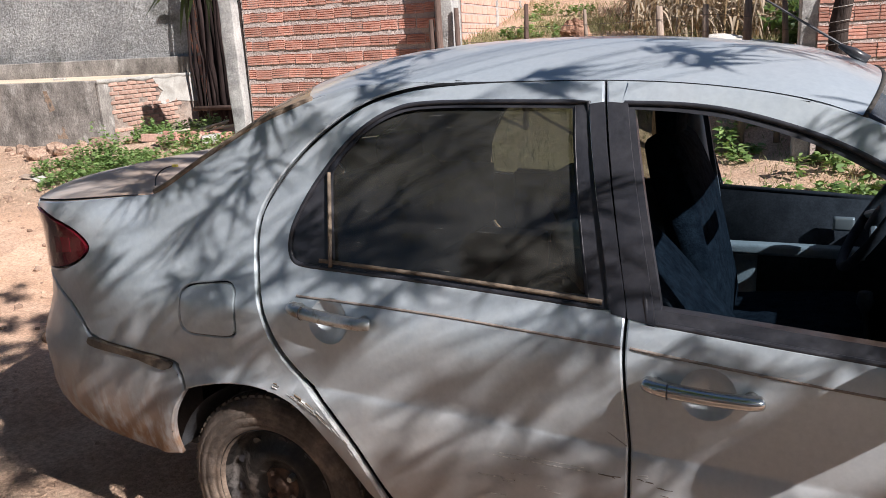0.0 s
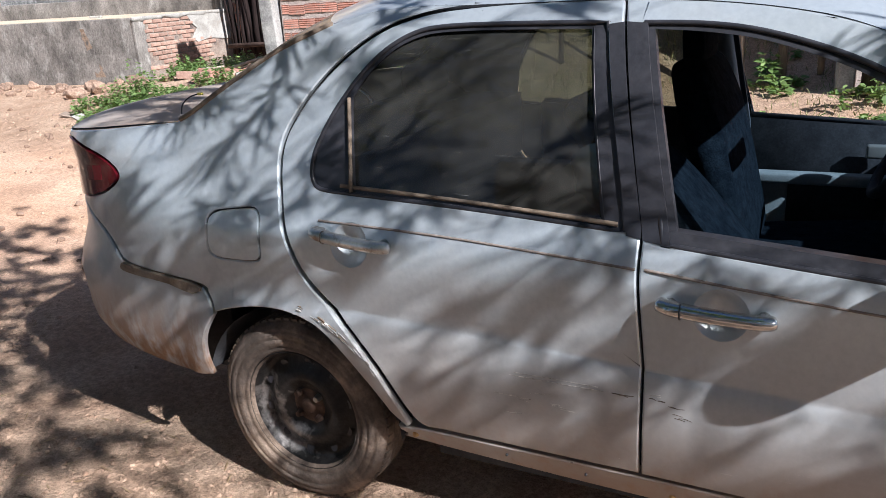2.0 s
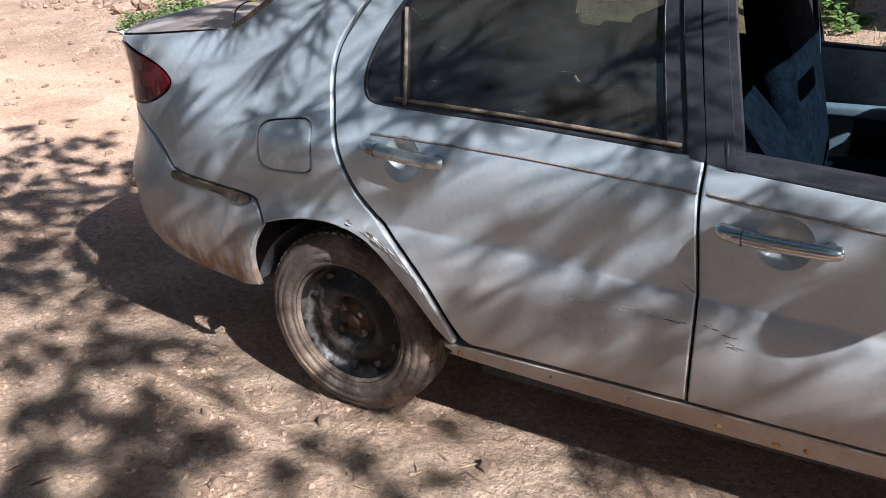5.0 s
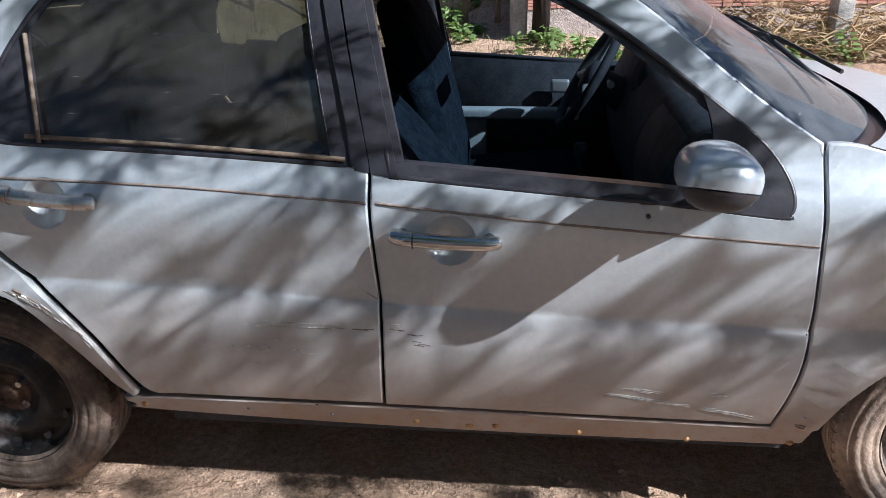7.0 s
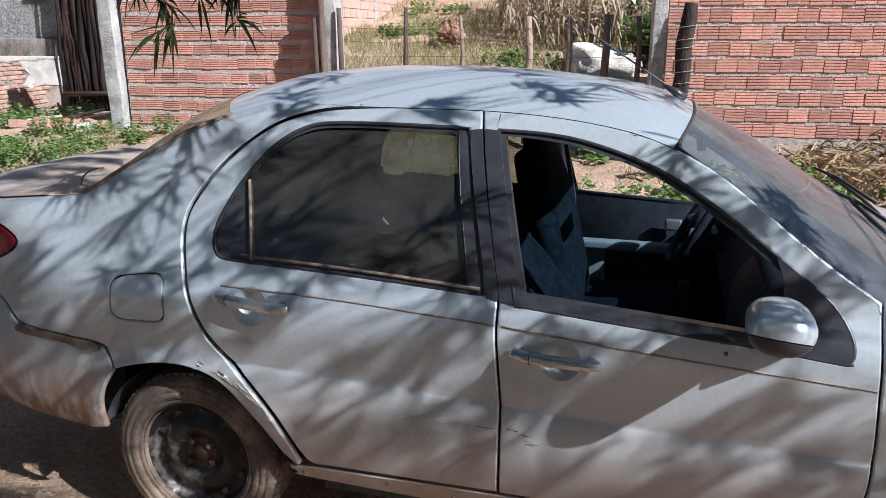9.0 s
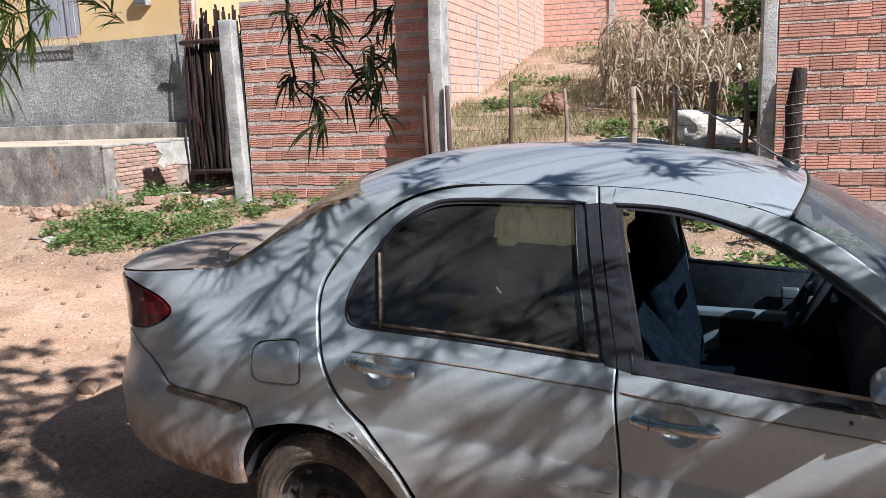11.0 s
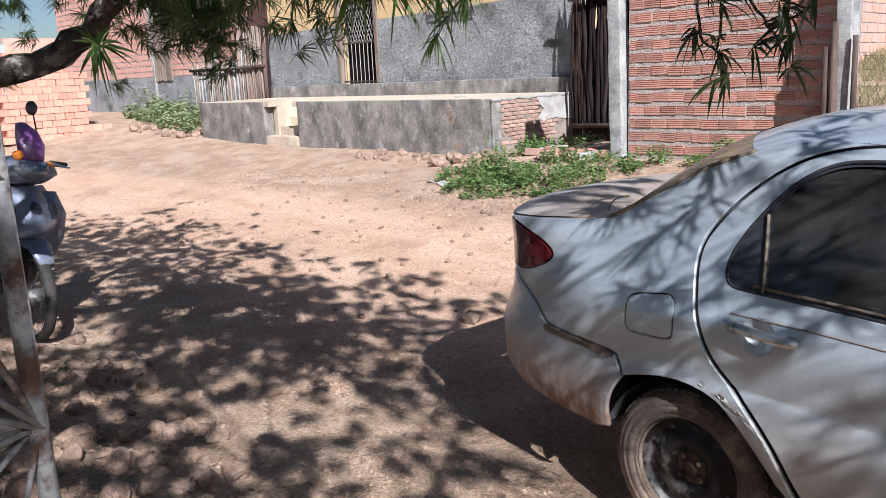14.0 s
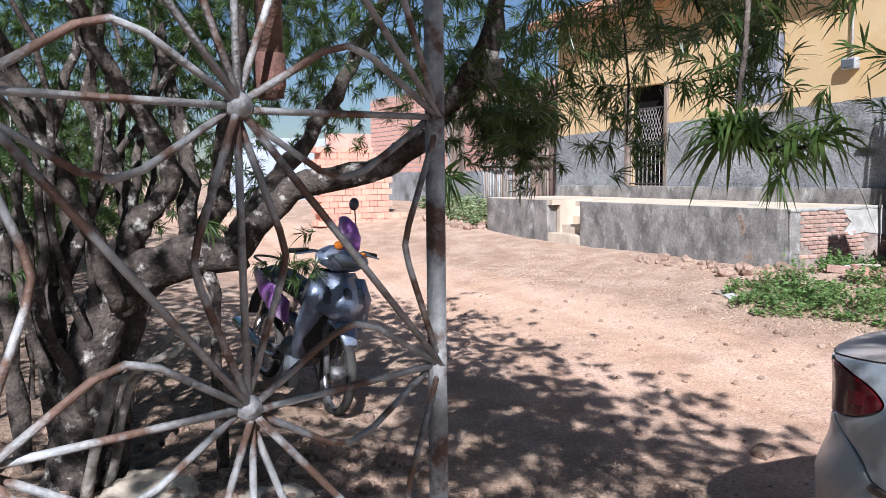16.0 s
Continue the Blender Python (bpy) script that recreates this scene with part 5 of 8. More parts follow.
part("centre_console", boxed(1.35, 1.85, 0.75, 0.90, 0.34, 0.62, 0.03), CABIN, car, "", True)
part("gear_lever", tubed([(1.52, 0.82, 0.60), (1.50, 0.82, 0.74), (1.498, 0.82, 0.77), (1.496, 0.82, 0.80)], [0.009, 0.008, 0.024, 0.018], 10), CABIN, car, "", True)
WHEEL_M = Matrix.Translation((1.535, 1.15, 0.945)) @ Matrix.Rotation(radians(-60), 4, "Y")
bm = bmesh.new()
ringp = [WHEEL_M @ Vector((0.182 * math.cos(a), 0.182 * math.sin(a), 0)) for a in [2 * math.pi * k / 40 for k in range(41)]]
tube(bm, ringp + ringp[1:2], 0.016, 10, False)
steer = part("steering_wheel", bm, CABIN, car, "black steering wheel", True)
for a in (0.2, math.pi - 0.2, -math.pi / 2):
    part("spoke", tubed([WHEEL_M @ Vector((0.03 * math.sin(a + 1.57), 0.03 * math.cos(a + 1.57), -0.01)), WHEEL_M @ Vector((-0.18 * math.sin(a), 0.18 * math.cos(a), 0))], 0.014, 8), GREY_TRIM, steer)
part("boss", lathed([(0.0005, 0.02), (0.05, 0.012), (0.062, -0.01), (0.05, -0.05)], 20, "Z"), CABIN, steer, "", True).matrix_basis = WHEEL_M
part("column", tubed([WHEEL_M @ Vector((0, 0, -0.03)), WHEEL_M @ Vector((0, 0, -0.22))], [0.05, 0.06], 12), CABIN, steer, "", True)
for d in (-1, 1):
    part("stalk", tubed([WHEEL_M @ Vector((0.02, 0.02 * d, -0.06)), WHEEL_M @ Vector((0.03, 0.13 * d, -0.055)), WHEEL_M @ Vector((0.03, 0.16 * d, -0.05))], [0.006, 0.007, 0.013], 8), GREY_TRIM, steer)
part("rear_view_mirror", boxed(1.50, 1.53, 0.70, 0.94, 1.27, 1.33, 0.02), CABIN, car, "", True)
# cowl, wipers, aerial
part("cowl", across(lambda t: curve_at(screen_rim, 0.985) * (1 - t) + curve_at(hood_rim, 0.02) * t - Vector((0, -0.02, 0.012)), lambda t: Vector((2.20 + 0.06 * t, WIDTH / 2, 0.968)), 3, 20, 2.2), BLACK_TRIM, car, "black cowl below the windscreen", True)
for pts in (((2.12, 0.52, 0.975), (2.05, 0.60, 1.045), (1.97, 0.72, 1.115)), ((2.16, 1.10, 0.985), (2.08, 1.18, 1.05), (2.0, 1.28, 1.10))):
    w = part("wiper", tubed(spline([Vector(p) + Vector((0, 0, 0.02)) for p in pts], 4), 0.007, 6), BLACK_TRIM, car, "", True)
    b = Vector(pts[2]) + Vector((0, 0, 0.008))
    part("blade", tubed([b + Vector((0.11, -0.28, -0.035)), b + Vector((0.02, -0.05, 0.012)), b + Vector((-0.02, 0.20, 0.004))], 0.006, 5), RUBBER, w)
part("aerial_base", tubed([(1.455, 0.82, 1.428), (1.42, 0.82, 1.450), (1.385, 0.82, 1.470)], [0.014, 0.013, 0.006], 10), BLACK_TRIM, car, "", True)
part("aerial", tubed([(1.40, 0.82, 1.465), (1.04, 0.82, 1.70)], [0.004, 0.002], 6), BLACK_TRIM, car, "thin black roof aerial")
for rim_pts, nm in ((rear_rim, "rear_window_seal"), (screen_rim, "windscreen_seal")):
    for flip in (False, True):
        part(nm, tubed([(p[0], WIDTH - p[1] if flip else p[1], p[2]) for p in rim_pts], 0.008, 6), DUSTY_RUBBER if "rear" in nm else BLACK_TRIM, car, "", True)

# linings behind the rear pillars close the gaps of the doors
for flip in (False, True):
    part("pillar_lining", panel([rounded([(-0.34, 1.0, C), (-0.28, 1.17), (-0.10, 1.29), (0.10, 1.372), (0.30, 1.392, C), (0.25, 1.30), (0.165, 1.18), (0.12, 1.0, C), (0.10, 0.80, C), (-0.20, 0.80, C)])], deep=0.035, thick=0.01, mirror=flip, step=0.08), GREY_TRIM if flip else CABIN, car, "", True)
# a loose wire with a yellow plug at the foot of the rear window
wire = part("loose_wire", tubed(spline([(-0.455, 0.22, 1.150), (-0.45, 0.225, 1.178), (-0.425, 0.235, 1.200), (-0.395, 0.245, 1.208)], 5), 0.0022, 6), BLACK_TRIM, car, "thin loose wire with a yellow plug", True)
part("plug", boxed(-0.400, -0.382, 0.240, 0.250, 1.204, 1.212, 0.003), plain("yellow_plug", (0.75, 0.60, 0.12), 0.5), wire)

# rubber along the roof's front edge and the foot of the rear window
ea, ma = curve_at(roof_rim, 1.0), curve_at(roof_mid, 1.0)
front_edge = []
for i in range(25):
    t = 2 * i / 24 - 1
    w = 1 - abs(t) ** 2.6
    front_edge.append(Vector((ea.x + (ma.x - ea.x) * w + 0.004, ea.y + (WIDTH - 2 * ea.y) * i / 24, ea.z + (ma.z - ea.z) * w - 0.003)))
part("windscreen_top_seal", tubed(front_edge, 0.0055, 8), RUBBER, car, "", True)

for flip in (False, True):
    part("inner_pillar", panel([[(0.866, 1.385), (0.942, 1.385), (1.018, 0.940), (1.022, 0.60), (0.950, 0.60), (0.958, 0.95)]], deep=0.03, thick=0.012, mirror=flip, step=0.1), CABIN, car)

# ---- door, window and fittings of the house ----
IRON = surface("painted_iron", (0.30, 0.28, 0.26), (0.42, 0.39, 0.36), 0.6, 12, metal=0.3, bump=0.2)
DARK_IRON = surface("dark_iron", (0.06, 0.055, 0.05), (0.13, 0.10, 0.085), 0.6, 12, metal=0.4, bump=0.2)
SHUTTER = surface("grey_shutter", (0.23, 0.24, 0.28), (0.31, 0.32, 0.36), 0.7, 6, bump=0.2, stretch=(4, 1, 0.5))
ROOM_SHADE = plain("room_shade", (0.012, 0.011, 0.010), 0.9, 0, 0.0)
TILE = surface("roof_tile", (0.42, 0.20, 0.12), (0.52, 0.28, 0.18), 0.9, 6, per_piece=0.2, bump=0.3)

door = tagged(in_street(new("door_1")), "open doorway with an iron grille gate", "door", kind="structure")
# near-black sheet closes the doorway, the room's shade put into its colour
part("room_shade_sheet", boxed(DOOR[0], DOOR[1], HV + 0.19, HV + 0.22, DOOR[2], DOOR[3]), ROOM_SHADE, door, "near-black sheet for the unlit room behind the grille")
part("jamb", boxed(DOOR[0] - 0.06, DOOR[0] + 0.03, HV - 0.05, HV + 0.05, DOOR[2], DOOR[3], 0.008), WOOD_GREY, door)
part("jamb", boxed(DOOR[1] - 0.03, DOOR[1] + 0.06, HV - 0.05, HV + 0.05, DOOR[2], DOOR[3], 0.008), WOOD_GREY, door)
for i in range(9):
    u = DOOR[0] + 0.07 + i * 0.12
    part("bar", tubed([(u, HV + 0.02, DOOR[2]), (u, HV + 0.02, DOOR[2] + 0.82)], 0.009, 6), IRON, door)
for z in (DOOR[2] + 0.03, DOOR[2] + 0.80, DOOR[2] + 1.55):
    part("rail", boxed(DOOR[0] + 0.03, DOOR[1] - 0.03, HV + 0.005, HV + 0.035, z, z + 0.03, 0.004), DARK_IRON, door)
for i in range(14):
    u = DOOR[0] + 0.03 + i * 0.08
    for d in (-1, 1):
        part("lattice_rod", tubed([(u, HV + 0.02 + 0.008 * d, DOOR[2] + 0.83), (min(max(u + 0.30 * d, DOOR[0] + 0.03), DOOR[1] - 0.03), HV + 0.02 + 0.008 * d, DOOR[2] + 0.83 + 0.72 * min(1, abs(min(max(u + 0.30 * d, DOOR[0] + 0.03), DOOR[1] - 0.03) - u) / 0.30 + 0.02))], 0.006, 5), IRON, door)

window = tagged(in_street(new("window_1")), "grey wooden shutter behind a spiked iron grille", "window", kind="structure")
part("shutter", boxed(WINDOW[0], WINDOW[1], HV + 0.03, HV + 0.07, WINDOW[2], WINDOW[3], 0.006), SHUTTER, window, "weathered grey shutter")
for i in range(5):
    u = WINDOW[0] + (i + 0.5) * (WINDOW[1] - WINDOW[0]) / 5
    part("batten", boxed(u - 0.095, u + 0.095, HV + 0.018, HV + 0.032, WINDOW[2], WINDOW[3], 0.004), SHUTTER, window)
part("grille_rail", boxed(WINDOW[0] - 0.02, WINDOW[1] + 0.05, HV - 0.17, HV - 0.15, WINDOW[2] - 0.05, WINDOW[2] - 0.02, 0.004), IRON, window)
part("grille_rail", boxed(WINDOW[0] - 0.02, WINDOW[1] + 0.05, HV - 0.17, HV - 0.15, WINDOW[2] - 0.17, WINDOW[2] - 0.15, 0.004), IRON, window)
for i in range(13):
    u = WINDOW[0] + i * 0.085
    part("grille_bar", tubed([(u, HV - 0.16, WINDOW[2] - 0.16), (u + 0.042, HV - 0.16, WINDOW[2] - 0.03), (u + 0.085, HV - 0.16, WINDOW[2] - 0.16)], 0.006, 5), IRON, window)
for u in (WINDOW[0], WINDOW[1] + 0.03):
    part("grille_upright", tubed([(u, HV - 0.16, WINDOW[2] - 0.17), (u, HV - 0.16, WINDOW[3])], 0.008, 6), IRON, window)
    part("grille_stay", tubed([(u, HV - 0.16, WINDOW[2] - 0.10), (u, HV + 0.02, WINDOW[2] - 0.10)], 0.008, 6), IRON, window)
meter = thing("electricity_meter", "grey electricity meter box on the ochre wall", "meter box", STREET)
part("case", boxed(-3.02, -2.78, HV - 0.13, HV - 0.002, 3.32, 3.50, 0.02), PALE_CONCRETE, meter)
part("cover", boxed(-3.00, -2.80, HV - 0.145, HV - 0.128, 3.35, 3.47, 0.01), plain("meter_window", (0.10, 0.11, 0.12), 0.2), meter, "dark glass cover")
part("conduit", tubed([(-2.90, HV - 0.04, 3.50), (-2.90, HV - 0.04, 5.1)], 0.018, 8), IRON, meter)
bm = bmesh.new()
for i in range(34):
    u = -10.75 + i * 0.255
    for z0, v0 in ((5.15, HV - 0.55), (5.40, HV + 0.0)):
        tube(bm, [(u, v0, z0), (u, v0 + 0.6, z0 + 0.24)], [0.13, 0.11], 8)
in_street(part("roof_tiles", bm, TILE, None, "red clay tiles along the eaves of the house", False, "structure", "roof"))

# exposed bricks of the porch end
SMALL_BRICK = surface("worn_brick", (0.33, 0.195, 0.15), (0.44, 0.29, 0.23), 0.9, 9, per_piece=0.22, bump=0.4)
PATCH = surface("pale_render", (0.36, 0.345, 0.32), (0.50, 0.48, 0.445), 0.9, 6, bump=0.4, c=(0.33, 0.31, 0.28), c_scale=5)
rng = random.Random(5)
for r in range(11):
    for k in range(8):
        v0 = 0.42 + k * 0.19 + (0.09 if r % 2 else 0) + rng.uniform(-0.008, 0.008)
        if v0 + 0.18 > 1.95 or rng.random() < 0.08 or (k > 4 and r > 5 and rng.random() < 0.9):
            continue
        ob = part("brick", boxed(0, 0.02, 0, rng.uniform(0.165, 0.182), 0, rng.uniform(0.042, 0.052), 0.006, 1), SMALL_BRICK, porch_side)
        ob.matrix_basis = pose(-2.252 + rng.uniform(-0.003, 0.003), v0, 0.58 + r * 0.060 + rng.uniform(-0.004, 0.004), rng.uniform(-1, 1), 0, rng.uniform(-1, 1))
bm = bmesh.new()
outline = [(1.38, 0.92), (1.50, 0.86), (1.78, 0.90), (2.33, 0.84), (2.33, 1.27), (1.30, 1.27), (1.42, 1.12), (1.52, 1.05)]
front, back = [bm.verts.new((-2.232, v, z)) for v, z in outline], [bm.verts.new((-2.25, v, z)) for v, z in outline]
bm.faces.new(front)
for i in range(len(outline)):
    bm.faces.new((front[i], back[i], back[(i + 1) % len(outline)], front[(i + 1) % len(outline)]))
part("render_patch", bm, PATCH, porch_side, "patch of old pale render")
part("corner_render", boxed(-2.27, -2.236, 0.225, 0.42, 0.3, TOP - 0.02, 0.008), CONCRETE, porch_side)

bm = bmesh.new()
rows = []
for k in range(31):
    v = 0.20 + k * 0.0715
    low = TOP - 0.055 - 0.03 * noise.noise(Vector((v * 4, 1, 2))) - 0.02 * noise.noise(Vector((v * 11, 5, 2)))
    rows.append([bm.verts.new((-2.226, v, TOP + 0.004)), bm.verts.new((-2.222, v, TOP - 0.02)), bm.verts.new((-2.236, v, low)), bm.verts.new((-2.25, v, low))])
for a, b in zip(rows, rows[1:]):
    for k in range(3):
        bm.faces.new((a[k], b[k], b[k + 1], a[k + 1]))
part("slab_lip", bm, PATCH, porch_side, "pale screed run over the edge", True)

# brown run of rust down the porch wall
bm = bmesh.new()
rows = []
for j in range(16):
    z = 1.16 - j * 0.042
    c, w = -3.10 + 0.012 * j + 0.02 * noise.noise(Vector((j * 0.6, 3, 1))), 0.035 + 0.05 * (j / 15) + 0.03 * noise.noise(Vector((j * 0.8, 0, 7)))
    rows.append([bm.verts.new((c - w, 0.2275, z)), bm.verts.new((c + w, 0.2275, z))])
for a, b in zip(rows, rows[1:]):
    bm.faces.new((a[0], a[1], b[1], b[0]))
in_street(part("rust_stain", bm, surface("rust_run", (0.24, 0.165, 0.115), (0.33, 0.25, 0.19), 0.95, 14, bump=0.3, c=(0.12, 0.11, 0.10), c_scale=9), None, "brown run of rust down the porch wall", True, "structure", "stain"))

# ---- stake gate between porch and brick wall ----
# the gate's shade is put into the stakes' near-black colour
STAKE = surface("shaded_stake", (0.014, 0.010, 0.010), (0.045, 0.031, 0.029), 0.95, 8, bump=0.8, fine=50, per_piece=0.35, spec=0.1, stretch=(1, 1, 0.15))
gate = thing("stake_gate", "closed gate of weathered wooden stakes, shade put into their dark colour", "gate", STREET)
for i in range(76):
    f = (i % 38) / 37
    u, v = -2.03 + 2.2 * f + 0.03 * (i // 38), 2.05 - 0.1 * f + 0.07 * (i // 38)
    r = rng.uniform(0.031, 0.044) * (0.5 if u < -1.85 else 1)
    h = rng.uniform(2.75, 3.25)
    part("stake", tubed([(u + rng.uniform(-0.01, 0.01), v, 0.5), (u + rng.uniform(-0.03, 0.03), v + rng.uniform(-0.03, 0.03), 0.95), (u + rng.uniform(-0.04, 0.04), v + rng.uniform(-0.03, 0.03), 1.4), (u + rng.uniform(-0.04, 0.04), v, 1.9), (u + rng.uniform(-0.05, 0.05), v, 2.4), (u + rng.uniform(-0.09, 0.09), v, h)], [r, r * 1.1, r * 0.9, r * 1.05, r * 0.8, r * 0.45], 7), STAKE, gate, "", True)
for z in (0.75, 2.69):
    part("cross_rail", tubed([(-2.06, 1.97, z), (-1.1, 1.93, z + 0.02), (0.15, 1.87, z)], 0.035, 7), WOOD_DARK, gate, "", True)
brick_jamb = mortar_wall("wall_3", -2.24, -2.06, 2.36, 0.3, 4.4, "narrow brick wall beside the stake gate")
lay_bricks(brick_jamb, -2.24, -2.06, 0.9, 4.3, 2.36, rng)

# ---- fence, posts and wires of the open lot ----
fence = thing("wire_fence", "sagging wire fence on thin wooden stakes", "fence", STREET)
POSTS = ((3.31, 0.3, 1.88, 0.028, WOOD_DARK), (3.95, 0.3, 1.79, 0.022, WOOD_GREY), (4.69, 0.3, 1.78, 0.040, WOOD_GREY), (5.12, 0.3, 1.77, 0.034, WOOD_GREY), (5.51, 0.3, 1.80, 0.042, WOOD_GREY), (5.86, 0.3, 1.78, 0.03, WOOD_GREY))
for u, v, top, r, mt in POSTS:
    part("post", tubed([(u - 0.02, v, 0.4), (u - 0.01, v + 0.01, 0.95), (u + 0.01, v, 1.4), (u + rng.uniform(-0.02, 0.03), v, top)], [r * 1.1, r, r, r * 0.8], 8), mt, fence, "", True)
for z in (0.95, 1.15, 1.35, 1.52, 1.66):
    pts = [(2.7, 0.1, z)] + [(u, v - r, z + rng.uniform(-0.03, 0.02)) for u, v, _, r, _ in POSTS] + [(6.0, 0.1, z)]
    part("wire", tubed(spline(pts, 3), 0.0028, 4), DARK_IRON, fence)
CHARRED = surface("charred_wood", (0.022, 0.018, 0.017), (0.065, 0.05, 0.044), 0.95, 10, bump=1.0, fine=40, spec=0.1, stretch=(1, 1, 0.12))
log = thing("log_post", "thick dark wooden post wound with wire", "post", STREET)
part("trunk", tubed([(6.22, -0.25, 0.35), (6.235, -0.25, 0.9), (6.265, -0.25, 1.2), (6.255, -0.25, 1.5), (6.29, -0.25, 1.75), (6.30, -0.25, 1.89)], [0.088, 0.086, 0.078, 0.082, 0.076, 0.062], 12), CHARRED, log, "", True)
for k in range(8):
    z = 0.85 + k * 0.11 + rng.uniform(-0.02, 0.02)
    part("wire_turn", tubed([(6.27 + 0.10 * math.cos(a), -0.25 + 0.10 * math.sin(a), z + 0.012 * a) for a in [j * math.pi / 6 for j in range(13)]], 0.003, 4), IRON, log)
    part("wire_end", tubed([(6.18, -0.30, z), (6.10, -0.22, z + rng.uniform(-0.05, 0.05)), (6.0, -0.19, z + rng.uniform(-0.05, 0.05))], 0.003, 4), IRON, log)
for u, z, r, mt in ((2.47, 1.76, 0.034, WOOD_DARK), (2.545, 2.0, 0.040, WOOD_DARK), (2.74, 1.86, 0.030, WOOD_DARK)):
    st = thing("wooden_stake", "rough wooden stake leaning by the concrete pillar", "post", STREET, "stakes by the pillar")
    part("trunk", tubed([(u, -0.30, 0.35), (u + 0.01, -0.30, 1.0), (u - 0.01, -0.29, z)], [r, r * 1.05, r * 0.85], 8), mt, st, "", True)


def joined_bricks(bm, u0, u1, v, z0, z1, along_v=False, rng=rng, floor=None):
    z, row = z0, 0
    while z < z1:
        u = u0 - (0.105 if row % 2 else 0)
        while u < u1:
            a, b = max(u, u0), min(u + 0.196, u1)
            if b - a > 0.05 and (floor is None or z + 0.1 > floor(a)):
                j = rng.uniform(-0.004, 0.004)
                if along_v:
                    box(bm, v - 0.05, v + 0.012 + j, a, b, z, z + 0.128)
                else:
                    box(bm, a, b, v - 0.012 + j, v + 0.05, z, z + 0.128)
            u += 0.209
        z += 0.164
        row += 1


BRICK_FAR = surface("far_brick", (0.54, 0.29, 0.22), (0.62, 0.37, 0.30), 0.85, 4, bump=0.2, c=(0.52, 0.34, 0.28), c_scale=5, spec=0.15)
lot_floor = lambda v: 0.54 + 0.48 + 0.115 * max(v - 1.2, 0) + 0.06 * max(v - 8, 0) - 0.3
in_street(part("lot_wall_1", boxed(0.92, 1.085, 5.5, 17.0, 0.6, 4.3), MORTAR, None, "brick wall along the side of the lot", False, "structure", "wall"))
in_street(part("lot_wall_2", boxed(0.92, 1.086, 10.2, 17.0, 4.3, 5.4), MORTAR, None, "higher part of the lot's brick wall", False, "structure", "wall"))
bm = bmesh.new()
joined_bricks(bm, 5.5, 10.2, 1.085, 1.2, 4.2, True)
joined_bricks(bm, 10.2, 17.0, 1.085, 1.6, 5.3, True)
in_street(part("lot_wall_bricks", bm, BRICK_FAR, None, "red hollow bricks of the lot's side wall", False, "stuff", "bricks"))
for v, z1 in ((8.0, 3.45), (10.2, 5.4), (12.7, 5.4), (15.2, 5.4)):
    in_street(part("lot_pillar", boxed(1.06, 1.115, v - 0.08, v + 0.08, 1.0, z1, 0.008), PALE_CONCRETE, None, "pale concrete pillar in the lot's wall", False, "structure", "post"))
in_street(part("back_wall", boxed(0.92, 14.0, 17.0, 17.15, 1.5, 5.2), MORTAR, None, "brick wall closing the back of the lot", False, "structure", "wall"))
bm = bmesh.new()
joined_bricks(bm, 1.1, 13.0, 17.0, 2.6, 5.1)
in_street(part("back_wall_bricks", bm, BRICK_FAR, None, "red hollow bricks of the back wall", False, "stuff", "bricks"))
for u in (3.1, 5.9, 8.7):
    in_street(part("back_pillar", boxed(u, u + 0.18, 16.94, 17.0, 2.0, 5.2, 0.008), PALE_CONCRETE, None, "pale concrete pillar in the back wall", False, "structure", "post"))
# a low house with a tiled roof behind the lot
far_house = thing("far_house", "low brick house with a red tiled roof behind the lot", "house", STREET)
part("wall", boxed(6.6, 13.5, 18.6, 22, 2, 5.3), BRICK_FAR, far_house)
bm = bmesh.new()
for i in range(30):
    u = 6.4 + i * 0.25
    tube(bm, [(u, 18.1, 5.25), (u, 20.3, 6.2)], [0.14, 0.12], 6)
part("roof", bm, TILE, far_house, "red clay tile roof", kind="stuff")

# ---- the far left: stake fence, brick wall, brick stack ----
picket = thing("stake_fence", "grey weathered stake fence beside the porch", "fence", STREET)
for i in range(48):
    u = -13.6 + i * 0.0645
    h = 2.05 + 0.12 * rng.random() + (0.75 * smooth(-11.7, -11.2, u))
    r = rng.uniform(0.018, 0.034)
    v = 2.3 + rng.uniform(-0.03, 0.03)
    part("stake", tubed([(u + rng.uniform(-0.03, 0.03), v, 0.5), (u, v, 1.5), (u + rng.uniform(-0.06, 0.06), v, h)], [r, r, r * 0.7], 6), WOOD_GREY if rng.random() < 0.7 else PALE_CONCRETE, picket, "", True)
part("rail", tubed([(-13.7, 2.24, 1.98), (-12, 2.23, 1.96), (-10.5, 2.24, 2.0)], 0.035, 7), WOOD_DARK, picket, "", True)
part("post", tubed([(-11.6, 2.34, 0.5), (-11.58, 2.34, 3.6)], 0.05, 8), WOOD_GREY, picket, "", True)
part("post", tubed([(-10.56, 2.30, 0.5), (-10.55, 2.30, 2.5)], 0.05, 8), WOOD_DARK, picket, "", True)
in_street(part("plinth_wall", boxed(-23, -13.7, 2.9, 3.3, 0.3, 1.88, 0.03), ROUGHCAST, None, "rough grey stone plinth of the far wall", False, "structure", "wall"))
in_street(part("wall_4", boxed(-23, -13.9, 3.02, 3.2, 1.88, 4.6), MORTAR, None, "far red brick wall on a stone plinth", False, "structure", "wall"))
bm = bmesh.new()
joined_bricks(bm, -23, -13.9, 3.02, 1.9, 4.5)
in_street(part("far_wall_bricks", bm, BRICK_FAR, None, "red hollow bricks of the far wall", False, "stuff", "bricks"))
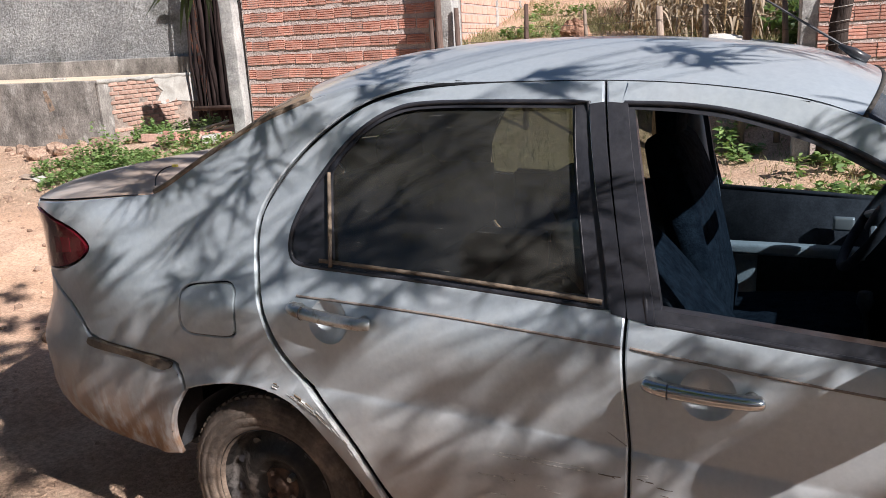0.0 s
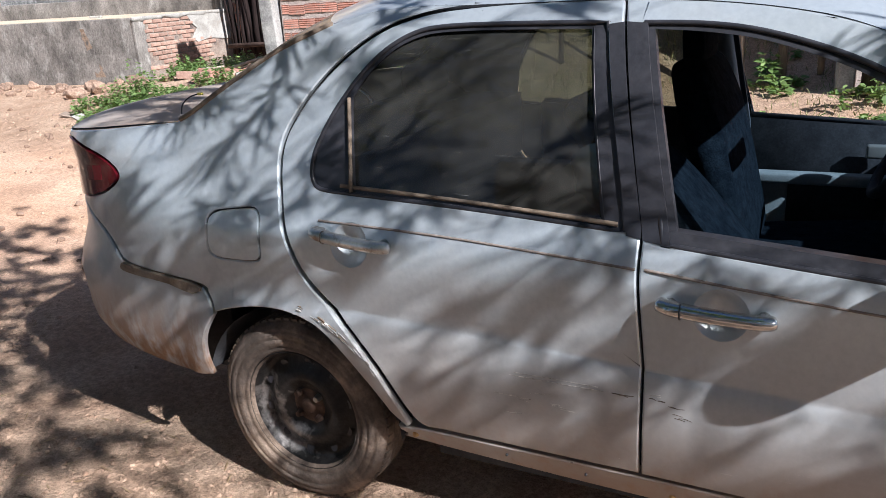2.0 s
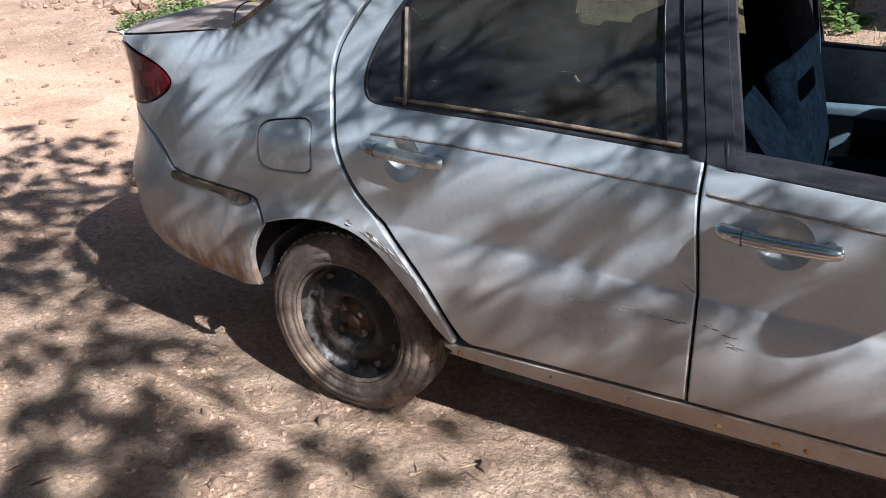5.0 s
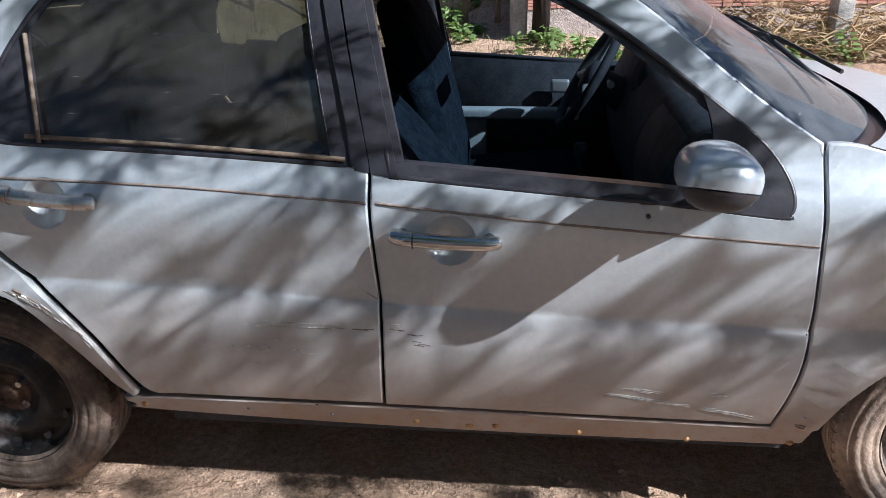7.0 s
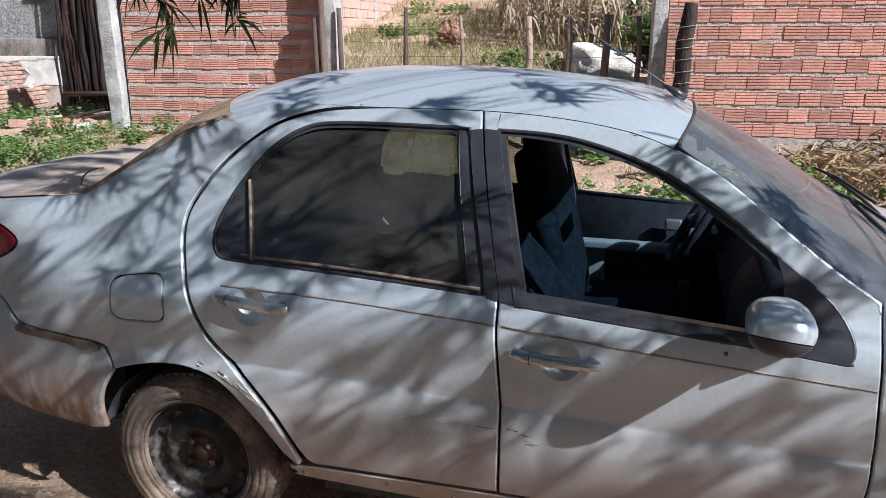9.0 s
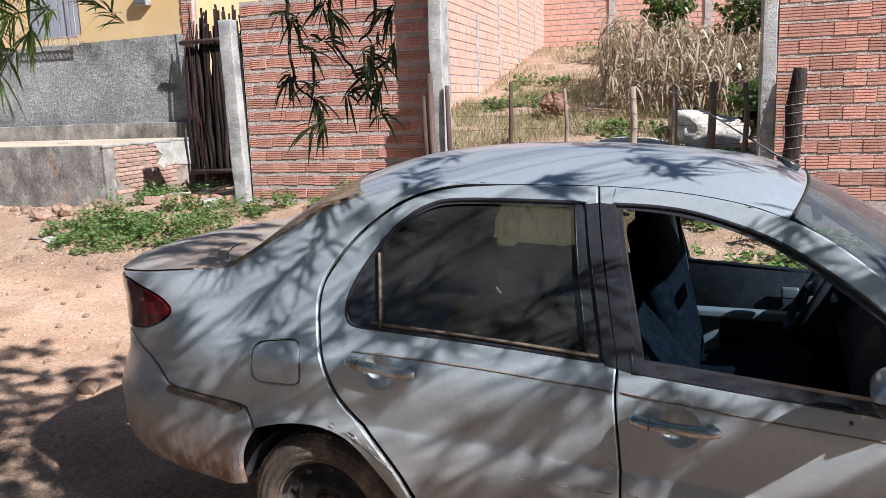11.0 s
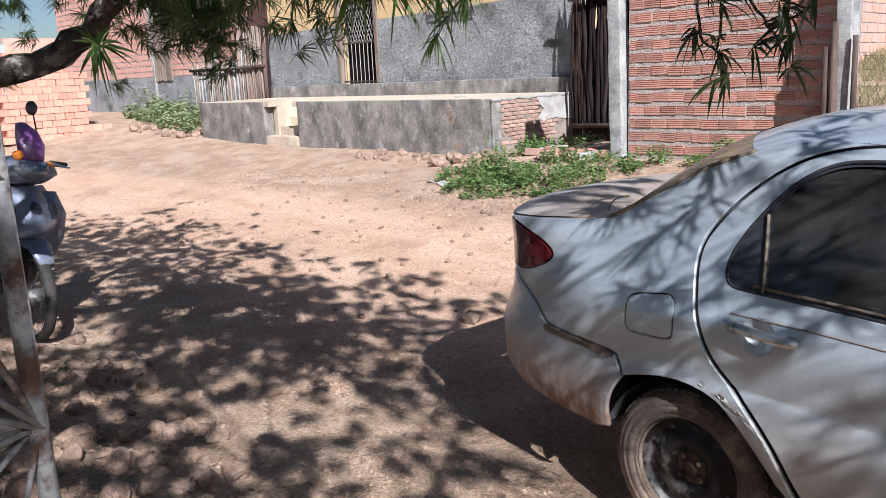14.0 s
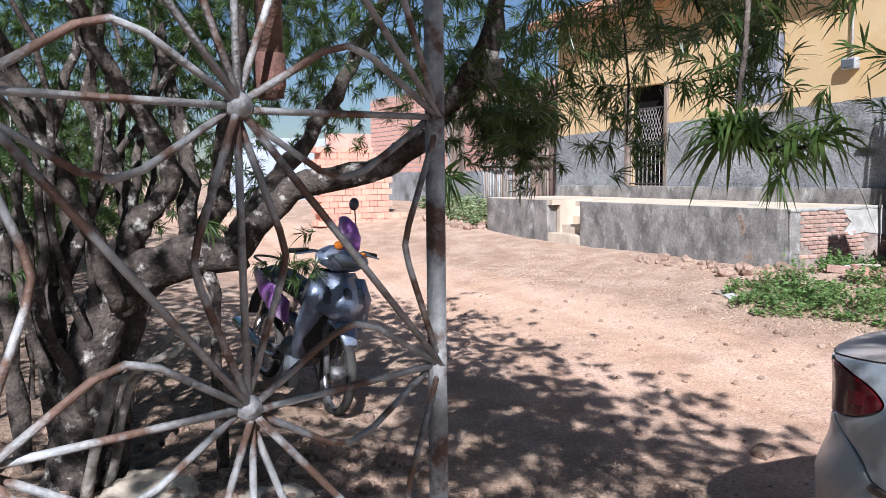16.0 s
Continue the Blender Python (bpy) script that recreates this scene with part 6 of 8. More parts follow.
plank_door = thing("plank_door", "grey plank door in the far brick wall", "door", STREET)
for i in range(6):
    part("plank", boxed(-16.6 + i * 0.15, -16.46 + i * 0.15, 2.86, 2.90, 1.75 + rng.uniform(0, 0.05), 3.7, 0.004), WOOD_GREY, plank_door)
part("frame", boxed(-16.68, -16.61, 2.84, 2.92, 1.2, 3.8), PALE_CONCRETE, plank_door)
in_street(part("wall_5", boxed(-16.0, -10.45, 3.9, 4.05, 0.4, 4.4), MORTAR, None, "brick wall behind the stake fence", False, "structure", "wall"))
bm = bmesh.new()
joined_bricks(bm, -16.0, -10.45, 3.9, 1.2, 4.3)
in_street(part("yard_wall_bricks", bm, BRICK_FAR, None, "red hollow bricks behind the stake fence", False, "stuff", "bricks"))

stack = thing("brick_stack", "stepped stack of new red hollow bricks at the roadside", "brick stack", pose(-18.6, 3.2, 0, 0, 0, 12))
NEW_BRICK = surface("new_brick", (0.58, 0.28, 0.20), (0.64, 0.35, 0.26), 0.85, 5, per_piece=0.14, bump=0.2)
stack_mesh = None
for row in range(13):
    w = 9 if row < 10 else 7
    for i in range(w):
        for d in range(2):
            if stack_mesh is None:
                ob = part("brick", boxed(0, 0.2, 0, 0.215, 0, 0.145, 0.006, 1), NEW_BRICK, stack)
                stack_mesh = ob.data
            else:
                ob = new("brick", stack_mesh)
                ob.parent = stack
            ob.matrix_basis = pose(-0.2 * d + rng.uniform(-0.01, 0.01), -1.15 + i * 0.225 + (0.1 if row % 2 else 0) + rng.uniform(-0.012, 0.012), 0.536 + row * 0.152, 0, 0, rng.uniform(-2, 2))
for i in range(5):
    ob = new("brick", stack_mesh)
    ob.parent = stack
    ob.matrix_basis = pose(0.35, 0.2 + i * 0.23, 0.536, 0, 0, rng.uniform(-4, 4))
for i in range(4):
    ob = new("brick", stack_mesh)
    ob.parent = stack
    ob.matrix_basis = pose(0.35, 0.3 + i * 0.23, 0.688, 0, 0, rng.uniform(-4, 4))
far_wall_mat = surface("pale_blue_wall", (0.33, 0.37, 0.44), (0.41, 0.45, 0.51), 0.8, 1.0, bump=0.1)
in_street(part("far_house_wall", boxed(-24.2, -24.0, -2.2, 1.6, 0.2, 3.2), far_wall_mat, None, "pale wall of a house far up the road", False, "structure", "wall"))
in_street(part("far_house_end", boxed(-24.2, -24.0, 1.6, 4.5, 0.2, 3.4), BRICK_FAR, None, "brick end wall far up the road", False, "structure", "wall"))

# bricks of the two front walls, nearest last
lay_bricks(wall_left, 0.12, 2.52, 0.60, 2.93, 0.0, random.Random(1), 0.100, 0.156)
lay_bricks(wall_right, 6.12, 9.9, 0.564, 2.9, 0.0, random.Random(2))

# ---- leaves ----
def leaf_mat(name, dark, light, through=(0.20, 0.30, 0.05), amount=0.3, rough=0.45):
    """Leaves that differ one from the other and let light through."""
    mt, n, l = nodes_of(name)
    p, out = n["Principled BSDF"], n["Material Output"]
    g, mx, tl, ms = n.new("ShaderNodeNewGeometry"), n.new("ShaderNodeMix"), n.new("ShaderNodeBsdfTranslucent"), n.new("ShaderNodeMixShader")
    mx.data_type = "RGBA"
    mx.inputs[6].default_value, mx.inputs[7].default_value = (*dark, 1), (*light, 1)
    l.new(g.outputs["Random Per Island"], mx.inputs[0])
    l.new(mx.outputs[2], p.inputs["Base Color"])
    p.inputs["Roughness"].default_value, p.inputs["Specular IOR Level"].default_value = rough, 0.4
    tl.inputs[0].default_value = (*through, 1)
    ms.inputs[0].default_value = amount
    l.new(p.outputs[0], ms.inputs[1])
    l.new(tl.outputs[0], ms.inputs[2])
    l.new(ms.outputs[0], out.inputs[0])
    return mt


LEAF = leaf_mat("narrow_leaf", (0.026, 0.055, 0.018), (0.10, 0.145, 0.045), (0.20, 0.29, 0.06), 0.30, 0.30)
WEED = leaf_mat("weed_leaf", (0.09, 0.16, 0.05), (0.21, 0.30, 0.11), (0.26, 0.38, 0.08))
DRY = leaf_mat("dry_leaf", (0.20, 0.155, 0.11), (0.50, 0.41, 0.30), (0.4, 0.32, 0.2), 0.2, 0.8)
GRASS = leaf_mat("thin_grass", (0.14, 0.15, 0.065), (0.34, 0.30, 0.16), (0.3, 0.3, 0.12), 0.25, 0.8)
STRAW = leaf_mat("straw", (0.25, 0.17, 0.09), (0.50, 0.37, 0.22), (0.4, 0.3, 0.15), 0.1, 0.9)


class Leaves:
    """Collects many thin leaves into one mesh."""

    def __init__(self, seed):
        self.v, self.f, self.r = [], [], random.Random(seed)

    def leaf(self, base, d, length, width, droop, parts=3):
        d = d.normalized()
        side = d.cross(Vector((0, 0, 1)))
        side = side.normalized() if side.length > 0.05 else Vector((1, 0, 0))
        side = (Matrix.Rotation(self.r.uniform(-0.9, 0.9), 3, d) @ side)
        k = len(self.v)
        for i in range(parts):
            t = i / parts
            w = width * (0.3 if i == 0 else 1.0 if i < parts - 1 else 0.72) / 2
            c = base + d * (length * t) + Vector((0, 0, -droop * length * t * t))
            self.v += [c - side * w, c + side * w]
        self.v.append(base + d * length + Vector((0, 0, -droop * length)))
        for i in range(parts - 1):
            a = k + 2 * i
            self.f.append((a, a + 1, a + 3, a + 2))
        a = k + 2 * (parts - 1)
        self.f.append((a, a + 1, a + 2))

    def tuft(self, c, axis, n, length, width, droop=0.4, spread=1.0, along=0.10):
        """A whorl of leaves round the end of a twig."""
        axis = Vector(axis).normalized()
        o = axis.orthogonal().normalized()
        for _ in range(n):
            a = self.r.uniform(0, 2 * math.pi)
            e = self.r.uniform(0.15, 1.0) * spread
            q = Matrix.Rotation(a, 3, axis) @ o
            d = axis * math.cos(e * 1.35) + q * math.sin(e * 1.35)
            self.leaf(Vector(c) - axis * self.r.uniform(0, along), d, length * self.r.uniform(0.65, 1.15), width * self.r.uniform(0.8, 1.2), droop * self.r.uniform(0.4, 1.3), 4 if droop > 0.9 else 3)

    def done(self, name, material, parent=None, label="", kind="", category="", group=""):
        me = bpy.data.meshes.new(name)
        me.from_pydata([tuple(p) for p in self.v], [], self.f)
        me.materials.append(material)
        me.shade_smooth()
        ob = new(name, me)
        if parent:
            ob.parent = parent
        return tagged(ob, label, category, group, kind)


R = random.Random(21)

# ---- the many-stemmed tree at the roadside ----
# pale patches put flecks of sun into the bark's colour
BARK = surface("grey_bark_sun_flecks", (0.045, 0.037, 0.032), (0.13, 0.105, 0.088), 0.95, 9, bump=1.0, fine=40, fine_amount=0.4, c=(0.38, 0.35, 0.31), c_scale=10, c_cut=(0.57, 0.66), spec=0.1)
# paler copy of the bark, with the sun on the stubs painted in
PALE_BARK = surface("sunlit_dead_bark", (0.24, 0.21, 0.18), (0.40, 0.36, 0.31), 0.95, 9, bump=0.8, fine=40, fine_amount=0.3, c=(0.12, 0.10, 0.085), c_scale=10, spec=0.1)
tree = thing("tree", "many-stemmed tree with narrow drooping leaves and grey bark", "tree", Matrix.Identity(4))


def limb(points, r0, r1, name="limb", seg=9):
    pts = spline(points, 5)
    n = len(pts)
    rr = random.Random(int(points[0][0] * 977) + n)
    out = []
    for i, p in enumerate(pts):
        w = min(0.02, 0.6 * r0) if 0 < i < n - 1 else 0
        out.append(p + Vector((rr.uniform(-w, w), rr.uniform(-w, w), rr.uniform(-w, w))))
    radii = [(r0 + (r1 - r0) * i / (n - 1)) * rr.uniform(0.86, 1.16) for i in range(n)]
    bm = tubed(out, radii, seg)
    for p in bm.verts:
        p.co += Vector((noise.noise(p.co * 9), noise.noise(p.co * 9 + Vector((4, 0, 0))), noise.noise(p.co * 6 + Vector((0, 4, 0))))) * r0 * 0.22
    return part(name, bm, PALE_BARK if name == "stub" else BARK, tree, "", True)


limb([(-3.29, -2.68, -0.05), (-3.33, -2.55, 0.62), (-3.32, -2.43, 1.05), (-3.25, -2.18, 1.29), (-3.13, -1.74, 1.40)], 0.15, 0.105, "trunk", 12)
limb([(-3.13, -1.74, 1.40), (-3.0, -1.45, 1.70), (-2.68, -1.01, 1.86), (-2.38, -0.81, 2.12), (-2.09, -0.72, 2.38), (-1.82, -0.77, 2.67)], 0.075, 0.045)
limb([(-3.42, -2.51, -0.05), (-3.47, -2.37, 0.76), (-3.54, -2.24, 1.13), (-3.55, -1.88, 1.40), (-3.46, -1.78, 1.83), (-3.30, -1.69, 2.39), (-3.09, -1.64, 2.95)], 0.11, 0.035, "trunk", 12)
limb([(-3.32, -2.42, 1.04), (-3.28, -2.25, 1.53), (-3.28, -2.07, 1.74), (-3.17, -2.20, 2.12), (-3.03, -2.42, 2.47), (-2.86, -2.52, 2.77)], 0.075, 0.035)
limb([(-3.14, -1.80, 1.37), (-3.12, -1.55, 1.73), (-3.06, -1.30, 2.07), (-3.05, -1.04, 2.48), (-2.91, -0.88, 2.92)], 0.06, 0.03)
limb([(-3.48, -2.65, -0.05), (-3.61, -2.71, 1.02), (-3.67, -2.57, 1.58), (-3.65, -2.74, 2.15), (-3.57, -2.95, 2.61)], 0.09, 0.035, "trunk", 10)
limb([(-3.26, -1.99, 1.46), (-3.57, -1.95, 2.0), (-3.72, -2.08, 2.56), (-3.73, -2.0, 3.02)], 0.055, 0.03)
limb([(-2.07, -0.71, 2.36), (-2.09, -0.69, 2.27), (-2.11, -0.69, 2.20)], 0.05, 0.034, "stub")
limb([(-3.14, -1.89, 1.34), (-3.17, -1.87, 1.03), (-3.2, -1.86, 0.05)], 0.04, 0.03, "stem")
limb([(-3.12, -2.56, 0.10), (-3.04, -2.40, 0.68), (-2.98, -2.23, 0.85), (-2.90, -1.98, 0.96)], 0.030, 0.022, "stub")
limb([(-3.20, -2.45, 0.15), (-3.08, -2.30, 0.75), (-3.02, -2.10, 1.0)], 0.028, 0.020, "stub")
limb([(-3.7, -2.9, -0.05), (-3.9, -2.95, 0.9), (-3.95, -3.0, 1.9), (-3.7, -3.3, 2.8)], 0.06, 0.03)
limb([(-3.36, -2.30, 1.2), (-3.42, -2.30, 1.7), (-3.36, -2.45, 2.2), (-3.3, -2.35, 2.8)], 0.05, 0.03)
limb([(-3.2, -2.35, 1.1), (-3.05, -2.5, 1.6), (-3.12, -2.75, 2.1), (-3.0, -3.0, 2.7)], 0.05, 0.028)
for k in range(11):
    a = R.uniform(-1.0, 4.2)
    b0 = Vector((-3.45 + R.uniform(-0.2, 0.2), -2.45 + R.uniform(-0.25, 0.25), R.uniform(0.3, 1.2)))
    d = Vector((math.cos(a) * 0.5, math.sin(a) * 0.9, 1.9))
    limb([b0, b0 + d * 0.35 + Vector((0.08, -0.05, 0)), b0 + d * 0.7 + Vector((-0.06, 0.08, 0.05)), b0 + d], R.uniform(0.022, 0.04), 0.012, "stem", 7)
# long limbs over the road and over the gate
OVER = [[(-1.82, -0.77, 2.67), (-1.1, -0.8, 2.85), (-0.2, -1.0, 2.95), (0.8, -1.2, 3.05), (2.2, -1.4, 3.1), (3.6, -1.6, 3.05), (4.8, -1.7, 2.9)],
        [(-2.86, -2.52, 2.77), (-1.8, -2.6, 3.1), (-0.4, -2.6, 3.35), (1.2, -2.5, 3.5), (2.8, -2.4, 3.5), (4.4, -2.2, 3.3)],
        [(-3.09, -1.64, 2.95), (-2.4, -1.2, 3.2), (-1.3, -0.6, 3.3), (0.0, -0.3, 3.25)],
        [(-3.57, -2.95, 2.61), (-3.9, -3.6, 3.1), (-3.4, -4.2, 3.4)],
        [(-3.73, -2.0, 3.02), (-4.4, -1.6, 3.4), (-4.9, -1.2, 3.4)],
        [(-2.91, -0.88, 2.92), (-3.2, -0.3, 3.1), (-3.6, 0.2, 3.0)]]
# unseen upper boughs, added to carry the shading clumps
HIGH = [[(-3.09, -1.64, 2.95), (-2.2, -1.8, 3.7), (-0.6, -2.2, 4.2), (1.4, -2.4, 4.4), (3.6, -2.8, 4.5), (5.6, -3.2, 4.3)],
        [(-2.86, -2.52, 2.77), (-2.2, -3.2, 3.6), (-0.4, -3.6, 4.2), (2.0, -3.9, 4.5), (4.4, -4.0, 4.4)],
        [(-3.73, -2.0, 3.02), (-3.4, -1.6, 3.8), (-2.4, -1.2, 4.3), (-0.8, -1.2, 4.6), (0.8, -1.3, 4.6)]]
for pts in OVER + HIGH:
    limb(pts, 0.020, 0.005, "bough", 7)

crown = Leaves(3)
GATE_LIT = Vector((0.82, -2.38, 1.34))


def spray(c, size, tufts, length=0.08, width=0.0058, n=54, down=0.5, leaves=None):
    """Some tufts of leaves on short twigs round a place."""
    for _ in range(tufts):
        p = Vector(c) + Vector((R.gauss(0, 1), R.gauss(0, 1), R.gauss(0, 0.7))) * size
        # a gap in the crown lets the sun down to the gate
        if p.z > 1.9 and (p - GATE_LIT).cross(SUN_TO).length < 0.30:
            continue
        axis = (R.uniform(-1, 1), R.uniform(-1, 1), R.uniform(-1.2, 0.6) * down + 0.1)
        # and smaller gaps let it down in flecks beside the car
        g = p - LIGHT * (p.z / LIGHT.z)
        if p.z > 2.6 and -3.0 < g.x < 0.6 and -2.4 < g.y < -0.15 and noise.noise(Vector((g.x, g.y, 0)) * 4.2) > 0.06:
            continue
        (leaves or crown).tuft(p, axis, n, length, width, 0.35, 1.0)


# tufts hanging into view
for c, size, k, ln in (((-2.27, -0.53, 1.94), 0.11, 46, 0.075), ((-2.25, -0.55, 2.06), 0.12, 30, 0.08), ((-2.42, -0.55, 2.22), 0.16, 24, 0.09), ((-2.55, -0.5, 2.40), 0.2, 22, 0.09), ((-1.15, -0.59, 1.89), 0.07, 9, 0.09), ((-1.17, -0.62, 2.05), 0.10, 14, 0.09),
                       ((-0.28, -0.80, 2.02), 0.08, 12, 0.08), ((-0.30, -0.80, 2.16), 0.10, 14, 0.08), ((0.22, -1.13, 2.06), 0.05, 4, 0.065), ((-1.71, -0.64, 2.37), 0.16, 24, 0.09),
                       ((-1.07, -0.56, 2.33), 0.14, 24, 0.09), ((-0.62, -0.72, 2.24), 0.12, 20, 0.09), ((-0.9, -0.9, 2.45), 0.2, 24, 0.09), ((-1.9, -1.3, 2.45), 0.25, 24, 0.09), ((-0.1, -1.0, 2.4), 0.16, 20, 0.085), ((0.45, -0.95, 2.32), 0.08, 8, 0.075), ((-1.45, -0.75, 2.2), 0.14, 18, 0.09), ((-2.0, -0.6, 2.0), 0.10, 12, 0.09), ((-2.9, -0.7, 2.3), 0.2, 24, 0.095)):
    spray(c, size, int(k * 1.15), ln, n=54 if c[0] < -1.9 else 30)
# the crown behind and above the stems
for c, size, k in (((-3.9, -1.2, 2.35), 0.4, 60), ((-4.4, -0.9, 2.6), 0.45, 60), ((-3.6, -0.7, 2.6), 0.4, 50), ((-4.2, -1.7, 2.9), 0.45, 60), ((-3.2, -1.3, 2.55), 0.3, 40), ((-4.6, -2.2, 2.5), 0.4, 60), ((-4.2, -3.0, 2.7), 0.45, 60), ((-3.4, -2.2, 2.85), 0.4, 50)):
    spray(c, size, k)
for c, size, k in (((-4.3, -2.9, 2.2), 0.45, 34), ((-4.1, -2.2, 2.6), 0.45, 34), ((-4.2, -3.4, 1.7), 0.35, 22), ((-4.6, -1.5, 2.7), 0.4, 26), ((-3.6, -1.2, 2.75), 0.35, 26), ((-3.2, -2.6, 2.9), 0.45, 30), ((-3.0, -1.8, 3.0), 0.5, 30),
                   ((-4.6, -2.6, 3.0), 0.6, 34), ((-2.7, -0.8, 2.75), 0.3, 16), ((-3.0, -0.5, 2.5), 0.25, 12), ((-3.9, -1.6, 1.35), 0.16, 6), ((-3.7, -1.4, 1.15), 0.12, 5), ((-2.9, -1.6, 1.25), 0.10, 4)):
    spray(c, size, k)
# along the boughs, out over the road, the car and the gate
for pts, k, size in zip(OVER, (44, 60, 50, 40, 44, 44), (0.60, 0.75, 0.60, 0.45, 0.5, 0.45)):
    path = spline(pts, 8)
    for _ in range(k):
        c = path[R.randrange(len(path))]
        spray(c, size, 1, 0.095, 0.009, 38)
# unseen roof of leaf clumps with gaps, added to shade road, gate and car
def clump(c, tufts=6, width=0.0150, size=0.15, lift=(0.4, 1.2)):
    """A knot of leaves in the upper crown, set up along the light from the place given."""
    c = Vector(c) + LIGHT * R.uniform(*lift)
    for _ in range(tufts):
        spray(c, size, 1, 0.10, width, 34)


for x0, x1, y0, y1, k in ((-5.0, 1.4, -1.6, 0.25, 128), (-5.0, 1.4, -4.0, -1.6, 92), (-1.4, 0.6, -1.8, -0.5, 64), (1.4, 4.2, -1.7, -1.2, 5), (-0.2, 4.4, -3.6, -1.75, 150), (2.4, 6.2, -3.4, -1.6, 70)):
    for _ in range(k):
        x, y = R.uniform(x0, x1), R.uniform(y0, y1)
        z = max(2.75, 1.86 + 0.215 * (1.3 - x)) + R.uniform(0, 0.6)
        clump((x, y, z))
# unseen bunches added along the light to streak the car with shadow, on twigs
hang = bmesh.new()
low_bough = spline(OVER[0], 8)
for x0, x1, z0, z1, k, low in ((-1.0, 0.1, 0.55, 1.12, 22, 0.9), (-0.40, 0.25, 1.08, 1.40, 13, 0.75), (0.1, 1.0, 0.62, 0.95, 10, 0.9), (0.1, 1.0, 0.25, 0.62, 11, 0.9), (0.2, 0.95, 0.98, 1.36, 9, 0.8),
                               (1.0, 1.35, 0.30, 0.92, 14, 0.9), (1.35, 1.95, 0.30, 0.85, 10, 0.8), (1.30, 2.0, 0.98, 1.36, 24, 0.75), (1.95, 2.40, 0.55, 1.0, 16, 0.8), (-0.6, 1.8, 0.1, 0.35, 8, 1.2)):
    for _ in range(k):
        xs, zs = R.uniform(x0, x1), R.uniform(z0, z1)
        h = max(2.10 - zs, low) + R.uniform(0, 0.4)
        c = Vector((xs, 0.03 + max(zs - 0.95, 0) * 0.45, zs)) + LIGHT * (h / LIGHT.z)
        spray(c, 0.03, 1, 0.125, 0.0105, 25)
        b = min(low_bough, key=lambda q: (q - c).length)
        tube(hang, [c, c.lerp(b, 0.5) + Vector((0, 0, 0.1)), b], [0.0015, 0.002, 0.003], 4, False)
for _ in range(30):
    xs, ys = R.uniform(-0.1, 1.5), R.uniform(0.3, 1.3)
    h = R.uniform(0.9, 1.2)
    c = Vector((xs, ys, 1.45)) + LIGHT * (h / LIGHT.z)
    spray(c, 0.03, 1, 0.13, 0.018, 18)
    b = min(low_bough, key=lambda q: (q - c).length)
    tube(hang, [c, c.lerp(b, 0.5) + Vector((0, 0, 0.15)), b], [0.0015, 0.002, 0.003], 4, False)
part("hanging_twigs", hang, BARK, tree, "", False, "stuff")
for _ in range(75):
    clump((R.uniform(-1.0, 3.8), R.uniform(-4.8, -2.5), R.uniform(2.75, 3.4)))
for _ in range(1300):
    spray((R.uniform(-8.0, -4.5), R.uniform(-6.2, -1.0), R.uniform(1.3, 4.5)), 0.10, 1, 0.12, 0.014, 28)
# foliage low behind the stems
for c, size, k in (((-5.2, -3.6, 1.8), 0.5, 40), ((-5.6, -2.6, 2.6), 0.55, 44), ((-5.2, -4.3, 2.6), 0.6, 44), ((-5.4, -1.6, 3.0), 0.5, 36), ((-4.6, -4.0, 3.1), 0.6, 40), ((-4.4, -0.8, 3.0), 0.4, 30), ((-3.6, -0.3, 2.9), 0.4, 26), ((-5.6, -3.4, 3.2), 0.6, 40), ((-4.6, -3.3, 1.2), 0.4, 30), ((-4.9, -2.6, 1.7), 0.4, 34), ((-4.3, -3.9, 1.9), 0.45, 34), ((-3.9, -3.4, 2.5), 0.4, 34), ((-4.4, -2.2, 2.2), 0.35, 30), ((-4.0, -2.9, 2.9), 0.4, 34), ((-4.7, -1.8, 2.2), 0.3, 24)):
    spray(c, size, k)
crown.done("crown", LEAF, tree, "dark green narrow leaves with gaps", "stuff")
# the bright sprig close to the gate, its leaves larger
sprig = Leaves(8)
for c, ax, k in (((0.30, -1.44, 1.865), (0.0, -0.3, 0.9), 28), ((0.335, -1.42, 1.87), (0.3, 0.1, 0.8), 34), ((0.32, -1.43, 1.845), (-0.6, 0.0, 0.3), 24), ((0.37, -1.41, 1.855), (0.6, 0.3, 0.4), 24), ((0.43, -1.40, 1.835), (0.5, 0.2, 0.3), 18), ((0.485, -1.40, 1.84), (0.6, 0.2, 0.5), 16)):
    sprig.tuft(c, ax, int(k * 1.9), 0.086, 0.0068, 1.0, 1.0, 0.035)
# small bright bunches hanging over the road
for c in ((-0.06, -0.90, 1.89), (-0.01, -0.90, 1.85), (-0.08, -0.90, 1.81), (0.03, -0.90, 1.90), (-0.10, -0.92, 1.76), (-0.12, -0.88, 1.86), (-0.02, -0.88, 1.95)):
    sprig.tuft(c, (sprig.r.uniform(-0.5, 0.5), sprig.r.uniform(-0.5, 0.5), sprig.r.uniform(-0.6, 0.4)), 22, 0.065, 0.0050, 0.6, 1.0, 0.03)
# brighter copy of the leaf colour, with the sun on the sprig put in
sprig.done("sprig", leaf_mat("sunlit_leaf", (0.045, 0.085, 0.022), (0.14, 0.21, 0.06), (0.30, 0.42, 0.10), 0.32), tree, "green sprig of long leaves, brightened in colour as sunlit", "stuff")
limb([(0.485, -1.40, 1.83), (0.42, -1.40, 1.82), (0.34, -1.42, 1.85), (0.24, -1.32, 2.1), (0.0, -1.15, 2.5), (-0.1, -1.05, 2.9)], 0.0025, 0.006, "twig", 6)
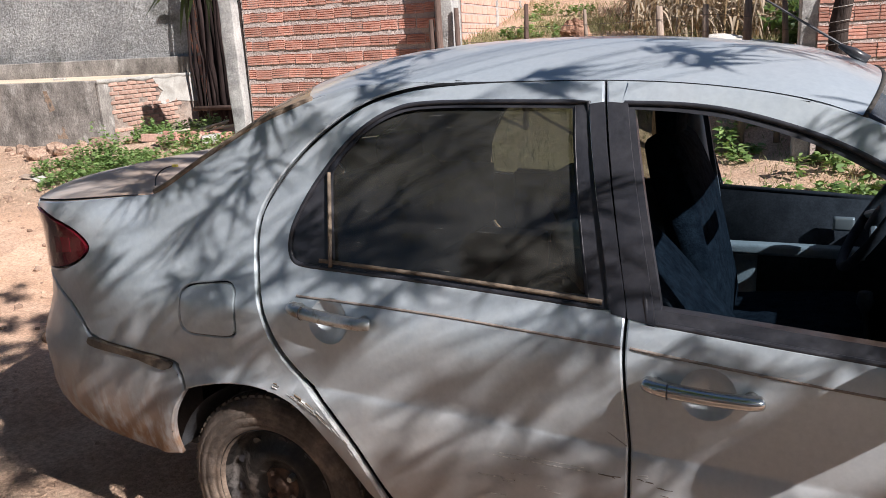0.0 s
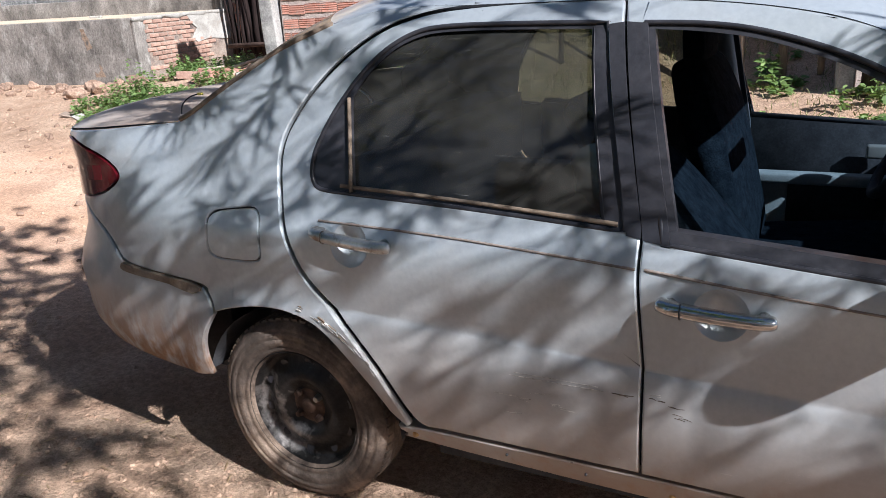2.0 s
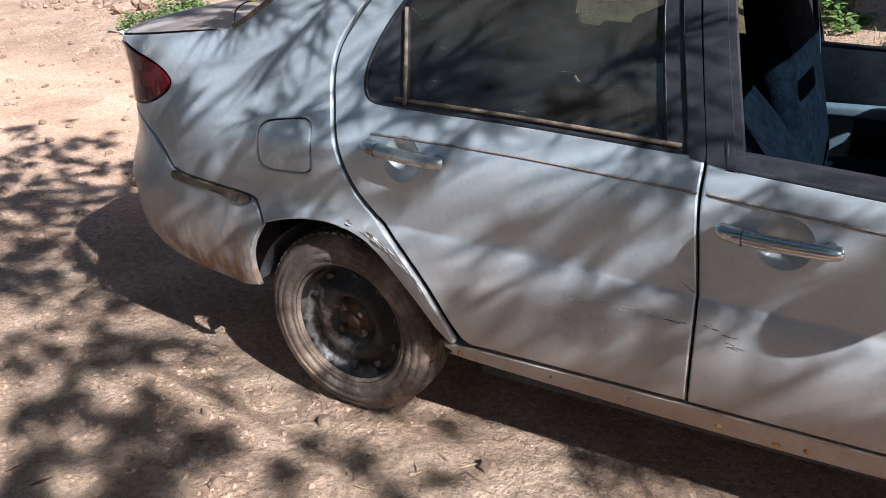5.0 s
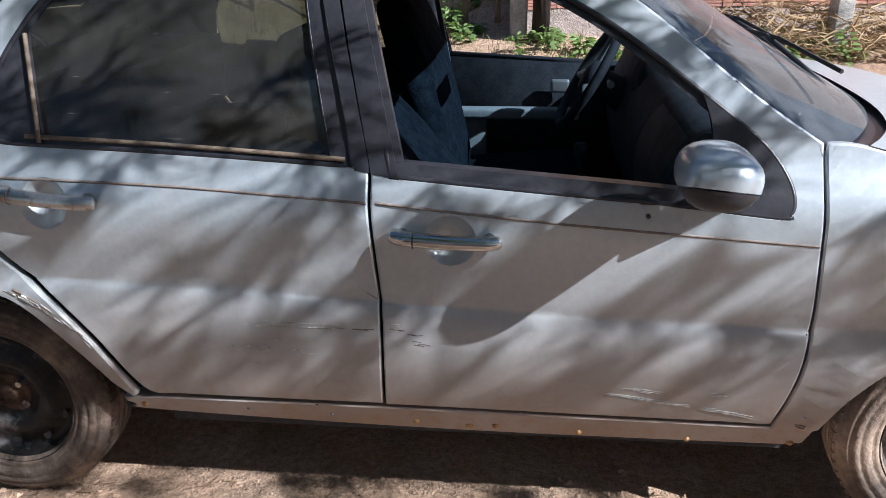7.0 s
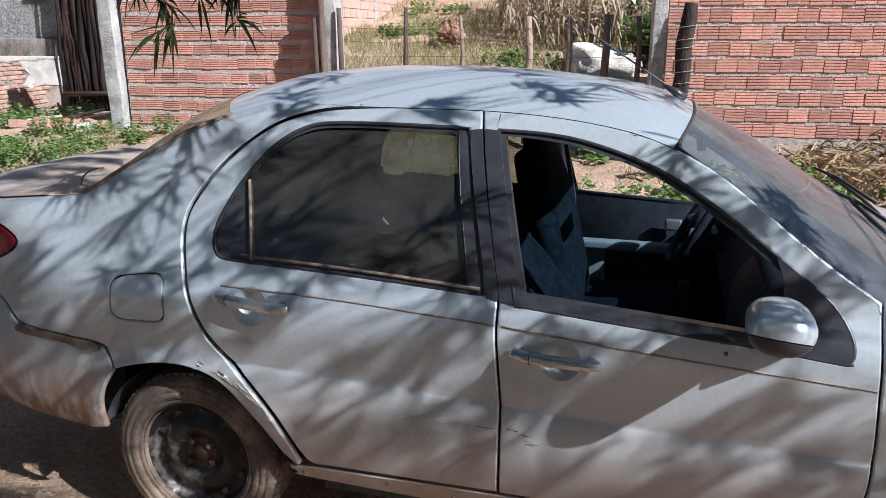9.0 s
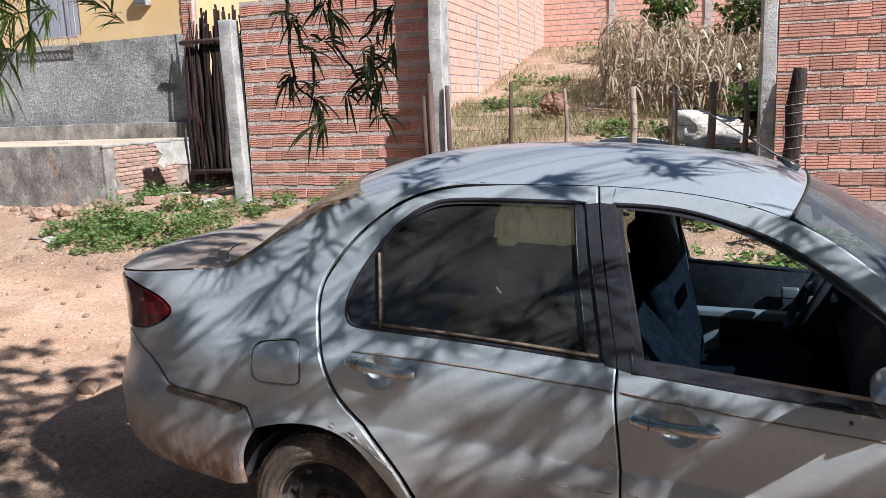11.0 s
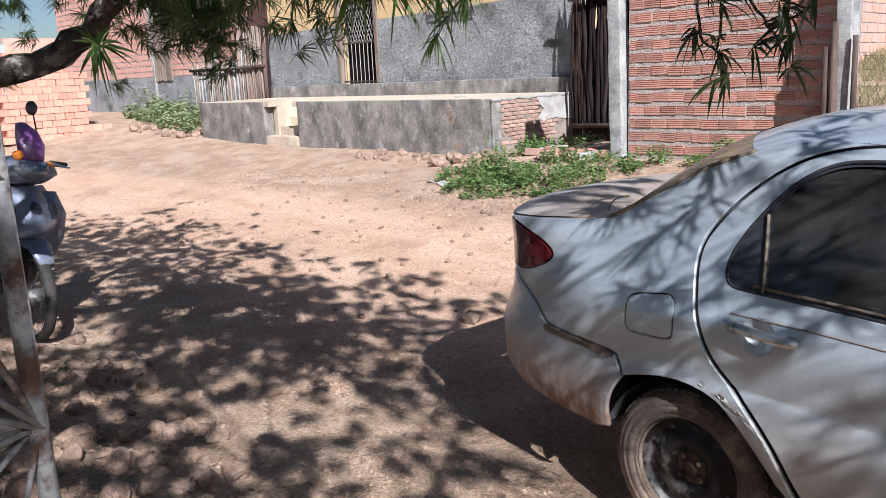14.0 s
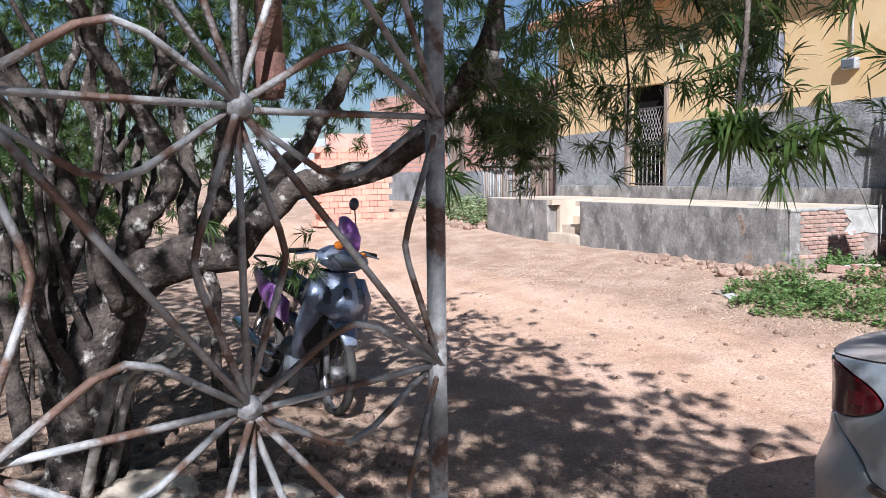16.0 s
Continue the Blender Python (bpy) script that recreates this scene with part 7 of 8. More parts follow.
# the hanging twig before the brick wall
twig = Leaves(9)
CLUSTERS = [(0.285, 1.739), (0.334, 1.745), (0.392, 1.69), (0.404, 1.645), (0.466, 1.727), (0.515, 1.721), (0.563, 1.782), (0.601, 1.801), (0.547, 1.675), (0.498, 1.756), (0.396, 1.816), (0.329, 1.881), (0.284, 1.914), (0.439, 1.844), (0.476, 1.875), (0.554, 1.894), (0.398, 1.914), (0.507, 1.831), (0.36, 1.98), (0.46, 1.97), (0.55, 1.98)]
for x, z in CLUSTERS:
    ax = (twig.r.uniform(-0.9, 0.9), twig.r.uniform(-0.7, 0.7), twig.r.uniform(-0.8, 0.3))
    twig.tuft((x, -0.47 + twig.r.uniform(-0.06, 0.06), z), ax, twig.r.randint(10, 14), 0.072, 0.0085, 0.62, 1.15, 0.045)
# darker copy of the leaf colour: shade on the twig is painted in
twig.done("hanging_leaves", leaf_mat("shaded_olive_leaf", (0.018, 0.030, 0.012), (0.065, 0.085, 0.030), (0.16, 0.22, 0.05), 0.18), tree, "narrow olive leaves on hanging twigs, painted darker for shade", "stuff")
for pts in ([(-0.30, -0.8, 2.05), (-0.35, -0.85, 2.4), (-0.5, -0.9, 2.9)], [(-1.15, -0.6, 1.9), (-1.1, -0.65, 2.3), (-1.2, -0.75, 2.85)], [(-2.3, -0.58, 2.05), (-2.2, -0.65, 2.3), (-2.0, -0.75, 2.5)], [(-0.62, -0.72, 2.25), (-0.7, -0.8, 2.6), (-0.9, -0.85, 2.9)], [(0.36, -0.47, 2.3), (0.33, -0.47, 1.98), (0.325, -0.47, 1.88), (0.335, -0.47, 1.75), (0.39, -0.47, 1.70), (0.40, -0.47, 1.65)], [(0.45, -0.47, 2.3), (0.44, -0.47, 1.98), (0.44, -0.47, 1.85), (0.50, -0.47, 1.76), (0.545, -0.47, 1.68)], [(0.50, -0.47, 1.76), (0.56, -0.47, 1.775), (0.60, -0.47, 1.80)], [(0.335, -0.47, 1.76), (0.30, -0.47, 1.745), (0.285, -0.47, 1.74)], [(0.55, -0.47, 2.2), (0.555, -0.47, 1.9), (0.51, -0.47, 1.83)], [(0.1, -0.8, 2.75), (0.3, -0.6, 2.5), (0.5, -0.47, 2.25)]):
    limb(pts, 0.005, 0.0025, "twig", 5)
# shrubs beyond the tree, down the road's edge
for x, y, h in ((-8.2, -4.6, 2.6), (-9.6, -3.9, 2.3), (-11.5, -4.4, 3.0), (-7.2, -5.2, 2.8), (-13.5, -3.6, 3.0), (-16.0, -2.9, 3.2), (-19, -5.0, 4.6), (-23, -3.4, 5.0), (-27, -1.0, 5.4)):
    b = Vector((x, y, ground_z(x, y) - 0.02))
    bush = thing("roadside_shrub", "dense dark shrub at the roadside beyond the tree", "shrub", Matrix.Identity(4), "roadside shrubs")
    lv = Leaves(int(abs(x) * 100))
    for s in range(9):
        a = s * 0.7
        tip = b + Vector((math.cos(a) * 0.9, math.sin(a) * 0.9, h * lv.r.uniform(0.6, 1.0)))
        part("stem", tubed([b, b.lerp(tip, 0.5) + Vector((0.05, 0, 0.15)), tip], [0.04, 0.025, 0.008], 5), BARK, bush)
        for _ in range(46):
            c = b.lerp(tip, lv.r.uniform(0.15, 1.05)) + Vector((lv.r.gauss(0, 0.25), lv.r.gauss(0, 0.25), lv.r.gauss(0, 0.2)))
            lv.tuft(c, (lv.r.uniform(-1, 1), lv.r.uniform(-1, 1), 0.3), 14, 0.17, 0.022, 0.3)
    lv.done("crown", LEAF, bush, kind="stuff")
# thin saplings by the road
for x, y, h in ((-4.9, -3.2, 1.3), (-5.3, -3.0, 1.5), (-5.6, -3.5, 1.2)):
    limb([(x, y, 0), (x + 0.05, y, h * 0.5), (x - 0.05, y + 0.08, h)], 0.022, 0.012, "sapling", 6)

# ---- weeds, grass and dry stalks ----
def on_street(u, v):
    p = STREET @ Vector((u, v, 0))
    return Vector((p.x, p.y, ground_z(p.x, p.y)))


def weed_patch(name, spots, label, seed, material, length=0.05, width=0.035, n=60, height=0.2):
    lv = Leaves(seed)
    for u, v, r, k in spots:
        for _ in range(k):
            a, q = lv.r.uniform(0, 6.283), r * math.sqrt(lv.r.random())
            b = on_street(u + q * math.cos(a), v + q * math.sin(a))
            h = height * lv.r.uniform(0.2, 1.1) * (1.2 - q / r * 0.6) * (0.55 + 0.9 * max(noise.noise(Vector((b.x * 2.6, b.y * 2.6, 1))) + 0.2, 0))
            for _ in range(n):
                z = h * lv.r.random() ** 0.6
                a2 = lv.r.uniform(0, 6.283)
                d = Vector((math.cos(a2), math.sin(a2), lv.r.uniform(-0.1, 0.7)))
                lv.leaf(b + Vector((d.x * 0.05, d.y * 0.05, z)), d, length * lv.r.uniform(0.6, 1.3), width * lv.r.uniform(0.6, 1.2), 0.3)
    return lv.done(name, material, None, label, "stuff", "weeds")


weed_patch("roadside_weeds", [(-0.95, -1.5, 0.55, 40), (-1.45, -1.05, 0.5, 36), (-1.0, -0.95, 0.4, 22), (-0.35, -1.3, 0.5, 28), (0.2, -1.4, 0.35, 14), (-1.7, 0.25, 0.35, 22), (-1.5, 0.55, 0.35, 16), (-1.15, 0.75, 0.35, 16), (-0.5, -0.45, 0.4, 14), (0.1, -0.55, 0.4, 14), (0.6, -0.4, 0.35, 12), (1.3, -0.25, 0.3, 20), (1.6, -0.3, 0.3, 14), (-1.75, 0.9, 0.2, 8)], "green leafy weeds on the bank below the gate", 31, WEED, 0.043, 0.029, 52, 0.36)
weed_patch("tall_weed", [(-1.78, 0.62, 0.08, 6)], "tall green weed at the porch corner", 33, WEED, 0.08, 0.055, 40, 0.5)
weed_patch("yard_weeds", [(-14.3, 1.6, 0.7, 40), (-13.2, 1.5, 0.8, 46), (-15.4, 1.9, 0.6, 26), (-12.2, 1.0, 0.6, 24), (-11.2, 0.6, 0.4, 10)], "tall grey-green weeds before the far wall", 32, leaf_mat("pale_weed_leaf", (0.19, 0.235, 0.12), (0.36, 0.42, 0.24), (0.34, 0.42, 0.16)), 0.10, 0.05, 46, 0.75)
weed_patch("lot_weeds", [(5.8, 1.0, 0.5, 16), (6.3, -0.6, 0.4, 10), (3.9, 1.2, 0.5, 10), (4.5, 2.5, 0.5, 12), (2.3, 5.4, 0.6, 16), (2.2, 9.0, 0.8, 16), (7.4, -0.9, 0.5, 14), (8.6, -0.9, 0.5, 16), (5.3, 0.2, 0.5, 10), (5.75, -2.1, 0.45, 26), (6.15, -1.5, 0.5, 24), (6.7, -2.0, 0.4, 14), (5.3, -1.4, 0.3, 8), (6.9, -1.1, 0.4, 14), (2.9, 14.5, 0.8, 12), (6.0, 9.5, 0.7, 20)], "patches of green weeds in the lot", 35, WEED, 0.08, 0.045, 44, 0.4)
gr = Leaves(40)
for u0, u1, v0, v1, k, h in ((-0.6, 2.4, -1.3, -0.15, 2600, 0.07), (1.2, 6.2, 0.6, 8.0, 17000, 0.22), (1.2, 4.0, 6.0, 15.0, 3500, 0.3), (6.2, 9.5, -1.2, -0.3, 900, 0.12), (3.0, 7.0, -1.0, 0.5, 1200, 0.10), (-1.6, 0.5, -1.9, -0.9, 700, 0.06)):
    for _ in range(k):
        u, v = gr.r.uniform(u0, u1), gr.r.uniform(v0, v1)
        if noise.noise(Vector((u * 0.9, v * 0.9, 2.2))) < -0.12:
            continue
        a = gr.r.uniform(0, 6.283)
        gr.leaf(on_street(u, v), Vector((math.cos(a) * 0.5, math.sin(a) * 0.5, 1)), h * gr.r.uniform(0.5, 1.3), 0.012, 0.25, 2)
gr.done("grass", GRASS, None, "thin yellowing grass on the bank and in the lot", "stuff", "grass")
corn = Leaves(41)
stems = bmesh.new()
for _ in range(420):
    u, v = corn.r.uniform(3.6, 7.6), corn.r.uniform(3.6, 9.0)
    if u < 3.6 + (9.0 - v) * 0.10:
        continue
    b = on_street(u, v)
    h = corn.r.uniform(0.7, 1.45) * (1.12 - 0.09 * (u - 3.6))
    top = b + Vector((corn.r.uniform(-0.25, 0.25), corn.r.uniform(-0.25, 0.25), h))
    tube(stems, [b, (b + top) / 2 + Vector((corn.r.uniform(-0.06, 0.06), 0, 0)), top], [0.014, 0.012, 0.006], 4, False)
    for _ in range(12):
        t, a = corn.r.uniform(0.25, 1.0), corn.r.uniform(0, 6.283)
        corn.leaf(b.lerp(top, t), Vector((math.cos(a), math.sin(a), 0.7)), corn.r.uniform(0.2, 0.55), corn.r.uniform(0.02, 0.045), corn.r.uniform(0.8, 1.9), 4)
part("dry_stems", stems, STRAW, None, "dry maize stems standing in the lot", False, "stuff", "maize")
corn.done("dry_maize", DRY, None, "dry drooping maize leaves in the lot", "stuff", "maize")
# green shrubs at the back of the lot
for u, v, h in ((4.9, 11.5, 2.0), (6.6, 8.6, 2.3), (7.3, 7.0, 2.6), (6.5, 2.4, 0.6)):
    b = on_street(u, v)
    bush = thing("shrub", "dark green shrub at the back of the lot", "shrub", Matrix.Identity(4), "shrubs of the lot")
    lv = Leaves(int(u * 100))
    for s in range(7):
        a = s * 0.9
        tip = b + Vector((math.cos(a) * 0.5, math.sin(a) * 0.5, h * lv.r.uniform(0.7, 1.0)))
        part("stem", tubed([b, b.lerp(tip, 0.5) + Vector((0.05, 0, 0.1)), tip], [0.03, 0.02, 0.008], 5), BARK, bush)
        for _ in range(60):
            c = b.lerp(tip, lv.r.uniform(0.35, 1.05)) + Vector((lv.r.gauss(0, 0.16), lv.r.gauss(0, 0.16), lv.r.gauss(0, 0.14)))
            lv.tuft(c, (lv.r.uniform(-1, 1), lv.r.uniform(-1, 1), 0.3), 7, 0.13, 0.06, 0.3)
    lv.done("crown", LEAF, bush, kind="stuff")
# heap of dry brush by the right wall
brush = Leaves(51)
sticks = bmesh.new()
for _ in range(520):
    u = brush.r.uniform(7.0, 9.8)
    top = 0.42 * math.sin(math.pi * min(max((u - 6.9) / 3.2, 0), 1)) + 0.05
    v = -0.55 + brush.r.uniform(-0.45, 0.4)
    b = on_street(u, v) + Vector((0, 0, brush.r.uniform(0, top)))
    a, e = brush.r.uniform(0, 6.283), brush.r.uniform(-0.35, 0.45)
    d = Vector((math.cos(a), math.sin(a), e)) * brush.r.uniform(0.2, 0.5)
    tube(sticks, [b - d * 0.5, b + Vector((0, 0, brush.r.uniform(-0.05, 0.06))), b + d * 0.5], [0.007, 0.008, 0.003], 4, False)
    for _ in range(6):
        brush.leaf(b + d * brush.r.uniform(-0.5, 0.5), Vector((brush.r.uniform(-1, 1), brush.r.uniform(-1, 1), brush.r.uniform(-0.3, 0.6))), 0.16, 0.012, 0.5, 2)
part("brush_sticks", sticks, STRAW, None, "heap of dry brown sticks against the brick wall", False, "stuff", "brush")
brush.done("brush_leaves", STRAW, None, "dry leaves in the heap of brush", "stuff", "brush")
concrete_post("pillar_4", 8.93, -0.75, 0.16, 0.16, 0.2, 1.6, "short weathered concrete post standing before the brush heap")

# ---- stones ----
def stone_bm(seed, size, flat=0.7):
    r = random.Random(seed)
    bm = bmesh.new()
    bmesh.ops.create_icosphere(bm, subdivisions=2, radius=1)
    o = Vector((seed * 1.7, seed * 0.9, 3))
    for p in bm.verts:
        k = 1 + 0.45 * noise.noise(p.co * 1.1 + o) + 0.30 * noise.noise(p.co * 2.3 + o)
        p.co = Vector((p.co.x * k, p.co.y * k * 0.8, p.co.z * k * flat)) * size
    return bm


STONES = []
for i in range(6):
    me = bpy.data.meshes.new("stone")
    b = stone_bm(i + 1, 1.0)
    b.to_mesh(me)
    b.free()
    me.materials.append(STONE)
    STONES.append(me)


def stone(x, y, size, label="rough reddish stone lying on the earth", group="loose stones"):
    ob = new("stone", RNG.choice(STONES))
    s = size * RNG.uniform(0.8, 1.2)
    ob.matrix_basis = pose(x, y, ground_z(x, y) + s * 0.25, RNG.uniform(-20, 20), RNG.uniform(-20, 20), RNG.uniform(0, 360)) @ Matrix.Diagonal((s, s, s, 1))
    return tagged(ob, label, "stone", group)


stone(-2.50, 1.36, 0.07, "pale rounded stone alone on the road")
for k in range(46):
    u = RNG.uniform(-4.6, -1.5)
    p = on_street(u, RNG.uniform(-0.55, 0.1) - 0.3 * smooth(-3.0, -2.0, u))
    stone(p.x, p.y, RNG.uniform(0.04, 0.085), "broken reddish stone piled at the foot of the porch", "stones at the porch")
for k in range(14):
    p = on_street(RNG.uniform(-2.7, -1.6), RNG.uniform(-0.7, 0.1))
    stone(p.x, p.y, RNG.uniform(0.08, 0.13), "large reddish stone piled at the porch corner", "stones at the porch")
for k in range(22):
    p = on_street(RNG.uniform(-13.5, -10.3), RNG.uniform(-0.1, 0.5))
    stone(p.x, p.y, RNG.uniform(0.06, 0.13), "broken stone along the verge", "stones on the verge")
for k in range(90):
    stone(RNG.uniform(-5.4, -0.8), RNG.uniform(-3.2, -0.7), RNG.uniform(0.02, 0.075), "rough stone among the roots under the tree", "stones under the tree")
# pebbles strewn over the road and beside the car, joined
pv, pf = [], []
for k in range(420):
    x, y = (RNG.uniform(-3.5, 2.2), RNG.uniform(-1.3, 0.0)) if k < 130 else (RNG.uniform(-9, -2.2), 0.8 + 3.9 * RNG.random() ** 0.7)
    src, q = RNG.choice(STONES), (0.008 + 0.026 * RNG.random() ** 2) * (0.8 if k < 130 else 1.15)
    m = pose(x, y, ground_z(x, y) + q * 0.2, RNG.uniform(-20, 20), RNG.uniform(-20, 20), RNG.uniform(0, 360)) @ Matrix.Diagonal((q, q, q, 1))
    b = len(pv)
    pv += [tuple(m @ p.co) for p in src.vertices]
    pf += [tuple(b + i for i in f.vertices) for f in src.polygons]
me = bpy.data.meshes.new("pebbles")
me.from_pydata(pv, [], pf)
me.materials.append(STONE)
tagged(new("pebbles", me), "small reddish pebbles strewn over the road", "pebbles", kind="stuff")
for x, y, s in ((-2.2, -1.55, 0.08), (-1.85, -2.1, 0.10), (-2.6, -1.9, 0.09), (-2.0, -2.6, 0.11)):
    stone(x, y, s, "broad flat slab of stone under the tree", "stones under the tree")
for k in range(120):
    stone(RNG.uniform(-3.6, -1.5), RNG.uniform(-1.9, -0.75), 0.02 + 0.06 * RNG.random() ** 2, "rough stone among the roots under the tree", "stones under the tree")
# gravel too small to pick apart
gv, gf = [], []
tet = [Vector((1, 0, 0.05)), Vector((0.3, 0.9, 0)), Vector((-0.8, 0.5, 0.1)), Vector((-0.75, -0.6, 0)), Vector((0.35, -0.9, 0.05)), Vector((0.35, 0.2, 0.72)), Vector((-0.3, -0.15, 0.66))]
for k in range(54000):
    x, y = (RNG.uniform(-3.8, 1.8), RNG.uniform(-2.1, 0.1)) if k >= 42000 else (RNG.uniform(-6, 2.6), RNG.uniform(-2.6, 1.0)) if k < 17000 else (RNG.uniform(-11, -1), RNG.uniform(0.5, 5.4))
    if noise.noise(Vector((x * 0.8, y * 0.8, 9))) < -0.05 and RNG.random() < 0.8:
        continue
    # the trodden middle of the road is swept almost clean
    if 1.0 < y - 0.117 * x < 4.3 and RNG.random() < 0.55:
        continue
    s, q = (0.003 + 0.013 * RNG.random() ** 4) * (1.35 if 17000 <= k < 42000 else 1), Matrix.Rotation(RNG.uniform(0, 6.28), 3, "Z") @ Matrix.Rotation(RNG.uniform(-0.4, 0.4), 3, "X")
    o = Vector((x, y, ground_z(x, y) - s * 0.1))
    b = len(gv)
    gv += [tuple(o + q @ (p * s * RNG.uniform(0.75, 1.2))) for p in tet]
    gf += [(b + i, b + j, b + l) for i, j, l in ((0, 1, 5), (1, 2, 5), (2, 6, 5), (2, 3, 6), (3, 4, 6), (4, 5, 6), (4, 0, 5))]
me = bpy.data.meshes.new("gravel")
me.from_pydata(gv, [], gf)
me.materials.append(GRIT)
tagged(new("gravel", me), "loose reddish grit scattered on the road", "gravel", kind="stuff")
# litter of dead leaves under the tree
lit = Leaves(61)
for _ in range(2600):
    x, y = lit.r.uniform(-6, 2.2), -2.9 + 3.1 * lit.r.random() ** 1.3
    a = lit.r.uniform(0, 6.283)
    lit.leaf(Vector((x, y, ground_z(x, y) + 0.006)), Vector((math.cos(a), math.sin(a), 0.06)), lit.r.uniform(0.035, 0.085), 0.006, 0.0, 2)
lit.done("leaf_litter", STRAW, None, "dry fallen leaves on the earth", "stuff", "leaf litter")
dark = Leaves(62)
for _ in range(1900):
    x, y = dark.r.uniform(-6.5, 0.4), -3.0 + 2.4 * dark.r.random() ** 1.3
    if noise.noise(Vector((x * 1.3, y * 1.3, 5))) < -0.1:
        continue
    a = dark.r.uniform(0, 6.283)
    dark.leaf(Vector((x, y, ground_z(x, y) + 0.008)), Vector((math.cos(a), math.sin(a), dark.r.uniform(0, 0.25))), dark.r.uniform(0.03, 0.07), dark.r.uniform(0.010, 0.022), 0.0, 2)
dark.done("dark_litter", leaf_mat("rotting_leaf", (0.09, 0.062, 0.048), (0.20, 0.14, 0.105), (0.1, 0.07, 0.05), 0.05, 0.9), None, "dark rotting leaves and clods under the tree", "stuff", "leaf litter")
# white eroded block and boulder in the lot
WHITE = surface("white_lime", (0.50, 0.47, 0.42), (0.70, 0.67, 0.62), 0.95, 5, bump=0.9, fine=40, fine_amount=0.25, c=(0.40, 0.35, 0.29), c_scale=3)


def rugged(sx, sy, sz, seed, rough, sub=4, box_like=0.6):
    """A broken lump: a squared-off ball knocked about by noise at three sizes."""
    bm = bmesh.new()
    bmesh.ops.create_icosphere(bm, subdivisions=sub, radius=1)
    o = Vector((seed * 3.1, seed * 1.3, seed))
    for p in bm.verts:
        q = Vector([math.copysign(abs(c) ** box_like, c) for c in p.co])
        k = 1 + rough * noise.noise(p.co * 1.3 + o) + 0.55 * rough * noise.noise(p.co * 3.1 + o) + 0.3 * rough * noise.noise(p.co * 7 + o)
        p.co = Vector((q.x * sx * k, q.y * sy * k, q.z * sz * k))
    return bm


ob = part("lime_block", rugged(0.46, 0.5, 0.30, 3, 0.22), WHITE, None, "white eroded block of lime in the lot", True, "", "block")
ob.matrix_basis = STREET @ pose(5.55, 2.2, 1.12, 4, 5, 10)
ob = part("lime_mound", rugged(0.55, 0.4, 0.10, 9, 0.3, 4, 1.0), WHITE, None, "low spill of white lime on the grass", True, "", "heap")
ob.matrix_basis = STREET @ pose(4.6, 1.7, 1.05, 0, 3, 0)
ob = part("boulder", rugged(0.21, 0.20, 0.165, 5, 0.42, 4, 0.75), surface("red_rock", (0.15, 0.075, 0.05), (0.35, 0.21, 0.145), 0.95, 7, bump=0.9, fine=30, fine_amount=0.4), None, "rugged reddish brown boulder in the grass", False, "", "boulder")
ob.matrix_basis = STREET @ pose(3.28, 4.0, 1.60, 0, 20, 20)
for x, y, sx, sy, a, k in ((-2.32, -2.02, 0.40, 0.27, 25, 21), (-2.95, -2.24, 0.34, 0.24, -10, 22), (-2.05, -2.45, 0.30, 0.22, 60, 23), (-2.62, -1.66, 0.24, 0.17, 15, 24)):
    ob = part("broken_slab", rugged(sx, sy, 0.030, k, 0.30, 4, 0.7), SLAB_TOP, None, "broken pale slab of concrete sunk in the earth", True, "", "slab", "broken slabs under the tree")
    ob.matrix_basis = pose(x, y, ground_z(x, y) + 0.012, RNG.uniform(-4, 4), RNG.uniform(-4, 4), a)
PALE_STICK = surface("pale_stick", (0.40, 0.33, 0.25), (0.55, 0.47, 0.37), 0.9, 12, bump=0.4)
# sheet of litter on the road, sticks and a board by the gate
for x, y, a in ((-6.45, 4.45, 20), (-6.2, 4.38, -15)):
    ob = part("scrap", boxed(-0.10, 0.10, -0.06, 0.06, 0, 0.012, 0.004), WOOD_GREY if a > 0 else PATCH, None, "scrap of litter lying at the road's edge", False, "", "litter", "litter")
    ob.matrix_basis = pose(x, y, ground_z(x, y) + 0.01, 8, 12, a)
for u, v, a, mt in ((-1.35, 0.0, 12, SMALL_BRICK), (-1.05, 0.02, -8, BRICK), (-1.0, -0.2, 25, SMALL_BRICK), (-0.72, 0.05, 4, BRICK), (-0.42, 0.08, -15, BRICK), (-0.40, -0.14, 35, PATCH), (-0.15, -0.02, 8, BRICK), (-0.62, -0.22, 70, SMALL_BRICK), (-1.3, 0.25, 40, PATCH)):
    g = on_street(u, v)
    ob = part("loose_brick", boxed(-0.11, 0.11, -0.075, 0.075, -0.02, 0.075, 0.012), mt, None, "broken pinkish brick lying among the weeds", False, "", "brick", "loose bricks by the gate")
    ob.matrix_basis = Matrix.Translation(g) @ pose(0, 0, 0.02, RNG.uniform(-14, 14), RNG.uniform(-10, 10), a + 6.7)
for u0, v0, u1, v1, h in ((-0.95, 0.40, -0.30, 0.10, 0.16), (-1.1, 0.5, -0.55, 0.42, 0.10), (-0.8, 0.25, -0.15, 0.0, 0.12), (-1.5, 0.3, -0.9, 0.15, 0.06)):
    a, b = on_street(u0, v0) + Vector((0, 0, 0.05)), on_street(u1, v1) + Vector((0, 0, 0.05 + h))
    part("stick", tubed([a, a.lerp(b, 0.5) + Vector((0, 0, 0.01)), b], [0.016, 0.018, 0.014], 7), PALE_STICK, None, "pale stick lying among bricks and weeds", True, "", "stick", "sticks by the gate")
ob = part("cup", boxed(-0.08, 0.08, -0.04, 0.04, 0, 0.03, 0.01), PATCH, None, "pale scrap lying on the porch floor", False, "", "litter")
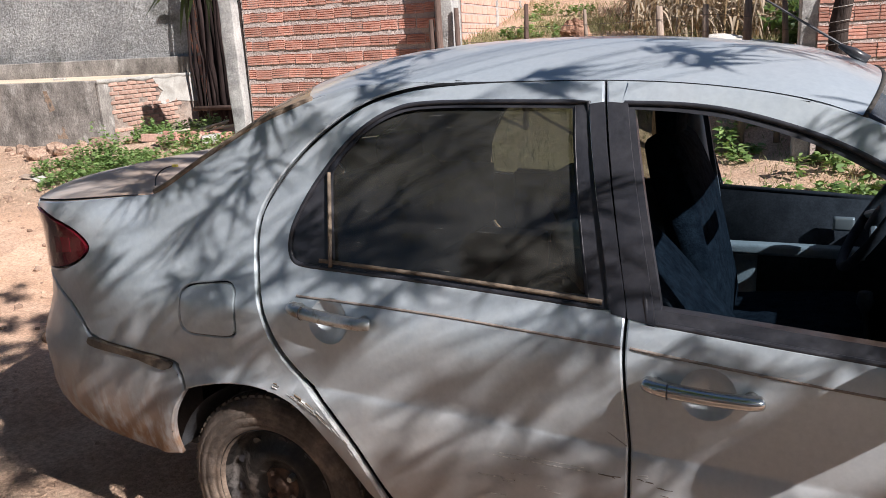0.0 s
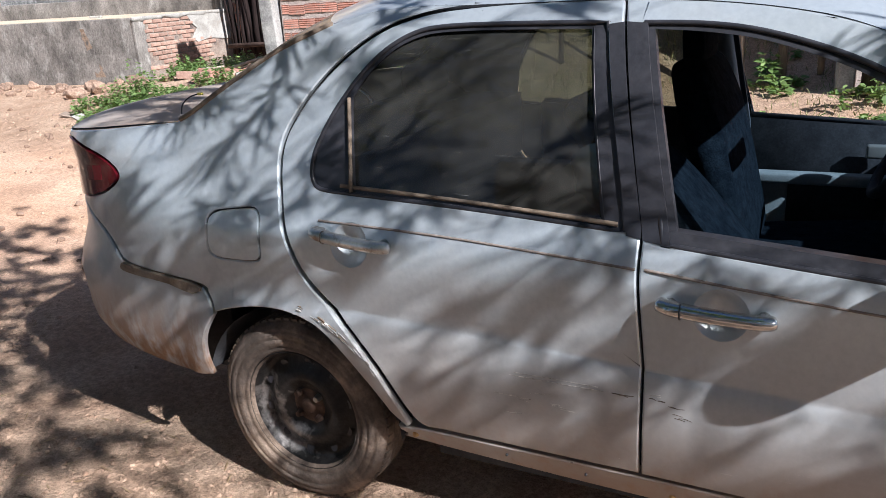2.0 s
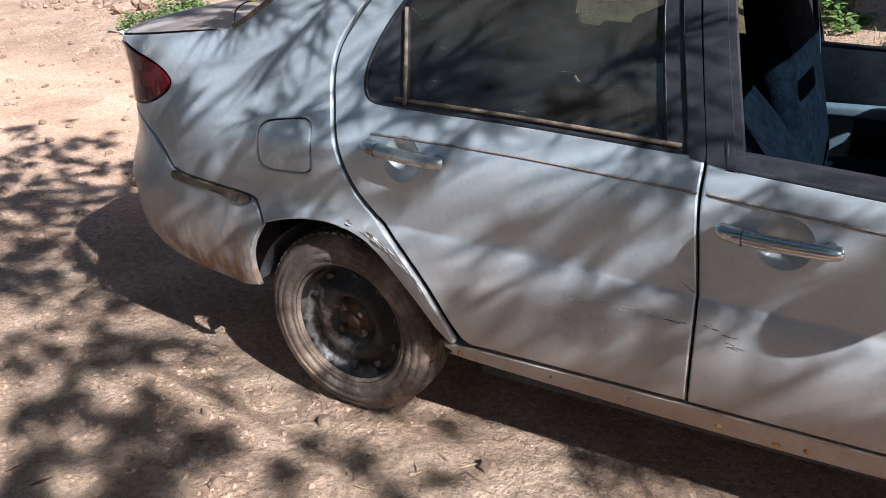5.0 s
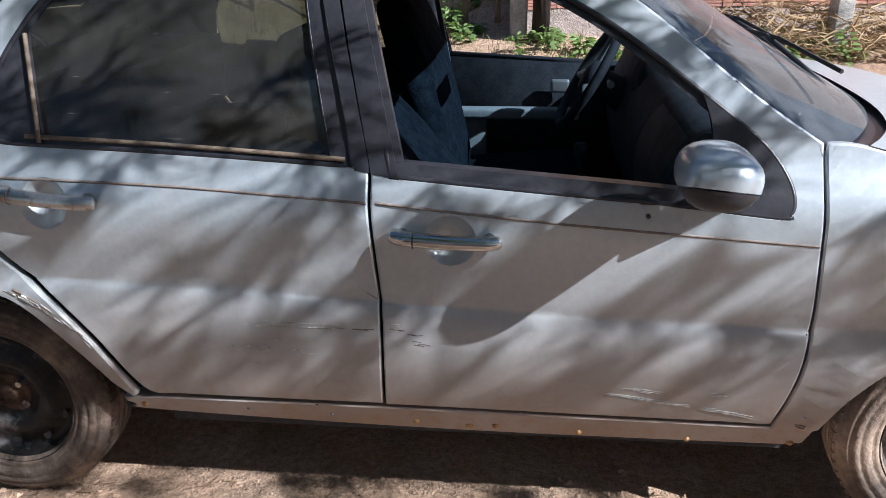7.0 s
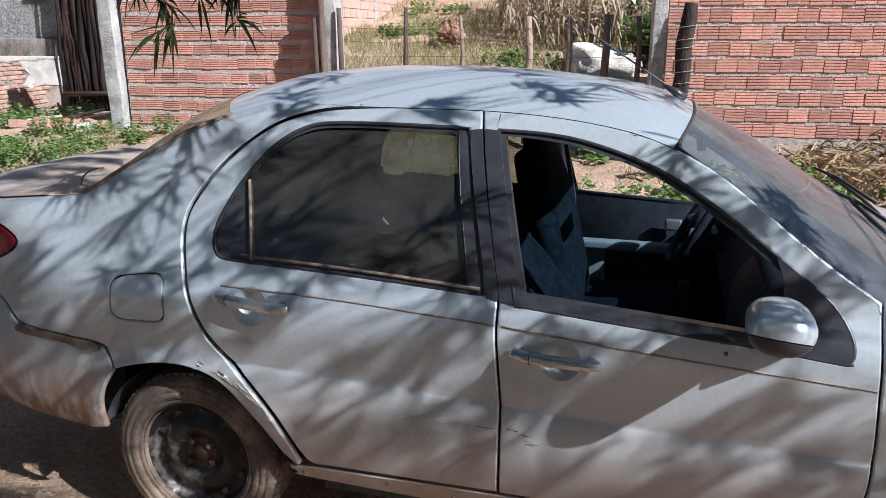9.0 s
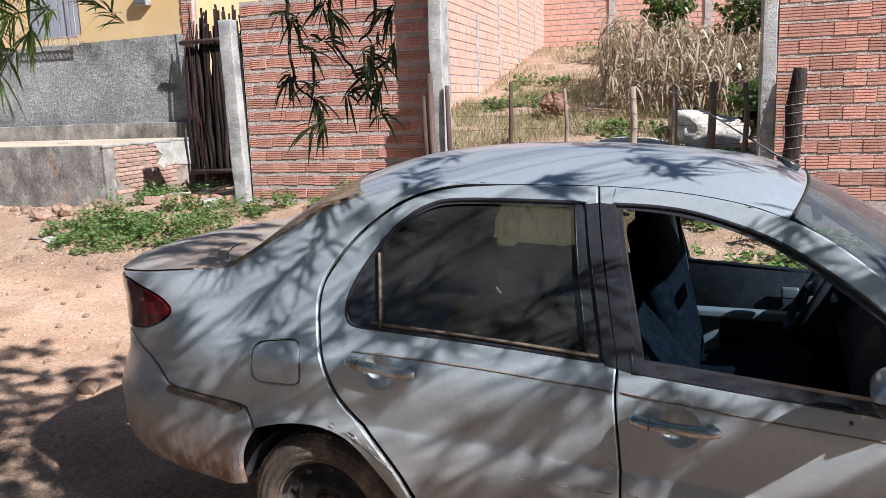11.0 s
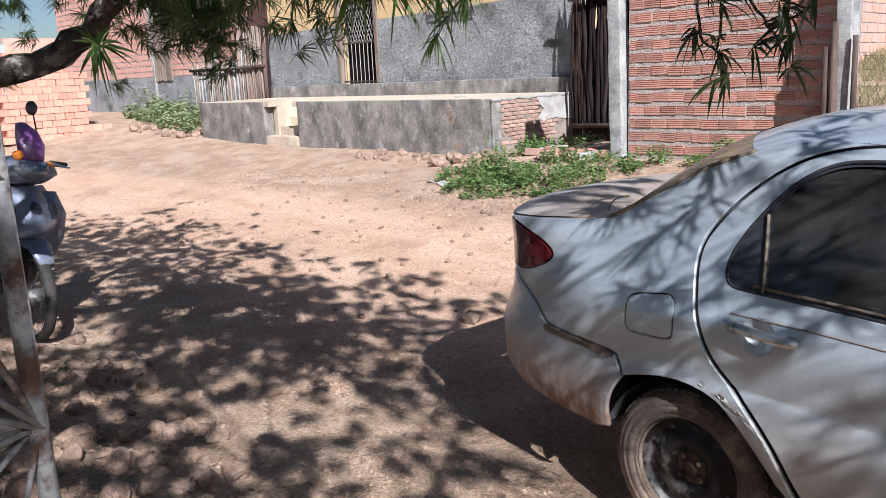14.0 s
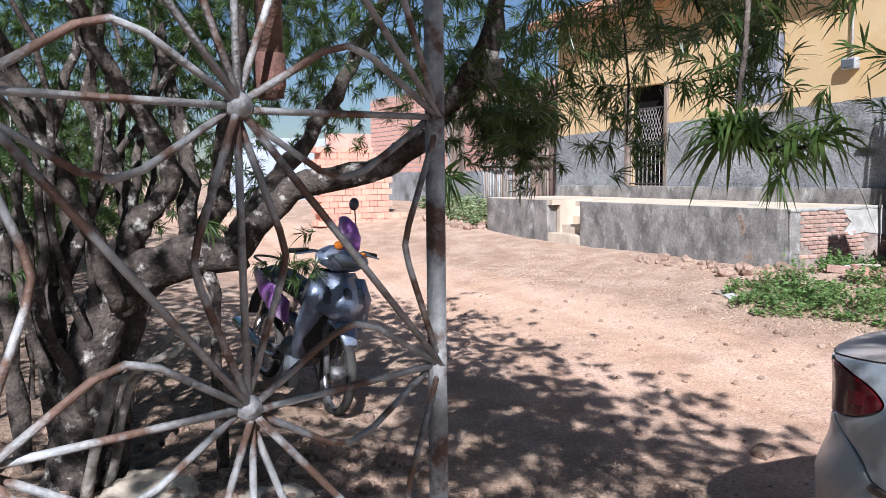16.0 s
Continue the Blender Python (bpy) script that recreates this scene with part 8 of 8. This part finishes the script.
ob.matrix_basis = STREET @ pose(-3.4, 0.85, TOP, 0, 0, 15)

# ---- the ironwork gate by the camera ----
GATE_PAINT = surface("chipped_grey_paint", (0.25, 0.25, 0.25), (0.42, 0.41, 0.40), 0.60, 26, metal=0.1, bump=0.3, c=(0.14, 0.085, 0.062), c_scale=18, c_cut=(0.49, 0.57))
PITCH_Z, PITCH_W = 0.21, 0.172
EDGE = 0.0095  # the first column is this much wider
gate_m = pose(0.690, -2.062, 0, 0, 0, 0) @ Matrix.Rotation(math.atan2(-0.158, 0.062), 4, "Z")
iron_gate = thing("iron_gate", "open gate of bent iron rods in chipped grey paint", "gate", gate_m)
COLS, ROWS_Z = 6, [1.625 + PITCH_Z * k for k in range(-7, 4)]
part("upright", tubed([(-EDGE, 0, 0.06), (-EDGE, 0, 2.32)], 0.0085, 10), GATE_PAINT, iron_gate, "grey iron tube", True)
part("upright", tubed([(PITCH_W * COLS, 0, 0.06), (PITCH_W * COLS, 0, 2.32)], 0.012, 10), GATE_PAINT, iron_gate, "", True)
for z in (0.09, 2.31):
    part("frame_rail", tubed([(-EDGE, 0, z), (PITCH_W * COLS, 0, z)], 0.0085, 8), GATE_PAINT, iron_gate, "", True)


def rod_mesh(points):
    b = tubed([(p[0], p[1], p[2]) for p in points], 0.0028, 6)
    me = bpy.data.meshes.new("rod")
    b.to_mesh(me)
    b.free()
    me.shade_smooth()
    me.materials.append(GATE_PAINT)
    return me


W, H = PITCH_W, PITCH_Z
ROD = {"h": rod_mesh([(0, 0, 0), (W, 0, 0)]), "hu": rod_mesh([(0, 0.004, 0), (W * 0.38, 0.005, 0.042), (W * 0.5, 0.005, 0.048), (W * 0.62, 0.005, 0.042), (W, 0.004, 0)]), "hd": rod_mesh([(0, -0.004, 0), (W * 0.38, -0.005, -0.042), (W * 0.5, -0.005, -0.048), (W * 0.62, -0.005, -0.042), (W, -0.004, 0)]),
       "v": rod_mesh([(0, 0, 0), (0, 0, H)]), "vl": rod_mesh([(0, 0.004, 0), (0.034, 0.005, H * 0.42), (0.038, 0.005, H * 0.5), (0.034, 0.005, H * 0.58), (0, 0.004, H)]), "vr": rod_mesh([(0, -0.004, 0), (-0.034, -0.005, H * 0.42), (-0.038, -0.005, H * 0.5), (-0.034, -0.005, H * 0.58), (0, -0.004, H)]),
       "d": rod_mesh([(0, 0.006, 0), (W, 0.006, H)]), "e": rod_mesh([(0, -0.006, H), (W, -0.006, 0)])}
hub_me = None
for c in range(COLS + 1):
    for z in ROWS_Z:
        kinds = []
        if c < COLS:
            kinds += ["h", "hu", "hd"]
            if z < 2.0:
                kinds += ["d"]
        if 0 <= c < COLS and z < 2.0:
            kinds += (["v", "vl", "vr"] if c else ["vl"])
        for k in kinds:
            ob = new("rod", ROD[k])
            ob.parent = iron_gate
            ob.matrix_basis = pose(c * W, 0, z, 0, RNG.uniform(-1, 1), RNG.uniform(-1, 1))
            if c == 0:
                ob.matrix_basis = Matrix.Translation((-EDGE, 0, 0)) @ ob.matrix_basis @ Matrix.Diagonal((1 + EDGE / W, 1, 1, 1))
        if 0 < c < COLS:
            if hub_me is None:
                ob = part("hub", lathed([(0.0005, -0.011), (0.006, -0.009), (0.0095, -0.004), (0.0095, 0.004), (0.006, 0.009), (0.0005, 0.011)], 12), GATE_PAINT, iron_gate, "", True)
                hub_me = ob.data
            else:
                ob = new("hub", hub_me)
                ob.parent = iron_gate
            ob.matrix_basis = pose(c * W, 0, z)
part("latch_bar", tubed([(0.128, -0.03, 1.845), (0.128, -0.03, 2.30)], 0.010, 10), GATE_PAINT, iron_gate, "pale latch tube", True)
part("latch_knob", tubed([(0.128, -0.03, 1.845), (0.128, -0.031, 1.855), (0.128, -0.03, 1.878)], [0.009, 0.012, 0.0115], 10), surface("rust", (0.10, 0.05, 0.04), (0.2, 0.1, 0.07), 0.8, 20), iron_gate, "rusty collar", True)

# ---- the parked motorcycle ----
FAIRING = surface("dusty_blue_fairing", (0.15, 0.18, 0.25), (0.23, 0.26, 0.34), 0.32, 6, metal=0.3, bump=0.05, c=(0.26, 0.23, 0.23), c_scale=5, c_cut=(0.55, 0.8), spec=0.5)
PURPLE = surface("purple_fairing", (0.20, 0.06, 0.28), (0.30, 0.12, 0.38), 0.3, 6, bump=0.05, c=(0.36, 0.26, 0.36), c_scale=6, spec=0.5)
ENGINE = surface("engine_metal", (0.10, 0.10, 0.11), (0.22, 0.21, 0.20), 0.5, 20, metal=0.6, bump=0.3)
SEAT = surface("seat_vinyl", (0.02, 0.02, 0.022), (0.04, 0.04, 0.042), 0.6, 20, bump=0.1)
LAMP_OFF = plain("lamp_plastic", (0.20, 0.22, 0.25), 0.10, 0.3, 0.8)
ORANGE = plain("orange_lens", (0.85, 0.25, 0.02), 0.2, 0, 0.6)
moto_m = pose(-4.30, -0.95, ground_z(-4.9, -1.05) - 0.01, 0, 0, 12.5) @ Matrix.Rotation(radians(-7), 4, "X") @ Matrix.Diagonal((1.08, 1.08, 1.08, 1))
moto = thing("motorcycle", "small dusty blue and purple motorcycle on its side stand", "motorcycle", moto_m)


def ellipsoid(c, s, seg=20, power=1.0):
    bm = bmesh.new()
    bmesh.ops.create_uvsphere(bm, u_segments=seg, v_segments=seg // 2, radius=1)
    for p in bm.verts:
        p.co = Vector((c[0] + s[0] * math.copysign(abs(p.co.x) ** power, p.co.x), c[1] + s[1] * math.copysign(abs(p.co.y) ** power, p.co.y), c[2] + s[2] * math.copysign(abs(p.co.z) ** power, p.co.z)))
    return bm


def loft(sections, seg=16):
    """A shell through elliptical sections (centre, half width y, half height along n, n in the xz plane)."""
    bm = bmesh.new()
    rings = []
    for c, hy, hn, n in sections:
        n = Vector((n[0], 0, n[1])).normalized()
        rings.append([bm.verts.new(Vector(c) + Vector((0, 1, 0)) * hy * math.cos(a) + n * hn * math.sin(a)) for a in [2 * math.pi * k / seg for k in range(seg)]])
    for a, b in zip(rings, rings[1:]):
        for k in range(seg):
            bm.faces.new((a[k], a[(k + 1) % seg], b[(k + 1) % seg], b[k]))
    bm.faces.new(rings[0][::-1])
    bm.faces.new(rings[-1])
    bmesh.ops.recalc_face_normals(bm, faces=bm.faces[:])
    return bm


def bike_wheel(x, r, turn):
    w = part("wheel", lathed([(r - 0.055, -0.012), (r - 0.06, 0.0), (r - 0.055, 0.012), (r - 0.045, 0.016), (r - 0.045, -0.016)], 36, closed=True), plain("rim_alu", (0.5, 0.5, 0.5), 0.35, 0.9), moto, "spoked wheel", True)
    w.matrix_basis = pose(x, 0, r, 0, 0, turn)
    part("tyre", lathed([(r - 0.05, -0.022), (r - 0.03, -0.034), (r - 0.01, -0.028), (r, 0), (r - 0.01, 0.028), (r - 0.03, 0.034), (r - 0.05, 0.022)], 40, closed=True), RUBBER, w, "", True)
    part("hub", lathed([(0.0005, -0.05), (0.045, -0.045), (0.05, 0), (0.045, 0.045), (0.0005, 0.05)], 18), ENGINE, w, "", True)
    for k in range(18):
        a = 2 * math.pi * k / 18
        part("spoke", tubed([(0.045 * math.cos(a + 0.35), 0.03 * (-1) ** k, 0.045 * math.sin(a + 0.35)), ((r - 0.055) * math.cos(a), 0, (r - 0.055) * math.sin(a))], 0.0022, 4), CHROME, w)
    return w


bike_wheel(0.0, 0.285, -6)
bike_wheel(-1.24, 0.285, 0)
part("front_mudguard", loft([((0.17, 0, 0.50), 0.045, 0.02, (0.5, 1)), ((0.08, 0, 0.60), 0.075, 0.035, (0.3, 1)), ((-0.04, 0, 0.635), 0.085, 0.04, (0, 1)), ((-0.16, 0, 0.60), 0.075, 0.035, (-0.4, 1)), ((-0.26, 0, 0.48), 0.055, 0.02, (-1, 0.6))]), FAIRING, moto, "dusty front mudguard", True)
for d in (-0.075, 0.075):
    part("fork_leg", tubed([(0.0, d, 0.285), (-0.06, d, 0.48), (-0.14, d * 0.9, 0.80)], [0.021, 0.024, 0.022], 10), ENGINE, moto, "", True)
    part("leg_shield", loft([((-0.10, d * 1.4, 0.92), 0.10, 0.05, (1, 0.2)), ((-0.07, d * 1.9, 0.78), 0.11, 0.06, (1, 0.2)), ((-0.14, d * 2.3, 0.62), 0.10, 0.045, (1, 0.1)), ((-0.25, d * 2.2, 0.45), 0.07, 0.035, (1, -0.2)), ((-0.36, d * 1.9, 0.32), 0.04, 0.02, (1, -0.4))]), FAIRING, moto, "scuffed blue-grey leg shield", True)
def shield(rows, thick=0.012, n=12, ridge=1.4):
    """A swept shell: rows of (height, x at the ridge, half width, sweep back at the rim)."""
    bm = bmesh.new()
    grids = []
    for off in (0.0, thick):
        g = []
        for z, x, w, back in rows:
            g.append([bm.verts.new((x - off - back * abs(2 * i / n - 1) ** ridge, w * (2 * i / n - 1), z)) for i in range(n + 1)])
        grids.append(g)
    f, k = grids
    for j in range(len(rows) - 1):
        for i in range(n):
            bm.faces.new((f[j][i], f[j][i + 1], f[j + 1][i + 1], f[j + 1][i]))
            bm.faces.new((k[j][i], k[j + 1][i], k[j + 1][i + 1], k[j][i + 1]))
    for j in range(len(rows) - 1):
        for i in (0, n):
            bm.faces.new((f[j][i], f[j + 1][i], k[j + 1][i], k[j][i]))
    for j in (0, len(rows) - 1):
        for i in range(n):
            bm.faces.new((f[j][i], f[j][i + 1], k[j][i + 1], k[j][i]))
    bmesh.ops.recalc_face_normals(bm, faces=bm.faces[:])
    return bm


cowl = part("front_cowl", shield([(0.64, 0.07, 0.06, 0.05), (0.68, 0.085, 0.13, 0.09), (0.73, 0.09, 0.185, 0.13), (0.79, 0.075, 0.215, 0.15), (0.85, 0.05, 0.205, 0.15), (0.91, 0.015, 0.165, 0.12), (0.965, -0.03, 0.13, 0.08)]), FAIRING, moto, "blue-grey front cowl with swept sides", True)
part("badge", shield([(0.80, 0.079, 0.020, 0.006), (0.825, 0.069, 0.034, 0.008), (0.855, 0.055, 0.028, 0.007), (0.87, 0.046, 0.012, 0.004)], 0.006, 6), BLACK_TRIM, cowl)
for d in (-1, 1):
    part("side_vent", shield([(0.76, 0.025, 0.02, 0.0), (0.82, 0.012, 0.03, 0.0), (0.87, -0.01, 0.012, 0.0)], 0.02, 4), BLACK_TRIM, cowl).matrix_basis = Matrix.Translation((0.0, 0.125 * d, 0))
part("inner_shield", shield([(0.36, -0.12, 0.13, 0.10), (0.50, -0.06, 0.19, 0.13), (0.64, -0.03, 0.22, 0.14), (0.78, -0.06, 0.22, 0.13), (0.92, -0.12, 0.16, 0.10), (0.98, -0.15, 0.12, 0.06)]), SEAT, moto, "dark inner leg shield", True)
part("handlebar_cover", loft([((-0.02, 0, 0.985), 0.10, 0.05, (1, 0.4)), ((-0.04, 0, 1.03), 0.19, 0.07, (1, 0.4)), ((-0.09, 0, 1.075), 0.20, 0.07, (1, 0.6)), ((-0.15, 0, 1.11), 0.14, 0.05, (1, 0.7)), ((-0.18, 0, 1.13), 0.08, 0.03, (1, 0.8))]), FAIRING, moto, "", True)
part("visor", loft([((-0.06, 0.05, 1.12), 0.07, 0.03, (1, 0.6)), ((-0.10, 0.06, 1.20), 0.085, 0.05, (1, 0.6)), ((-0.14, 0.055, 1.28), 0.07, 0.05, (1, 0.6)), ((-0.18, 0.04, 1.34), 0.035, 0.02, (1, 0.6))]), PURPLE, moto, "purple visor over the lamp", True)
part("headlamp", loft([((0.035, 0, 1.01), 0.05, 0.02, (1, 0.4)), ((0.03, 0, 1.05), 0.095, 0.03, (1, 0.4)), ((0.0, 0, 1.085), 0.12, 0.028, (1, 0.5)), ((-0.01, 0, 1.09), 0.11, 0.02, (1, 0.5))]), LAMP_OFF, moto, "clear headlamp", True)
for d in (-1, 1):
    part("indicator", ellipsoid((-0.06, (0.145 if d > 0 else 0.04) * d, 1.08 if d > 0 else 1.15), (0.025, 0.035, 0.030)), ORANGE, moto, "orange indicator", True)
    bar = part("handlebar", tubed([(-0.13, 0.05 * d, 1.08), (-0.15, 0.18 * d, 1.10), (-0.20, 0.30 * d, 1.09)], 0.011, 8), ENGINE, moto, "", True)
    part("grip", tubed([(-0.165, 0.21 * d, 1.10), (-0.21, 0.335 * d, 1.085)], 0.018, 10), RUBBER, bar, "", True)
    part("lever", tubed([(-0.12, 0.19 * d, 1.095), (-0.13, 0.32 * d, 1.07)], 0.006, 6), CHROME, bar)
    if d > 0:
        mir = part("mirror", ellipsoid((-0.16, 0.10, 1.44), (0.014, 0.038, 0.045)), BLACK_TRIM, moto, "round black mirror", True)
        part("mirror_stem", tubed([(-0.15, 0.15, 1.10), (-0.15, 0.13, 1.25), (-0.16, 0.11, 1.40)], 0.005, 6), BLACK_TRIM, mir)
    part("side_panel", loft([((-0.62, 0.13 * d, 0.62), 0.02, 0.09, (0, 1)), ((-0.85, 0.15 * d, 0.68), 0.03, 0.11, (0, 1)), ((-1.10, 0.14 * d, 0.76), 0.03, 0.09, (0, 1)), ((-1.38, 0.09 * d, 0.84), 0.02, 0.05, (0, 1))]), PURPLE, moto, "purple side panel", True)
    part("footrest", tubed([(-0.55, 0.10 * d, 0.30), (-0.55, 0.24 * d, 0.30)], 0.014, 8), RUBBER, moto)
    part("shock", tubed([(-1.22, 0.12 * d, 0.33), (-1.05, 0.13 * d, 0.66)], 0.026, 8), CHROME, moto)
part("seat", loft([((-0.45, 0, 0.72), 0.09, 0.04, (0, 1)), ((-0.62, 0, 0.77), 0.13, 0.06, (0, 1)), ((-0.90, 0, 0.82), 0.14, 0.07, (0, 1)), ((-1.18, 0, 0.87), 0.12, 0.05, (0, 1)), ((-1.30, 0, 0.88), 0.06, 0.02, (0, 1))]), SEAT, moto, "black seat", True)
part("frame_tube", tubed([(-0.18, 0, 0.85), (-0.32, 0, 0.55), (-0.50, 0, 0.45), (-0.80, 0, 0.55)], 0.05, 10), FAIRING, moto, "", True)
part("engine", loft([((-0.40, 0, 0.34), 0.08, 0.08, (0, 1)), ((-0.55, 0, 0.33), 0.13, 0.11, (0, 1)), ((-0.72, 0, 0.34), 0.12, 0.10, (0, 1)), ((-0.82, 0, 0.36), 0.06, 0.05, (0, 1))]), ENGINE, moto, "", True)
part("silencer", tubed([(-0.70, -0.14, 0.26), (-0.95, -0.17, 0.30), (-1.05, -0.17, 0.33), (-1.50, -0.17, 0.42)], [0.018, 0.03, 0.045, 0.045], 12), CHROME, moto, "chrome silencer", True)
part("swing_arm", tubed([(-0.72, -0.09, 0.33), (-1.24, -0.09, 0.285)], 0.022, 8), ENGINE, moto)
part("rear_rack", tubed(spline([(-1.15, 0.10, 0.92), (-1.42, 0.10, 0.96), (-1.50, 0, 0.97), (-1.42, -0.10, 0.96), (-1.15, -0.10, 0.92)], 4), 0.010, 8), DARK_IRON, moto, "black rear rack", True)
part("rear_lamp", ellipsoid((-1.44, 0, 0.83), (0.04, 0.07, 0.045)), RED_LAMP, moto, "", True)
part("rear_mudguard", loft([((-1.35, 0, 0.76), 0.07, 0.02, (0.3, 1)), ((-1.52, 0, 0.62), 0.06, 0.015, (1, 0.6)), ((-1.60, 0, 0.48), 0.05, 0.01, (1, 0.2))]), BLACK_TRIM, moto, "", True)
part("side_stand", tubed([(-0.55, 0.08, 0.28), (-0.62, 0.20, 0.03)], 0.010, 6), ENGINE, moto)
part("mud_flap", boxed(-0.45, -0.33, -0.20, -0.12, 0.12, 0.34, 0.01), LAMP_OFF, moto, "pale plastic guard", True)
